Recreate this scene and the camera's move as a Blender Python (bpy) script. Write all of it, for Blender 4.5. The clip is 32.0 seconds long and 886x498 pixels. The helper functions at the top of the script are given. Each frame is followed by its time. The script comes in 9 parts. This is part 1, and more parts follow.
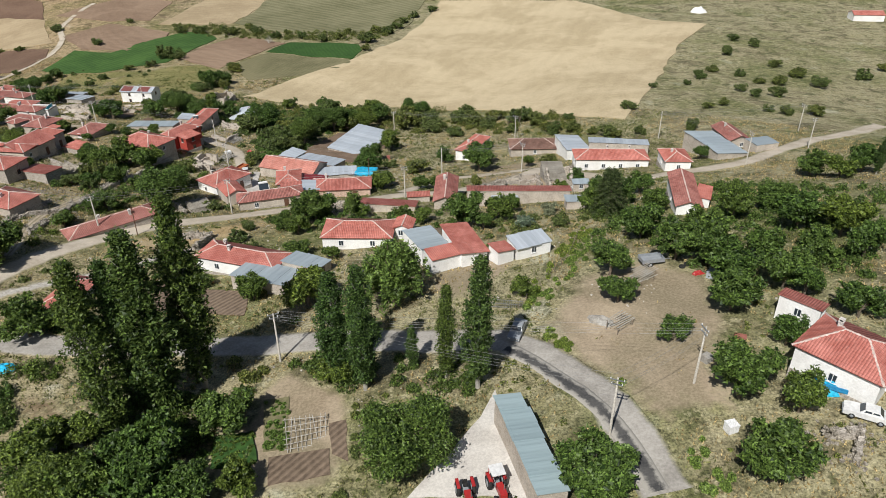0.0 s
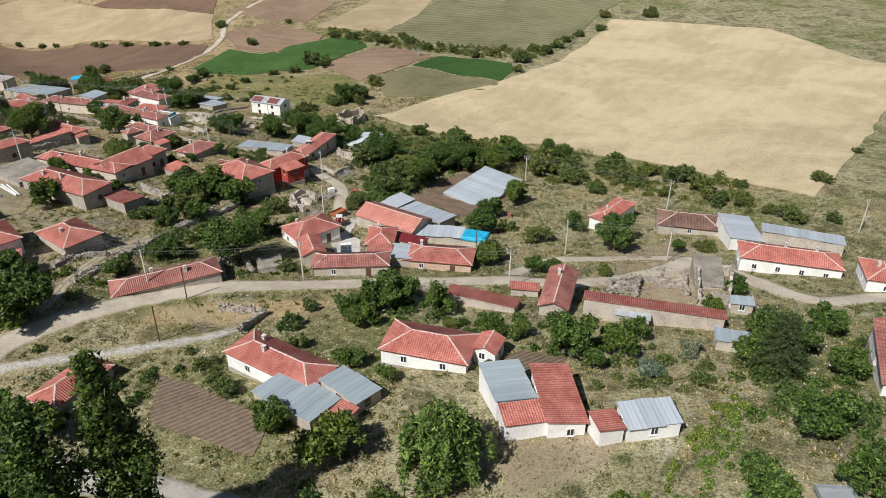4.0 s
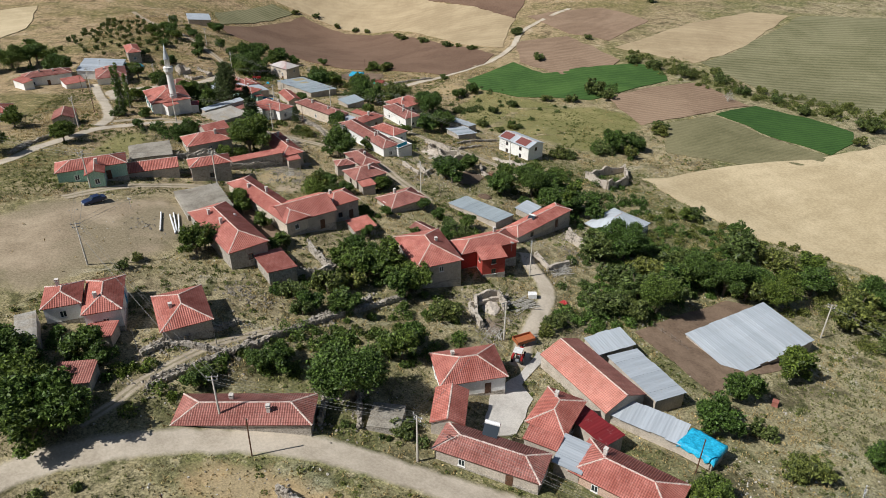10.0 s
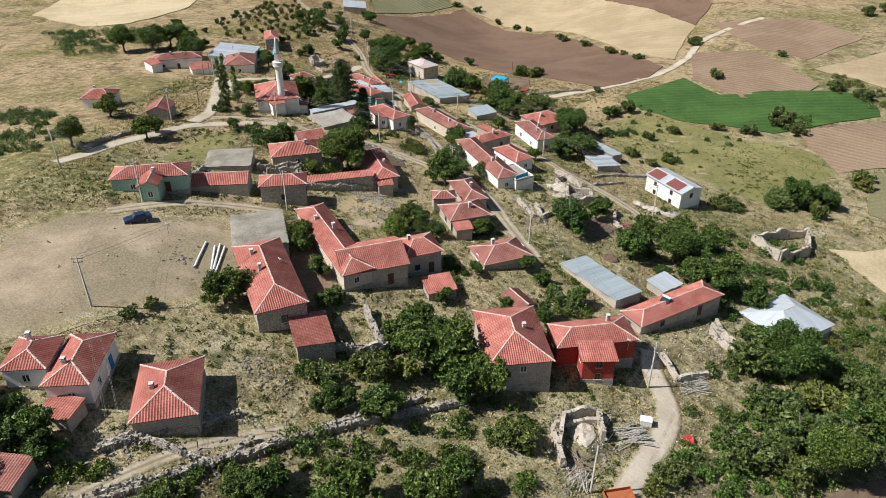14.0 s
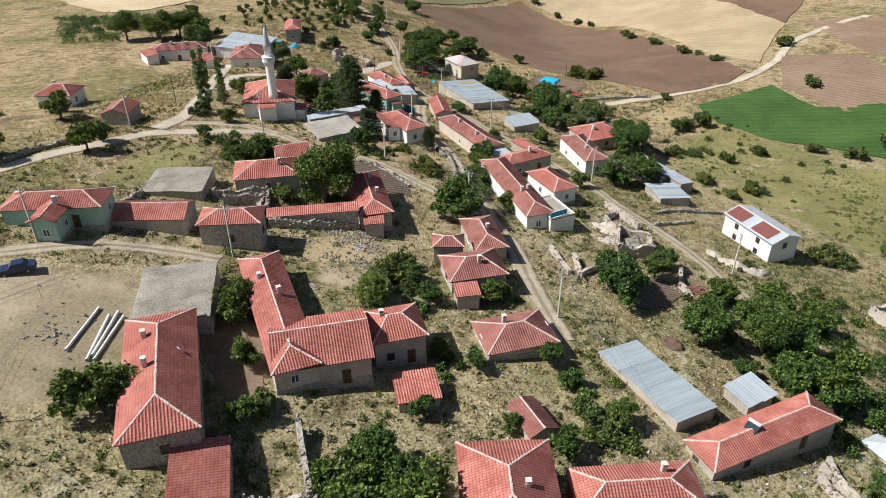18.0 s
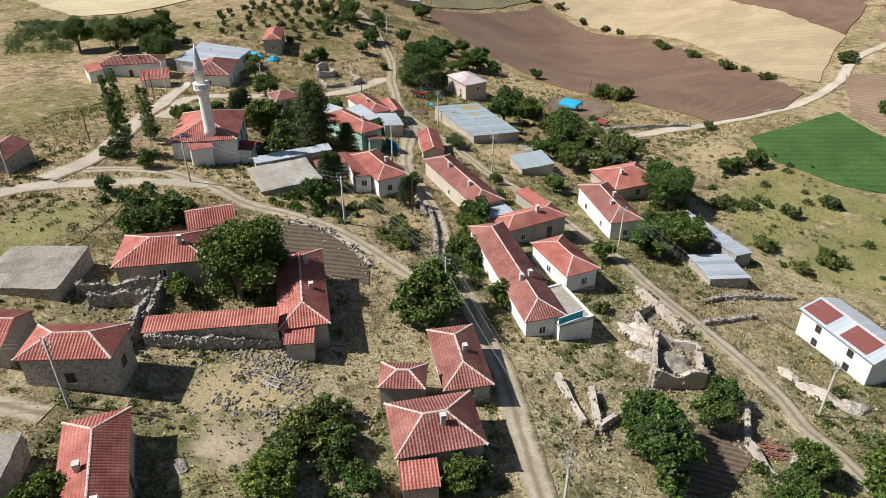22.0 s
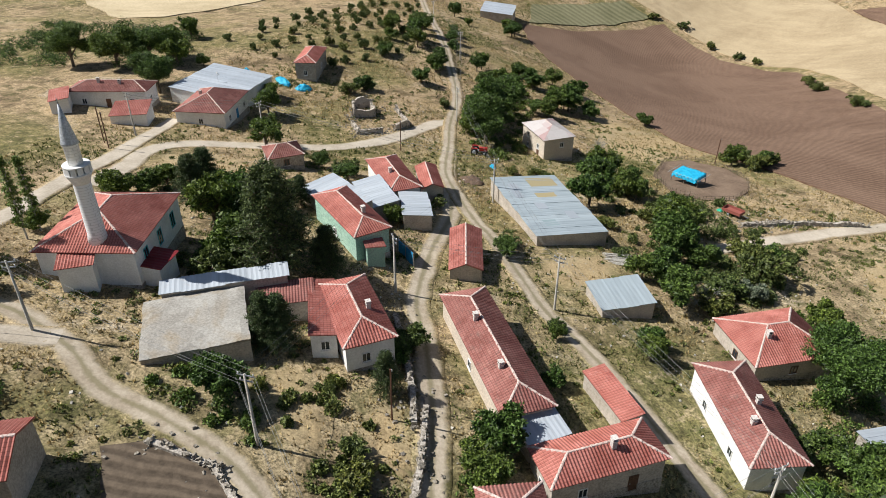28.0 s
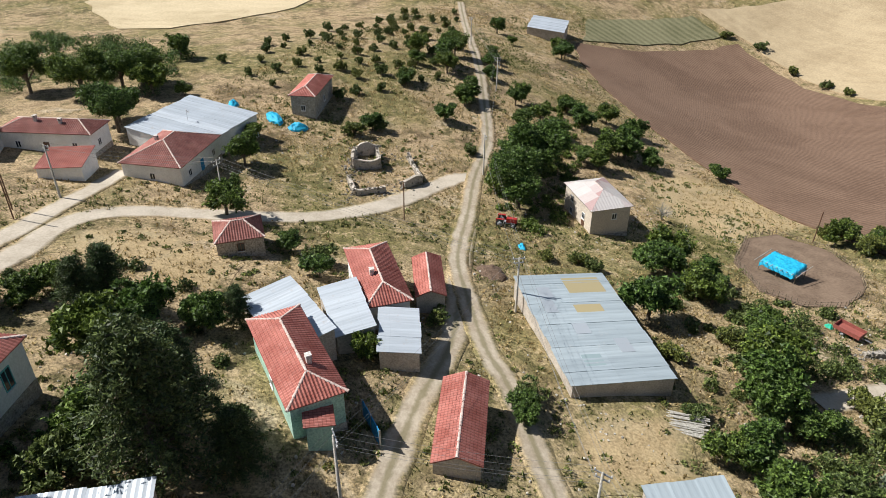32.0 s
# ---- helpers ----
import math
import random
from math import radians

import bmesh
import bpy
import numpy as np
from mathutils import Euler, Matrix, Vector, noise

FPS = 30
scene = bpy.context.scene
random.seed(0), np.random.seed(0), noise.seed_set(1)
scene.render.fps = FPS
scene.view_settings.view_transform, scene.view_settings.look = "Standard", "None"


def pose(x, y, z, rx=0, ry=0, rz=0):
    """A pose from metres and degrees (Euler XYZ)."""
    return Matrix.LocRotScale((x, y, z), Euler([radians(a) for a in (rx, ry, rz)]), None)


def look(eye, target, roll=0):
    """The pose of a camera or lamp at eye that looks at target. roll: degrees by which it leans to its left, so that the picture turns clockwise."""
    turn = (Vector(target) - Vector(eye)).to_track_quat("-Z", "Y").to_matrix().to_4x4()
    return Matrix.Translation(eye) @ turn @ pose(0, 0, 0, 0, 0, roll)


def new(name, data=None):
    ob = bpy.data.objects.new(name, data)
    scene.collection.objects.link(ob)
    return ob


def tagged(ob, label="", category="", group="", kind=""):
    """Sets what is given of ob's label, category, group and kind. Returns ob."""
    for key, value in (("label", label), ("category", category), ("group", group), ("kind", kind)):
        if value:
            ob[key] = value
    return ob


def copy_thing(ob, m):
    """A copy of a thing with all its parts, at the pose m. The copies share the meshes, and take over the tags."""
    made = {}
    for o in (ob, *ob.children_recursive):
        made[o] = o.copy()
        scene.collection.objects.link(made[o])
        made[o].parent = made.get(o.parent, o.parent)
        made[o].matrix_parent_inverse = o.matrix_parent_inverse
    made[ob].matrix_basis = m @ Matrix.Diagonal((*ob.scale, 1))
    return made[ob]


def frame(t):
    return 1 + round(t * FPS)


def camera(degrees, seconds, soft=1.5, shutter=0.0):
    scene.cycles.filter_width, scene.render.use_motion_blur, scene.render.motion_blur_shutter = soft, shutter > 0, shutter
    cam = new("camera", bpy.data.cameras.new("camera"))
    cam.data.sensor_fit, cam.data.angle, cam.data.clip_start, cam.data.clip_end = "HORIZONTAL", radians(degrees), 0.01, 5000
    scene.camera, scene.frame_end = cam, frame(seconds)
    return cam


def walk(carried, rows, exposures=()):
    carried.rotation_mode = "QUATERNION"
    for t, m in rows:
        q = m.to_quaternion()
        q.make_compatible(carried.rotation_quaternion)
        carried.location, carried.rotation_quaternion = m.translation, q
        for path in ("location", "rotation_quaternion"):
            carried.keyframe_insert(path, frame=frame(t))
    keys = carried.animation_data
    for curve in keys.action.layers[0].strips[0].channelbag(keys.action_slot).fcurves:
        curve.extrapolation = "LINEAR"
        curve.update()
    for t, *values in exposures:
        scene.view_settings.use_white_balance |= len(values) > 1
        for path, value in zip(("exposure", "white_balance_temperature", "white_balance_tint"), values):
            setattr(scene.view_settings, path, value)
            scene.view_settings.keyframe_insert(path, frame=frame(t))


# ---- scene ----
cam = camera(64.5, 32.0, soft=0.5)
METRES, EYE, TILT, LEAN, TURN = 285.0, 68.4, -30.5, 0.5, 0.0
ROWS = [
    (0.0, 0.0, 0.0, 0.0, -0.0, 0.0, 0.0),
    (0.5, 0.0034, 0.0132, 0.0078, 1.4, 0.03, -0.88),
    (1.0, 0.0068, 0.0264, 0.0156, 2.89, 0.01, -1.81),
    (1.5, 0.0098, 0.0396, 0.0232, 4.32, -0.02, -2.74),
    (2.0, 0.0123, 0.0527, 0.0311, 5.77, -0.11, -3.63),
    (2.5, 0.0145, 0.0658, 0.0387, 7.25, -0.2, -4.54),
    (3.0, 0.0164, 0.0791, 0.0461, 8.76, -0.3, -5.48),
    (3.5, 0.0176, 0.0921, 0.0539, 10.31, -0.47, -6.42),
    (5.5, 0.0187, 0.1428, 0.0844, 18.01, -1.73, -10.95),
    (6.0, 0.0177, 0.1558, 0.0922, 19.94, -2.16, -12.02),
    (6.5, 0.0164, 0.1688, 0.0999, 21.9, -2.62, -13.07),
    (7.0, 0.0143, 0.1817, 0.1076, 23.9, -3.15, -14.12),
    (7.5, 0.0118, 0.1948, 0.1151, 25.95, -3.69, -15.18),
    (8.0, 0.0088, 0.2077, 0.1225, 27.95, -4.25, -16.19),
    (8.5, 0.0052, 0.2203, 0.1301, 29.91, -4.88, -17.14),
    (9.0, 0.0012, 0.2332, 0.1375, 31.94, -5.52, -18.02),
    (9.5, -0.0037, 0.2461, 0.1448, 33.95, -6.2, -18.92),
    (10.0, -0.0088, 0.2586, 0.152, 36.0, -6.91, -19.78),
    (10.5, -0.0143, 0.2708, 0.1593, 38.02, -7.66, -20.62),
    (11.0, -0.0206, 0.2829, 0.1665, 39.98, -8.42, -21.39),
    (11.5, -0.0272, 0.2947, 0.1734, 41.91, -9.18, -22.13),
    (12.0, -0.0342, 0.3064, 0.1798, 43.67, -9.94, -22.73),
    (12.5, -0.0416, 0.3193, 0.1836, 45.18, -10.63, -23.18),
    (13.0, -0.0492, 0.3327, 0.1862, 46.9, -11.38, -23.77),
    (13.5, -0.0577, 0.3463, 0.1886, 48.64, -12.15, -24.32),
    (14.0, -0.0668, 0.3597, 0.191, 50.45, -12.99, -24.87),
    (14.5, -0.0763, 0.3733, 0.1931, 52.3, -13.85, -25.38),
    (16.5, -0.1178, 0.4234, 0.202, 55.68, -15.57, -26.18),
    (17.0, -0.1289, 0.4349, 0.2046, 55.84, -15.69, -26.17),
    (17.5, -0.1403, 0.4464, 0.2073, 56.0, -15.81, -26.15),
    (18.0, -0.1516, 0.4577, 0.2098, 56.17, -15.91, -26.14),
    (18.5, -0.1633, 0.4687, 0.2121, 56.31, -15.99, -26.2),
    (19.0, -0.1752, 0.4794, 0.2149, 56.49, -16.06, -26.22),
    (19.5, -0.1869, 0.4899, 0.2181, 56.71, -16.17, -26.24),
    (20.0, -0.1991, 0.5003, 0.2213, 56.93, -16.29, -26.27),
    (20.5, -0.2114, 0.5106, 0.2245, 57.16, -16.38, -26.3),
    (21.0, -0.2238, 0.5209, 0.2275, 57.43, -16.48, -26.36),
    (21.5, -0.2365, 0.531, 0.2304, 57.86, -16.66, -26.45),
    (22.0, -0.249, 0.5409, 0.2333, 58.52, -16.96, -26.67),
    (22.5, -0.2614, 0.5509, 0.2364, 59.49, -17.38, -26.91),
    (23.0, -0.2737, 0.5604, 0.2393, 60.36, -17.74, -27.12),
    (23.5, -0.286, 0.57, 0.2424, 61.29, -18.16, -27.28),
    (24.0, -0.2988, 0.5794, 0.245, 62.08, -18.51, -27.49),
    (24.5, -0.3113, 0.5885, 0.2478, 62.73, -18.8, -27.68),
    (25.0, -0.3241, 0.5973, 0.2506, 63.39, -19.14, -27.85),
    (25.5, -0.3367, 0.6065, 0.2534, 64.19, -19.51, -27.98),
    (27.5, -0.3878, 0.64, 0.2627, 67.93, -21.27, -28.74),
    (28.0, -0.4009, 0.6476, 0.2649, 68.7, -21.64, -28.89),
    (28.5, -0.4142, 0.6549, 0.2672, 69.6, -22.07, -29.05),
    (29.0, -0.4274, 0.6621, 0.2694, 70.49, -22.51, -29.16),
    (29.5, -0.441, 0.6692, 0.2714, 71.35, -22.9, -29.31),
    (30.0, -0.4543, 0.6759, 0.2734, 72.07, -23.24, -29.39),
    (30.5, -0.4678, 0.6826, 0.2752, 72.6, -23.47, -29.44),
    (31.0, -0.4811, 0.6887, 0.2771, 73.12, -23.71, -29.54),
    (31.5, -0.4946, 0.6947, 0.279, 73.55, -23.93, -29.61),
    (32.0, -0.508, 0.7006, 0.2809, 73.83, -24.06, -29.67),
]
walk(cam, [(t, pose(0, 0, EYE, TILT, LEAN, TURN) @ pose(METRES * x, METRES * y, METRES * z, 90 + pitch, roll, yaw)) for t, x, y, z, yaw, pitch, roll in ROWS],
     exposures=[(0.0, 0.02), (3.0, 0.06), (8.0, 0.05), (10.0, 0.02), (12.0, 0.15), (14.0, 0.32), (18.0, 0.36), (24.0, 0.33), (30.0, 0.37), (32.0, 0.42)])

# ---------------- sky, sun ----------------
SUN_AZ, SUN_EL = radians(245.0), radians(49.0)   # direction towards the sun, from +x counterclockwise
sun_dir = Vector((math.cos(SUN_AZ) * math.cos(SUN_EL), math.sin(SUN_AZ) * math.cos(SUN_EL), math.sin(SUN_EL)))
world = bpy.data.worlds.new("sky")
scene.world = world
world.use_nodes = True
_wn = world.node_tree
_sky = _wn.nodes.new("ShaderNodeTexSky")
_sky.sky_type = "NISHITA"
_sky.sun_disc = False
_sky.sun_elevation = SUN_EL
_sky.sun_rotation = math.atan2(sun_dir.x, sun_dir.y)
_bg = _wn.nodes["Background"]
_bg.inputs["Strength"].default_value = 0.05
_wn.links.new(_sky.outputs["Color"], _bg.inputs["Color"])
_sun = bpy.data.lights.new("sun", "SUN")
_sun.energy = 5.0
_sun.angle = radians(0.55)
_sun.color = (1.0, 0.975, 0.935)
sun = new("sun", _sun)
sun.matrix_world = look(sun_dir * 300, (0, 0, 0))

# ---------------- materials ----------------
def node_material(name, rough=0.9, metal=0.0):
    m = bpy.data.materials.new(name)
    m.use_nodes = True
    nt = m.node_tree
    b = nt.nodes["Principled BSDF"]
    b.inputs["Roughness"].default_value = rough
    b.inputs["Metallic"].default_value = metal
    b.inputs["Specular IOR Level"].default_value = 0.25
    return m, nt, b


def ramp(nt, fac, stops):
    r = nt.nodes.new("ShaderNodeValToRGB")
    e = r.color_ramp.elements
    while len(e) < len(stops):
        e.new(0.5)
    for i, (p, c) in enumerate(stops):
        e[i].position = p
        e[i].color = (*c, 1)
    nt.links.new(fac, r.inputs["Fac"])
    return r.outputs["Color"]


def noise_tex(nt, scale, detail=4.0, rough=0.6, coord="Object", distort=0.0, vec=None):
    if vec is None:
        tc = nt.nodes.new("ShaderNodeTexCoord")
        vec = tc.outputs[coord]
    n = nt.nodes.new("ShaderNodeTexNoise")
    n.inputs["Scale"].default_value = scale
    n.inputs["Detail"].default_value = detail
    n.inputs["Roughness"].default_value = rough
    n.inputs["Distortion"].default_value = distort
    nt.links.new(vec, n.inputs["Vector"])
    return n.outputs["Fac"]


def mix(nt, fac, a, b, mode="MIX"):
    m = nt.nodes.new("ShaderNodeMix")
    m.data_type = "RGBA"
    m.blend_type = mode
    if isinstance(fac, float):
        m.inputs[0].default_value = fac
    else:
        nt.links.new(fac, m.inputs[0])
    for s, v in ((6, a), (7, b)):
        if isinstance(v, tuple):
            m.inputs[s].default_value = (*v, 1)
        else:
            nt.links.new(v, m.inputs[s])
    return m.outputs[2]


def bump(nt, b, height, strength=0.5, dist=0.05):
    n = nt.nodes.new("ShaderNodeBump")
    n.inputs["Strength"].default_value = strength
    n.inputs["Distance"].default_value = dist
    nt.links.new(height, n.inputs["Height"])
    nt.links.new(n.outputs["Normal"], b.inputs["Normal"])


def mottled(name, dark, light, scale=0.6, fine=6.0, rough=0.92, bumps=0.4, dist=0.05, metal=0.0, third=None, grain=0.55):
    """A surface with patches, a fine grain and relief."""
    m, nt, b = node_material(name, rough, metal)
    big = ramp(nt, noise_tex(nt, scale, 5), [(0.4, dark), (0.6, light)])
    if third:
        big = mix(nt, ramp(nt, noise_tex(nt, scale * 0.37, 4, coord="Object", distort=0.6), [(0.48, (0, 0, 0)), (0.6, (1, 1, 1))]), big, third)
    fine_n = noise_tex(nt, fine, 3, 0.7)
    col = mix(nt, grain, big, ramp(nt, fine_n, [(0.36, tuple(0.55 * c for c in dark)), (0.64, tuple(min(1, 1.25 * c) for c in light))]))
    nt.links.new(col, b.inputs["Base Color"])
    bump(nt, b, fine_n, bumps, dist)
    return m


def tile_material(name, a, bcol, stain, wear=0.5, row=0.34, col=0.31):
    """Clay roof tiles: courses up the slope, columns along the eave, each tile its own tone."""
    m, nt, b = node_material(name, 0.8)
    tc = nt.nodes.new("ShaderNodeTexCoord")
    mp = nt.nodes.new("ShaderNodeMapping")
    mp.inputs["Scale"].default_value = (1 / col, 1 / row, 1)
    nt.links.new(tc.outputs["UV"], mp.inputs["Vector"])
    vor = nt.nodes.new("ShaderNodeTexWhiteNoise")
    sn = nt.nodes.new("ShaderNodeVectorMath")
    sn.operation = "FLOOR"
    nt.links.new(mp.outputs["Vector"], sn.inputs[0])
    nt.links.new(sn.outputs[0], vor.inputs["Vector"])
    tone = ramp(nt, vor.outputs["Value"], [(0.0, tuple(0.9 * c for c in a)), (0.5, a), (0.88, tuple(0.55 * p + 0.45 * q for p, q in zip(a, bcol))), (0.96, bcol), (1.0, stain)])
    sep = nt.nodes.new("ShaderNodeSeparateXYZ")
    nt.links.new(mp.outputs["Vector"], sep.inputs[0])
    fr = []
    for axis in ("X", "Y"):
        f = nt.nodes.new("ShaderNodeMath")
        f.operation = "FRACT"
        nt.links.new(sep.outputs[axis], f.inputs[0])
        fr.append(f.outputs[0])
    # Shade of the valleys and course edges, multiplied into the tile colour below.
    groove_shade = ramp(nt, fr[0], [(0.0, (1, 1, 1)), (0.32, (1, 1, 1)), (0.5, (0.3, 0.26, 0.25)), (0.68, (1, 1, 1))])
    lip_shade = ramp(nt, fr[1], [(0.0, (0.42, 0.37, 0.35)), (0.1, (0.62, 0.58, 0.56)), (0.2, (1, 1, 1)), (1.0, (1, 1, 1))])
    oi = nt.nodes.new("ShaderNodeObjectInfo")
    big = ramp(nt, noise_tex(nt, 0.35, 6, 0.65), [(0.36, tuple(0.68 * c for c in a)), (0.62, tuple(min(1, 1.15 * c) for c in bcol))])
    colr = mix(nt, 0.5, tone, big)
    colr = mix(nt, 0.75, colr, lip_shade, "MULTIPLY")
    colr = mix(nt, 0.7, colr, groove_shade, "MULTIPLY")
    colr = mix(nt, 1.0, colr, ramp(nt, oi.outputs["Random"], [(0.0, (0.88, 0.86, 0.86)), (1.0, (1.1, 1.08, 1.06))]), "MULTIPLY")
    dirt = ramp(nt, noise_tex(nt, 1.5, 7, 0.75), [(0.52, (0, 0, 0)), (0.72, (wear, wear, wear))])
    colr = mix(nt, dirt, colr, stain)
    nt.links.new(colr, b.inputs["Base Color"])
    bump(nt, b, fr[1], 0.9, 0.09)
    return m


def streaked_metal(name, base, rust, rough=0.42, metal=0.55):
    m, nt, b = node_material(name, rough, metal)
    tc = nt.nodes.new("ShaderNodeTexCoord")
    mp = nt.nodes.new("ShaderNodeMapping")
    mp.inputs["Scale"].default_value = (1.0, 0.08, 1)
    nt.links.new(tc.outputs["UV"], mp.inputs["Vector"])
    streak = noise_tex(nt, 1.4, 4, 0.6, vec=mp.outputs["Vector"])
    sheet = nt.nodes.new("ShaderNodeTexBrick")
    sheet.inputs["Color1"].default_value = (0.86, 0.86, 0.86, 1)
    sheet.inputs["Color2"].default_value = (1, 1, 1, 1)
    sheet.inputs["Mortar"].default_value = (0.6, 0.6, 0.6, 1)
    sheet.inputs["Scale"].default_value = 1.0
    sheet.inputs["Mortar Size"].default_value = 0.012
    sheet.inputs["Brick Width"].default_value = 1.05
    sheet.inputs["Row Height"].default_value = 3.1
    nt.links.new(tc.outputs["UV"], sheet.inputs["Vector"])
    oi = nt.nodes.new("ShaderNodeObjectInfo")
    c = ramp(nt, streak, [(0.35, tuple(0.82 * v for v in base)), (0.6, base)])
    c = mix(nt, 1.0, c, ramp(nt, oi.outputs["Random"], [(0.0, (0.88, 0.885, 0.89)), (0.6, (1, 1, 1)), (1.0, (1.08, 1.07, 1.06))]), "MULTIPLY")
    c = mix(nt, 0.45, c, sheet.outputs["Color"], "MULTIPLY")
    c = mix(nt, ramp(nt, noise_tex(nt, 0.9, 6, 0.7), [(0.6, (0, 0, 0)), (0.75, (0.8, 0.8, 0.8))]), c, rust)
    nt.links.new(c, b.inputs["Base Color"])
    return m


def striped_sheet(name, white, red):
    """Old roof sheets, bare and red ones side by side."""
    m, nt, b = node_material(name, 0.5, 0.1)
    tc = nt.nodes.new("ShaderNodeTexCoord")
    br = nt.nodes.new("ShaderNodeTexBrick")
    br.inputs["Color1"].default_value = (*white, 1)
    br.inputs["Color2"].default_value = (*red, 1)
    br.inputs["Mortar"].default_value = (0.4, 0.35, 0.33, 1)
    for key, val in (("Scale", 1.0), ("Mortar Size", 0.02), ("Brick Width", 2.3), ("Row Height", 2.6)):
        br.inputs[key].default_value = val
    nt.links.new(tc.outputs["UV"], br.inputs["Vector"])
    nt.links.new(mix(nt, 0.12, br.outputs["Color"], ramp(nt, noise_tex(nt, 1.5, 5), [(0.35, (0.3, 0.25, 0.22)), (0.65, white)])), b.inputs["Base Color"])
    return m


def leaf_material(name, dark, light, gloss=0.55):
    m, nt, b = node_material(name, gloss)
    g = nt.nodes.new("ShaderNodeNewGeometry")
    oi = nt.nodes.new("ShaderNodeObjectInfo")
    c = ramp(nt, g.outputs["Random Per Island"], [(0.0, dark), (0.7, light), (1.0, tuple(min(1, 1.5 * v) for v in light))])
    tint = ramp(nt, oi.outputs["Random"], [(0.0, (0.75, 0.85, 0.8)), (0.5, (1, 1, 1)), (1.0, (1.3, 1.12, 0.9))])
    c = mix(nt, 1.0, c, tint, "MULTIPLY")
    fine = noise_tex(nt, 6.5, 3, 0.75, vec=g.outputs["Position"])
    c = mix(nt, 1.0, c, ramp(nt, fine, [(0.38, (0.3, 0.34, 0.28)), (0.5, (0.95, 0.95, 0.9)), (0.64, (1.7, 1.65, 1.5))]), "MULTIPLY")
    nt.links.new(c, b.inputs["Base Color"])
    b.inputs["Specular IOR Level"].default_value = 0.35
    tr = nt.nodes.new("ShaderNodeBsdfTranslucent")
    nt.links.new(c, tr.inputs["Color"])
    ms = nt.nodes.new("ShaderNodeMixShader")
    ms.inputs[0].default_value = 0.2
    nt.links.new(b.outputs[0], ms.inputs[1])
    nt.links.new(tr.outputs[0], ms.inputs[2])
    nt.links.new(ms.outputs[0], nt.nodes["Material Output"].inputs["Surface"])
    return m


def furrow_material(name, dark, light, pitch, angle, depth=0.5, rough=0.95, wobble=1.5):
    m, nt, b = node_material(name, rough)
    tc = nt.nodes.new("ShaderNodeTexCoord")
    mp = nt.nodes.new("ShaderNodeMapping")
    mp.inputs["Rotation"].default_value = (0, 0, radians(angle))
    nt.links.new(tc.outputs["Object"], mp.inputs["Vector"])
    wv = nt.nodes.new("ShaderNodeTexWave")
    wv.inputs["Scale"].default_value = 0.314 / pitch
    wv.inputs["Distortion"].default_value = wobble
    wv.inputs["Detail"].default_value = 2.0
    wv.inputs["Detail Scale"].default_value = 0.6
    nt.links.new(mp.outputs["Vector"], wv.inputs["Vector"])
    big = ramp(nt, noise_tex(nt, 0.035, 7, 0.7, distort=0.4), [(0.42, tuple(0.85 * v for v in dark)), (0.58, light)])
    c = mix(nt, depth, big, ramp(nt, wv.outputs["Fac"], [(0.2, tuple(0.6 * v for v in dark)), (0.8, tuple(min(1, 1.15 * v) for v in light))]))
    grain = noise_tex(nt, 1.6, 5, 0.75)
    c = mix(nt, 0.35, c, ramp(nt, grain, [(0.38, tuple(0.6 * v for v in dark)), (0.62, tuple(min(1, 1.15 * v) for v in light))]))
    nt.links.new(c, b.inputs["Base Color"])
    bump(nt, b, wv.outputs["Fac"], 0.5, 0.2)
    return m


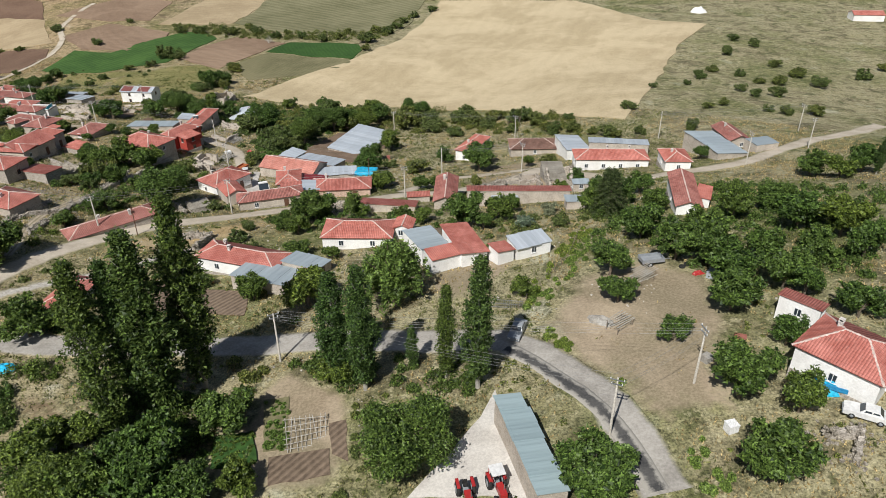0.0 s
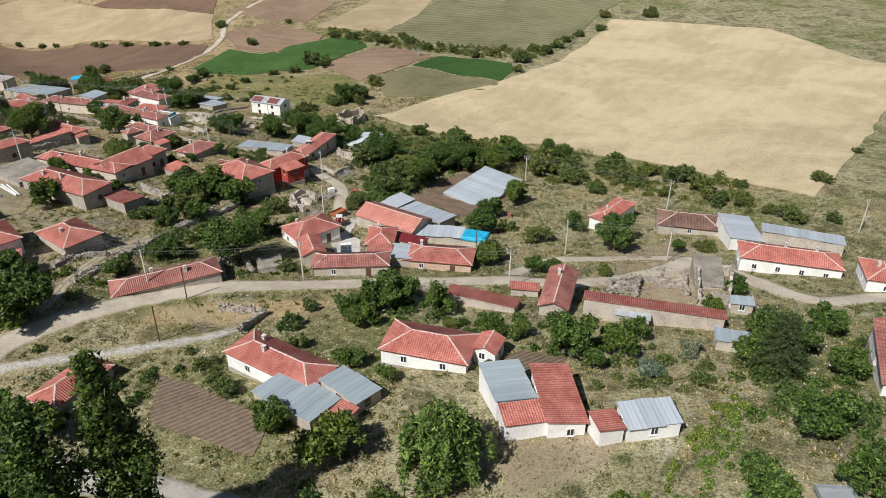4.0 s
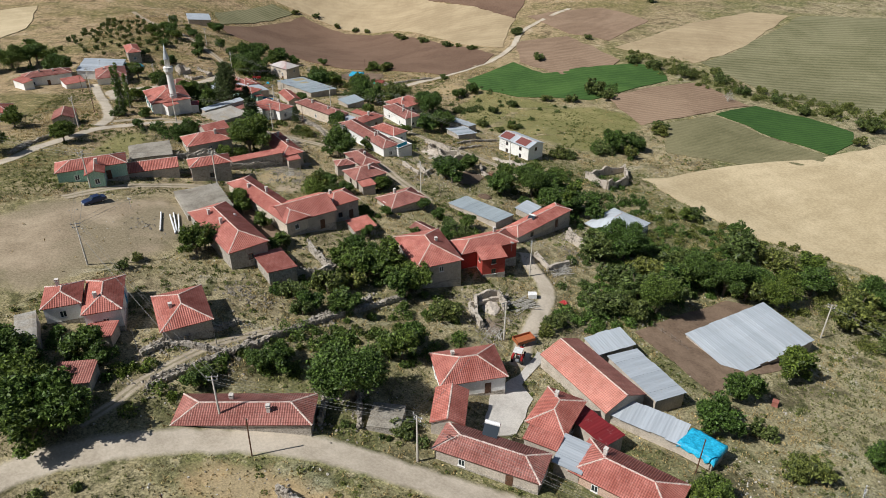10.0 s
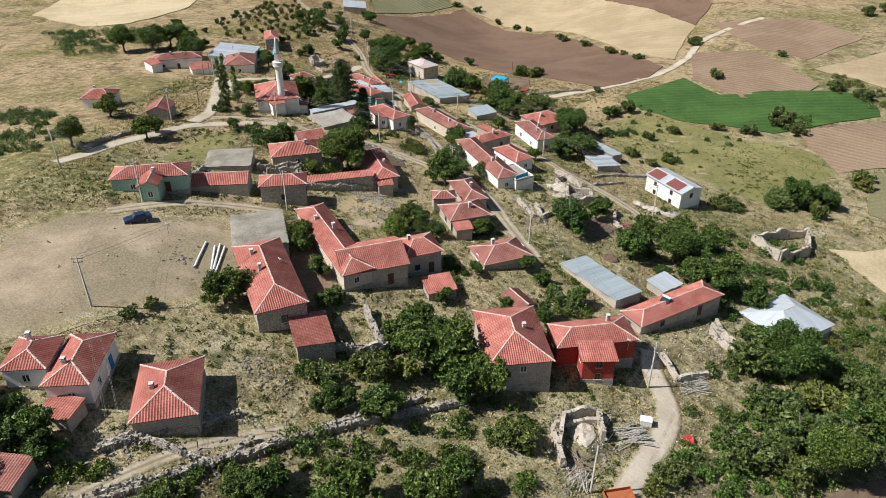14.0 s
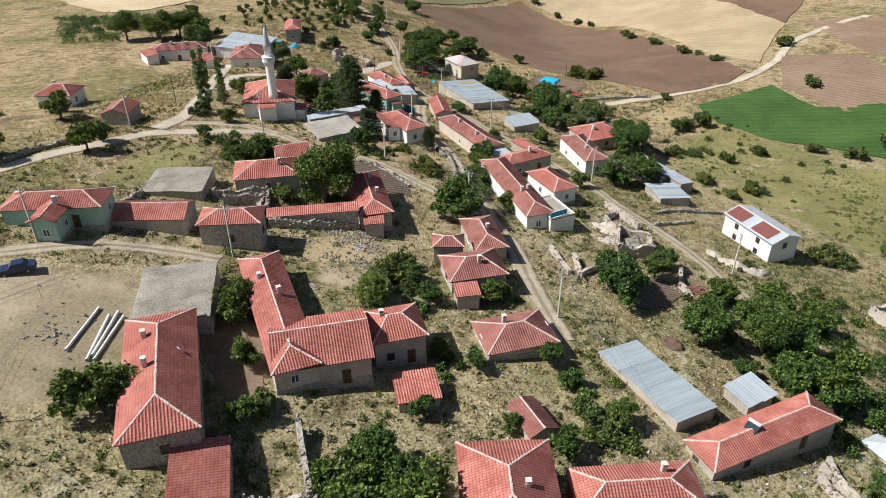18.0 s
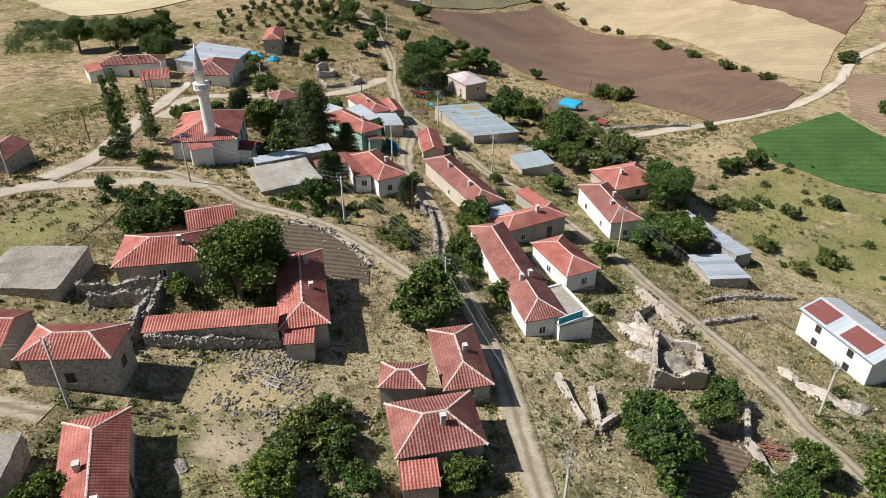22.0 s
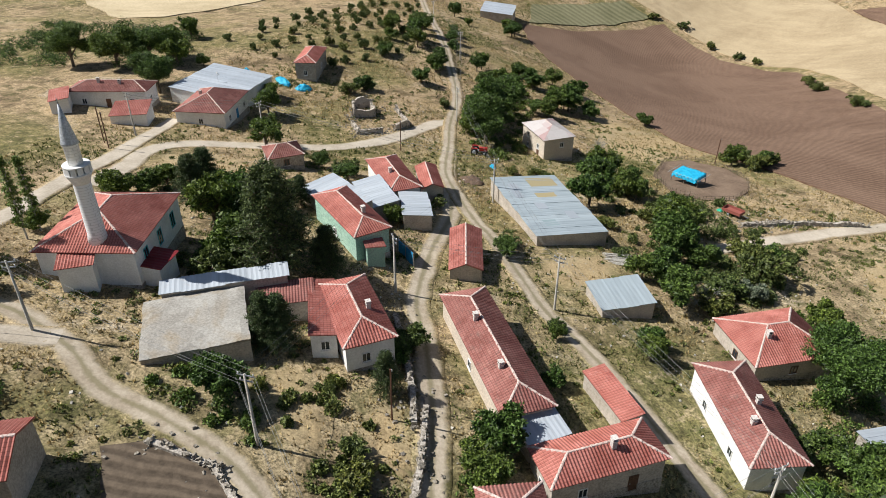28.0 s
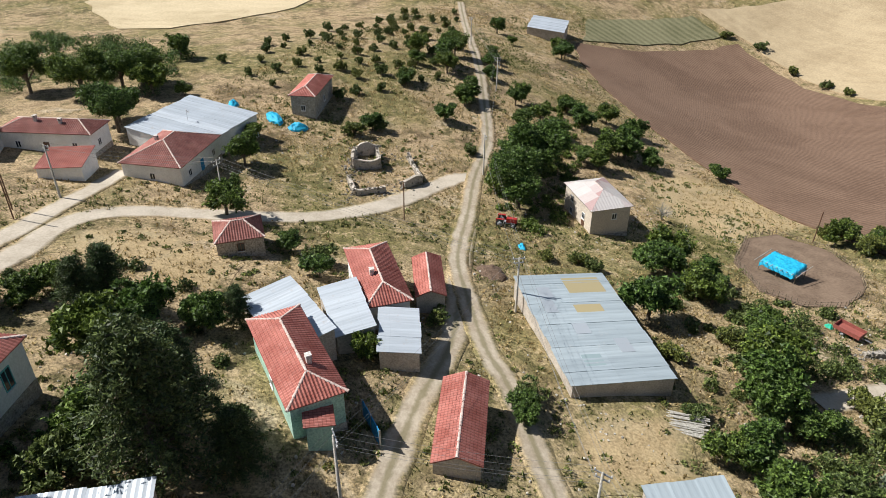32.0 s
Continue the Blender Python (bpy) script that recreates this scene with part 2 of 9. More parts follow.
def ground_color(nt):
    """Dry stony ground: pale soil, straw, brown earth and olive weeds in patches of several sizes."""
    n1 = noise_tex(nt, 0.028, 6, 0.6, distort=0.5)
    n2 = noise_tex(nt, 0.11, 6, 0.64, distort=0.5)
    n3 = noise_tex(nt, 0.55, 6, 0.72)
    n4 = noise_tex(nt, 3.4, 5, 0.75)
    n5 = noise_tex(nt, 0.24, 5, 0.66, distort=0.6)
    tan = ramp(nt, n2, [(0.36, (0.15, 0.118, 0.068)), (0.44, (0.27, 0.21, 0.127)), (0.52, (0.385, 0.31, 0.192)), (0.58, (0.32, 0.252, 0.142)), (0.67, (0.45, 0.385, 0.28))])
    olive = ramp(nt, n5, [(0.4, (0.085, 0.095, 0.028)), (0.5, (0.17, 0.165, 0.06)), (0.6, (0.3, 0.255, 0.12))])
    c = mix(nt, ramp(nt, n1, [(0.47, (0, 0, 0)), (0.6, (0.85, 0.85, 0.85))]), tan, olive)
    c = mix(nt, ramp(nt, n5, [(0.55, (0, 0, 0)), (0.63, (0.75, 0.75, 0.75))]), c, (0.085, 0.088, 0.03))
    c = mix(nt, ramp(nt, n3, [(0.54, (0, 0, 0)), (0.62, (0.65, 0.65, 0.65))]), c, (0.085, 0.075, 0.032))
    c = mix(nt, ramp(nt, n3, [(0.38, (0.7, 0.7, 0.7)), (0.46, (0, 0, 0))]), c, (0.47, 0.38, 0.245))
    c = mix(nt, 0.7, c, ramp(nt, n4, [(0.38, (0.1, 0.1, 0.085)), (0.46, (0.66, 0.67, 0.64)), (0.54, (1.08, 1.08, 1.06)), (0.63, (1.6, 1.58, 1.55))]), "MULTIPLY")
    tc = nt.nodes.new("ShaderNodeTexCoord")
    sp = nt.nodes.new("ShaderNodeSeparateXYZ")
    nt.links.new(tc.outputs["Object"], sp.inputs[0])
    across = nt.nodes.new("ShaderNodeMapRange")
    across.inputs["From Min"].default_value, across.inputs["From Max"].default_value = -260.0, 0.0
    nt.links.new(sp.outputs["X"], across.inputs["Value"])
    c = mix(nt, 1.0, c, ramp(nt, across.outputs["Result"], [(0.0, (1.06, 0.98, 0.94)), (0.28, (1.03, 0.98, 0.94)), (0.5, (0.96, 0.99, 0.98)), (1.0, (0.89, 1.0, 0.98))]), "MULTIPLY")
    h = nt.nodes.new("ShaderNodeMath")
    h.operation = "MULTIPLY_ADD"
    h.inputs[1].default_value = 0.35
    nt.links.new(n4, h.inputs[0])
    nt.links.new(n3, h.inputs[2])
    return c, h.outputs[0]


def ground_material():
    m, nt, b = node_material("dry_ground", 0.96)
    c, h = ground_color(nt)
    nt.links.new(c, b.inputs["Base Color"])
    bump(nt, b, h, 0.8, 0.35)
    return m


def blended(m, lo=0.3, hi=0.62, wob=0.9, scale=0.5, under=None):
    """Lets the open ground, or the tone under it, take over towards the edge: u of the UV map runs from 0 at the edge to 1 inside."""
    nt = m.node_tree
    b = nt.nodes["Principled BSDF"]
    src = b.inputs["Base Color"].links[0].from_socket
    tc = nt.nodes.new("ShaderNodeTexCoord")
    sp = nt.nodes.new("ShaderNodeSeparateXYZ")
    nt.links.new(tc.outputs["UV"], sp.inputs[0])
    ns = noise_tex(nt, scale, 5, 0.7)
    ad = nt.nodes.new("ShaderNodeMath")
    ad.operation = "MULTIPLY_ADD"
    ad.inputs[1].default_value = wob
    nt.links.new(ns, ad.inputs[0])
    su = nt.nodes.new("ShaderNodeMath")
    su.operation = "SUBTRACT"
    su.inputs[1].default_value = wob * 0.5
    nt.links.new(sp.outputs["X"], su.inputs[0])
    nt.links.new(su.outputs[0], ad.inputs[2])
    f = ramp(nt, ad.outputs[0], [(lo, (0, 0, 0)), (hi, (1, 1, 1))])
    g = under or ground_color(nt)[0]
    nt.links.new(mix(nt, f, g, src), b.inputs["Base Color"])
    return m


def rutted(m):
    """Grass strip between the wheel ruts: v of the UV map runs from 0 in the middle of the road to 1 at its edge."""
    nt = m.node_tree
    b = nt.nodes["Principled BSDF"]
    src = b.inputs["Base Color"].links[0].from_socket
    tc = nt.nodes.new("ShaderNodeTexCoord")
    sp = nt.nodes.new("ShaderNodeSeparateXYZ")
    nt.links.new(tc.outputs["UV"], sp.inputs[0])
    ad = nt.nodes.new("ShaderNodeMath")
    ad.operation = "MULTIPLY_ADD"
    ad.inputs[1].default_value = 0.5
    nt.links.new(noise_tex(nt, 0.7, 5, 0.7), ad.inputs[0])
    nt.links.new(sp.outputs["Y"], ad.inputs[2])
    f = ramp(nt, ad.outputs[0], [(0.32, (0.75, 0.75, 0.75)), (0.5, (0, 0, 0))])
    nt.links.new(mix(nt, f, src, (0.19, 0.165, 0.09)), b.inputs["Base Color"])
    return m


GROUND = ground_material()
MAT = {
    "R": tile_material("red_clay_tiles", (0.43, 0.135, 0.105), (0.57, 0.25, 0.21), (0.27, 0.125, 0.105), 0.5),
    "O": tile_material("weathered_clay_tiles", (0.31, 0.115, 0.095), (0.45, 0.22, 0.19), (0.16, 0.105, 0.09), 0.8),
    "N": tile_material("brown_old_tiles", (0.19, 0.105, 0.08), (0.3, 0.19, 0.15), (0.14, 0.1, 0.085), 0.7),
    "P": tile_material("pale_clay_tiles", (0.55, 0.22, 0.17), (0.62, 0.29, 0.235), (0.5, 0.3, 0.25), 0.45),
    "M": streaked_metal("galvanised_sheet", (0.52, 0.57, 0.62), (0.4, 0.37, 0.35), 0.42, 0.15),
    "G": streaked_metal("blue_grey_sheet", (0.4, 0.465, 0.5), (0.43, 0.45, 0.45), 0.5, 0.1),
    "Y": streaked_metal("yellowed_sheet", (0.5, 0.42, 0.24), (0.42, 0.38, 0.3), 0.5, 0.1),
    "T": streaked_metal("teal_sheet", (0.36, 0.46, 0.48), (0.33, 0.42, 0.43), 0.5, 0.1),
    "D": streaked_metal("dark_red_sheet", (0.26, 0.03, 0.035), (0.42, 0.32, 0.3), 0.5, 0.2),
    "E": streaked_metal("worn_red_sheet", (0.24, 0.085, 0.075), (0.34, 0.24, 0.22), 0.6, 0.05),
    "X": striped_sheet("red_and_white_sheets", (0.55, 0.53, 0.51), (0.28, 0.05, 0.05)),
    "F": mottled("earth_roof", (0.17, 0.15, 0.12), (0.32, 0.295, 0.25), 0.3, 4, third=(0.37, 0.35, 0.3), grain=0.4),
    "C": mottled("concrete_roof", (0.26, 0.24, 0.21), (0.38, 0.365, 0.33), 0.3, 4, third=(0.28, 0.21, 0.12), grain=0.35),
    "B": mottled("blue_tarpaulin", (0.01, 0.32, 0.55), (0.03, 0.47, 0.72), 0.8, 3, 0.45, 0.8, 0.15),
    "w": mottled("white_plaster", (0.74, 0.73, 0.7), (0.86, 0.855, 0.83), 0.4, 5, 0.9, 0.15, 0.02, grain=0.2),
    "m": mottled("grey_mud_plaster", (0.38, 0.33, 0.275), (0.54, 0.48, 0.41), 0.5, 5, 0.95, 0.4, 0.04, grain=0.4),
    "s": mottled("rubble_stone", (0.24, 0.21, 0.175), (0.52, 0.475, 0.415), 2.2, 5, 0.95, 0.9, 0.1),
    "r": mottled("red_painted_plaster", (0.36, 0.05, 0.04), (0.45, 0.085, 0.06), 0.5, 5),
    "g": mottled("pale_green_plaster", (0.3, 0.5, 0.4), (0.42, 0.6, 0.5), 0.5, 5),
    "p": mottled("pinkish_plaster", (0.52, 0.36, 0.28), (0.62, 0.45, 0.36), 0.5, 5),
    "c": mottled("cream_plaster", (0.52, 0.44, 0.36), (0.66, 0.58, 0.48), 0.5, 5),
}
MORTAR = mottled("ridge_mortar", (0.42, 0.3, 0.26), (0.68, 0.56, 0.5), 1.6, 6)
WOOD = mottled("old_wood", (0.16, 0.12, 0.085), (0.3, 0.24, 0.18), 3, 14)
FRAME_W = mottled("white_paint", (0.7, 0.7, 0.68), (0.82, 0.82, 0.8), 3, 10, 0.6, 0.1)
BLUE_P = mottled("blue_paint", (0.02, 0.2, 0.42), (0.04, 0.28, 0.52), 2, 9, 0.6, 0.1)
TURQ = mottled("turquoise_paint", (0.1, 0.42, 0.42), (0.16, 0.52, 0.5), 2, 9, 0.6, 0.1)
BROWN_P = mottled("brown_paint", (0.1, 0.05, 0.03), (0.16, 0.085, 0.055), 2, 9, 0.6, 0.1)
BRICK = mottled("chimney_plaster", (0.46, 0.42, 0.38), (0.68, 0.64, 0.6), 3, 10)
SOOT = mottled("soot", (0.015, 0.015, 0.015), (0.04, 0.04, 0.04), 3, 8)
POLE_C = mottled("concrete_pole", (0.38, 0.35, 0.3), (0.52, 0.49, 0.43), 2, 9)
STEEL = mottled("grey_steel", (0.3, 0.31, 0.32), (0.42, 0.43, 0.44), 4, 12, 0.45, 0.1, 0.02, 0.7)
GLASS, _nt, _b = node_material("window_glass", 0.08)
_b.inputs["Base Color"].default_value = (0.03, 0.04, 0.05, 1)
_b.inputs["Specular IOR Level"].default_value = 0.6
ROAD = blended(mottled("pale_dirt_road", (0.4, 0.345, 0.27), (0.53, 0.465, 0.375), 0.22, 3, 0.95, 0.25, 0.04, grain=0.2), 0.12, 0.42, 0.5)
TRACK = blended(rutted(mottled("dirt_track", (0.34, 0.28, 0.205), (0.46, 0.395, 0.305), 0.4, 3, 0.95, 0.25, 0.05, grain=0.25)), 0.2, 0.5, 0.7)
ASPHALT = mottled("dusty_asphalt", (0.27, 0.25, 0.22), (0.4, 0.375, 0.335), 0.3, 3, 0.9, 0.2, 0.03, grain=0.25)
TAR = blended(mottled("patched_tar", (0.05, 0.05, 0.05), (0.1, 0.097, 0.092), 0.6, 4, 0.85, 0.2, 0.03, grain=0.3), 0.35, 0.7, 1.6, 0.9, (0.34, 0.32, 0.283))
blended(ASPHALT, 0.12, 0.3, 0.4)
GRAVEL = blended(mottled("white_gravel", (0.33, 0.3, 0.26), (0.52, 0.49, 0.44), 0.5, 3, 0.95, 0.6, 0.08), 0.35, 0.8, 1.6, 0.35)
CONCRETE = mottled("dusty_concrete", (0.46, 0.43, 0.39), (0.6, 0.57, 0.52), 0.3, 4, 0.9, 0.2, 0.03, grain=0.25)
STONE = mottled("field_stone", (0.16, 0.14, 0.112), (0.36, 0.325, 0.27), 1.5, 6, 0.95, 0.8, 0.1)
BARK = mottled("bark", (0.09, 0.07, 0.05), (0.2, 0.165, 0.125), 2, 9, 0.95, 0.9, 0.05)
PALE_BARK = mottled("pale_bark", (0.3, 0.28, 0.24), (0.48, 0.46, 0.41), 1.5, 7, 0.9, 0.6, 0.04)
LEAF = leaf_material("broad_leaves", (0.02, 0.044, 0.009), (0.112, 0.175, 0.038))
LEAF_B = leaf_material("shrub_leaves", (0.038, 0.06, 0.017), (0.14, 0.175, 0.052))
LEAF_P = leaf_material("poplar_leaves", (0.015, 0.036, 0.009), (0.085, 0.14, 0.034))
LEAF_W = leaf_material("willow_leaves", (0.055, 0.095, 0.02), (0.16, 0.235, 0.055))
LEAF_K = leaf_material("pine_needles", (0.02, 0.04, 0.015), (0.075, 0.11, 0.04))
LEAF_G = leaf_material("grey_green_leaves", (0.09, 0.12, 0.085), (0.2, 0.24, 0.18))
DRY = leaf_material("dry_grass", (0.28, 0.2, 0.1), (0.48, 0.36, 0.19), 0.85)
WEED = leaf_material("green_weeds", (0.08, 0.095, 0.03), (0.19, 0.195, 0.07), 0.85)

# ---------------- terrain ----------------
HILLS = [
    (0.0, 0.3, 0.5, -0.8, -3.3, -1.8, -0.9, -8.1, -17.9),
    (0.2, 1.4, 2.7, 2.4, 6.9, 7.5, -4.3, -7.5, -1.9),
    (-0.3, 0.8, 3.0, -0.1, -4.0, -5.6, -4.6, -5.8, -0.2),
    (-2.4, -3.1, 5.2, 6.5, 6.5, 1.2, 1.1, -0.3, 0.2),
    (0.0, 2.3, 13.7, -1.1, -0.9, -2.4, -2.0, 0.7, 0.3),
    (8.0, 6.5, 6.3, 0.8, 11.4, -4.0, 0.8, -1.7, -2.1),
    (8.5, -2.8, 5.2, -3.1, 2.5, -5.9, 3.8, -1.8, -2.1),
    (9.9, 3.7, 14.3, -1.2, 0.5, -3.2, -1.7, -1.6, -0.9),
    (6.9, 7.3, 0.8, -2.0, 6.7, 1.9, -1.8, -0.3, -1.1),
    (8.0, 17.4, 13.4, 5.8, 0.0, 0.5, 1.7, 2.6, -1.5),
]
HX, HY, HS = [-360 + 53 * i for i in range(10)], [10 + 50 * j for j in range(9)], 47.0


def height(x, y):
    """The ground's height: broad hills and small swells."""
    x, y = np.asarray(x, float), np.asarray(y, float)
    z = -16.0 + 0 * x
    for i, hx in enumerate(HX):
        for j, hy in enumerate(HY):
            z = z + HILLS[i][j] * np.exp(-((x - hx) ** 2 + (y - hy) ** 2) / (2 * HS * HS))
    return z + 0.10 * np.sin(x * 0.31 + 1.3 * np.sin(y * 0.17)) + 0.10 * np.sin(y * 0.37 + 1.1 * np.sin(x * 0.21))


def hz(x, y):
    return float(height(x, y))


def mesh_from(name, verts, faces, mat, uvs=None, smooth=False):
    me = bpy.data.meshes.new(name)
    me.from_pydata([tuple(v) for v in verts], [], faces)
    me.materials.append(mat)
    if uvs is not None:
        layer = me.uv_layers.new(name="UVMap")
        idx = np.empty(len(me.loops), dtype=np.int32)
        me.loops.foreach_get("vertex_index", idx)
        layer.data.foreach_set("uv", np.asarray(uvs, dtype=np.float32)[idx].ravel())
    if smooth:
        me.polygons.foreach_set("use_smooth", [True] * len(me.polygons))
    me.update()
    return me


def build_ground():
    fine_x, fine_y = np.arange(-430, 231, 2.5), np.arange(-30, 481, 2.5)
    grow = np.cumsum(np.geomspace(4, 420, 24))
    xs = np.concatenate([(-430 - grow)[::-1], fine_x, 230 + grow])
    ys = np.concatenate([(-30 - grow)[::-1], fine_y, 480 + grow])
    X, Y = np.meshgrid(xs, ys)
    Z = height(X, Y)
    v = np.stack([X.ravel(), Y.ravel(), Z.ravel()], 1)
    nx = len(xs)
    f = [(j * nx + i, j * nx + i + 1, (j + 1) * nx + i + 1, (j + 1) * nx + i) for j in range(len(ys) - 1) for i in range(nx - 1)]
    ob = new("ground", mesh_from("ground", v, f, GROUND, smooth=True))
    return tagged(ob, "dry stony village ground with straw-coloured grass and weeds", "ground", kind="structure")


build_ground()


def ribbon(name, pts, width, mat, label, lift=0.07, ruts=False):
    """A road laid on the ground: a smooth line through pts with uneven edges."""
    pts = [Vector((*p, 0)) for p in pts]
    line = []
    for i in range(len(pts) - 1):
        p0, p1, p2, p3 = pts[max(i - 1, 0)], pts[i], pts[i + 1], pts[min(i + 2, len(pts) - 1)]
        n = max(2, int((p2 - p1).length / 1.6))
        for k in range(n):
            t = k / n
            line.append(0.5 * ((2 * p1) + (p2 - p0) * t + (2 * p0 - 5 * p1 + 4 * p2 - p3) * t * t + (3 * p1 - p0 - 3 * p2 + p3) * t ** 3))
    line.append(pts[-1])
    cross = [-0.5, -0.46, -0.3, -0.12, 0, 0.12, 0.3, 0.46, 0.5]
    v, f, uv = [], [], []
    rnd = random.Random(len(pts) * 7 + int(width * 10))
    for i, p in enumerate(line):
        d = (line[min(i + 1, len(line) - 1)] - line[max(i - 1, 0)]).normalized()
        nrm = Vector((-d.y, d.x, 0))
        a, b = width * (1.2 + rnd.uniform(-0.1, 0.1)), width * (1.2 + rnd.uniform(-0.1, 0.1))
        for c in cross:
            q = p + nrm * c * (a if c < 0 else b)
            edge = abs(c) > 0.48
            uv.append((1 - abs(c) * 2, abs(c) * 2))
            v.append((q.x, q.y, hz(q.x, q.y) + (-0.12 if edge else lift)))
    k = len(cross)
    for i in range(len(line) - 1):
        for j in range(k - 1):
            f.append((i * k + j + 1, i * k + j, (i + 1) * k + j, (i + 1) * k + j + 1))
    ob = new(name, mesh_from(name, v, f, mat, uv, smooth=True))
    return tagged(ob, label, "road", kind="structure")


ROADS = {
    "asphalt": (4.8, [(-63.6, 79.3), (-56.1, 78.8), (-47.0, 78.1), (-38.8, 77.6), (-30.6, 77.0), (-25.0, 76.6), (-17.8, 76.1), (-9.9, 75.0), (-2.3, 73.2), (4.3, 72.0), (7.8, 70.8), (11.1, 67.8), (14.5, 63.7), (17.0, 59.3), (18.7, 54.7), (19.9, 49.8), (20.6, 45.3)]),
    "village": (4.8, [(-74.4, 92.5), (-74.0, 97.1), (-72.1, 101.8), (-69.0, 107.8), (-63.9, 114.6), (-56.7, 121.4), (-48.4, 126.0), (-36.7, 130.5), (-24.3, 135.6), (-15.0, 138.7), (-7.4, 141.2), (1.9, 142.3), (11.6, 148.8), (20.1, 157.3), (25.5, 162.5), (41.2, 145.1), (53.7, 148.8), (67.4, 150.9), (80.5, 160.1), (95.7, 171.6), (108.7, 179.3), (129.8, 198.6)]),
    "upper": (3.4, [(-9.7, 143.4), (-6.4, 150.6), (-2.4, 155.7), (4.0, 158.3), (12.2, 162.0), (20.4, 163.4), (25.5, 162.5)]),
    "lane": (3.2, [(-48.6, 158.6), (-51.5, 164.1), (-54.6, 172.8), (-57.4, 180.7), (-61.6, 184.7), (-65.6, 187.0), (-69.2, 190.5)]),
    "lane_b": (3.0, [(-96.4, 191.2), (-103.9, 193.4), (-112.2, 196.6), (-120.6, 199.7), (-128.4, 201.7), (-135.9, 203.9), (-140.5, 204.4), (-150.7, 208.4), (-160.8, 211.8), (-171.6, 214.4), (-179.1, 215.7), (-190.9, 221.2), (-203.2, 228.3), (-221.0, 234.0), (-241.5, 241.3)]),
    "track": (2.8, [(-110.3, 230.8), (-117.3, 231.4), (-124.7, 231.9), (-133.3, 233.0), (-140.9, 233.9), (-161.2, 233.2), (-170.2, 232.4), (-177.3, 231.1), (-194.2, 231.9), (-201.2, 231.5), (-210.5, 232.4), (-223.2, 234.3), (-239.1, 240.3), (-251.8, 245.0), (-268.9, 252.6), (-285.3, 257.1), (-315.7, 264.4), (-361.0, 274.1), (-396.8, 282.0)]),
    "mosque": (2.8, [(-182.6, 163.0), (-182.8, 168.7), (-179.7, 175.0), (-173.4, 180.4), (-167.3, 183.6), (-162.5, 188.5), (-156.5, 193.6), (-149.6, 196.7), (-142.6, 198.6), (-136.9, 199.9), (-132.2, 200.5)]),
    "cross": (3.6, [(-212.4, 178.8), (-220.0, 182.1), (-231.0, 185.8), (-235.0, 194.0), (-233.8, 205.6), (-235.2, 218.1), (-240.4, 228.0), (-248.2, 236.7), (-252.1, 242.2), (-251.9, 245.4)]),
    "west": (3.0, [(-160.3, 126.7), (-166.2, 135.9), (-172.6, 147.7), (-176.9, 157.6), (-176.7, 168.6), (-174.6, 179.8)]),
    "westb": (3.0, [(-179.2, 158.1), (-187.2, 164.3), (-201.8, 170.9), (-225.0, 179.5), (-250.1, 189.4)]),
    "far": (3.2, [(-189.6, 265.9), (-190.9, 287.3), (-190.4, 304.6), (-189.5, 337.6), (-196.7, 365.6), (-209.2, 391.1), (-212.7, 418.2), (-212.1, 441.6)]),
    "foot": (1.8, [(-76.1, 104.3), (-77.0, 109.0), (-78.7, 113.4), (-79.6, 120.7), (-79.7, 127.6), (-78.0, 135.1)]),
    "tar": (1.9, [(7.4, 69.6), (10.4, 66.4), (13.2, 62.8), (15.9, 58.8), (17.8, 54.6), (19.1, 49.8), (19.9, 45.6)]),
    "mound": (2.6, [(-134.9, 130.0), (-134.7, 137.5), (-133.6, 144.3), (-130.9, 151.2), (-127.4, 156.4)]),
    "track_end": (2.6, [(-112.0, 230.8), (-106.5, 229.6), (-101.8, 227.4), (-97.0, 227.2), (-90.8, 226.0)]),
    "stony": (3.4, [(-71.6, 90.2), (-67.2, 94.2), (-61.4, 98.3), (-54.0, 102.9), (-49.0, 107.0), (-45.5, 111.0)]),
}
for key, mat, label, lift in (
        ("asphalt", ASPHALT, "dusty grey asphalt road with dark patched strip", 0.10),
        ("village", ROAD, "pale dusty unpaved village road with worn wheel tracks", 0.09),
        ("upper", ROAD, "pale unpaved branch road between old houses", 0.08),
        ("lane", ROAD, "short pale dirt lane beside the red house", 0.08),
        ("lane_b", TRACK, "rutted dirt lane between houses in the village", 0.08),
        ("track", TRACK, "long rutted dirt track along the gardens", 0.09),
        ("mosque", TRACK, "two-rut dirt track leading to the mosque", 0.08),
        ("cross", ROAD, "wide pale dirt road crossing the village edge", 0.08),
        ("west", ROAD, "pale dirt road along the village edge", 0.08),
        ("westb", ROAD, "pale dirt road past tall poplars", 0.10),
        ("far", ROAD, "pale field road between ploughed fields", 0.2),
        ("foot", TRACK, "worn footpath below the stone terraces", 0.07),
        ("tar", TAR, "dark tar patch along the dusty road", 0.13),
        ("mound", TRACK, "faint pale track over the bare mound", 0.07),
        ("track_end", TRACK, "rutted track fading out among gardens", 0.07),
        ("stony", GRAVEL, "white stony path beside the road bank", 0.07)):
    ribbon("road", ROADS[key][1], ROADS[key][0], mat, label, lift)


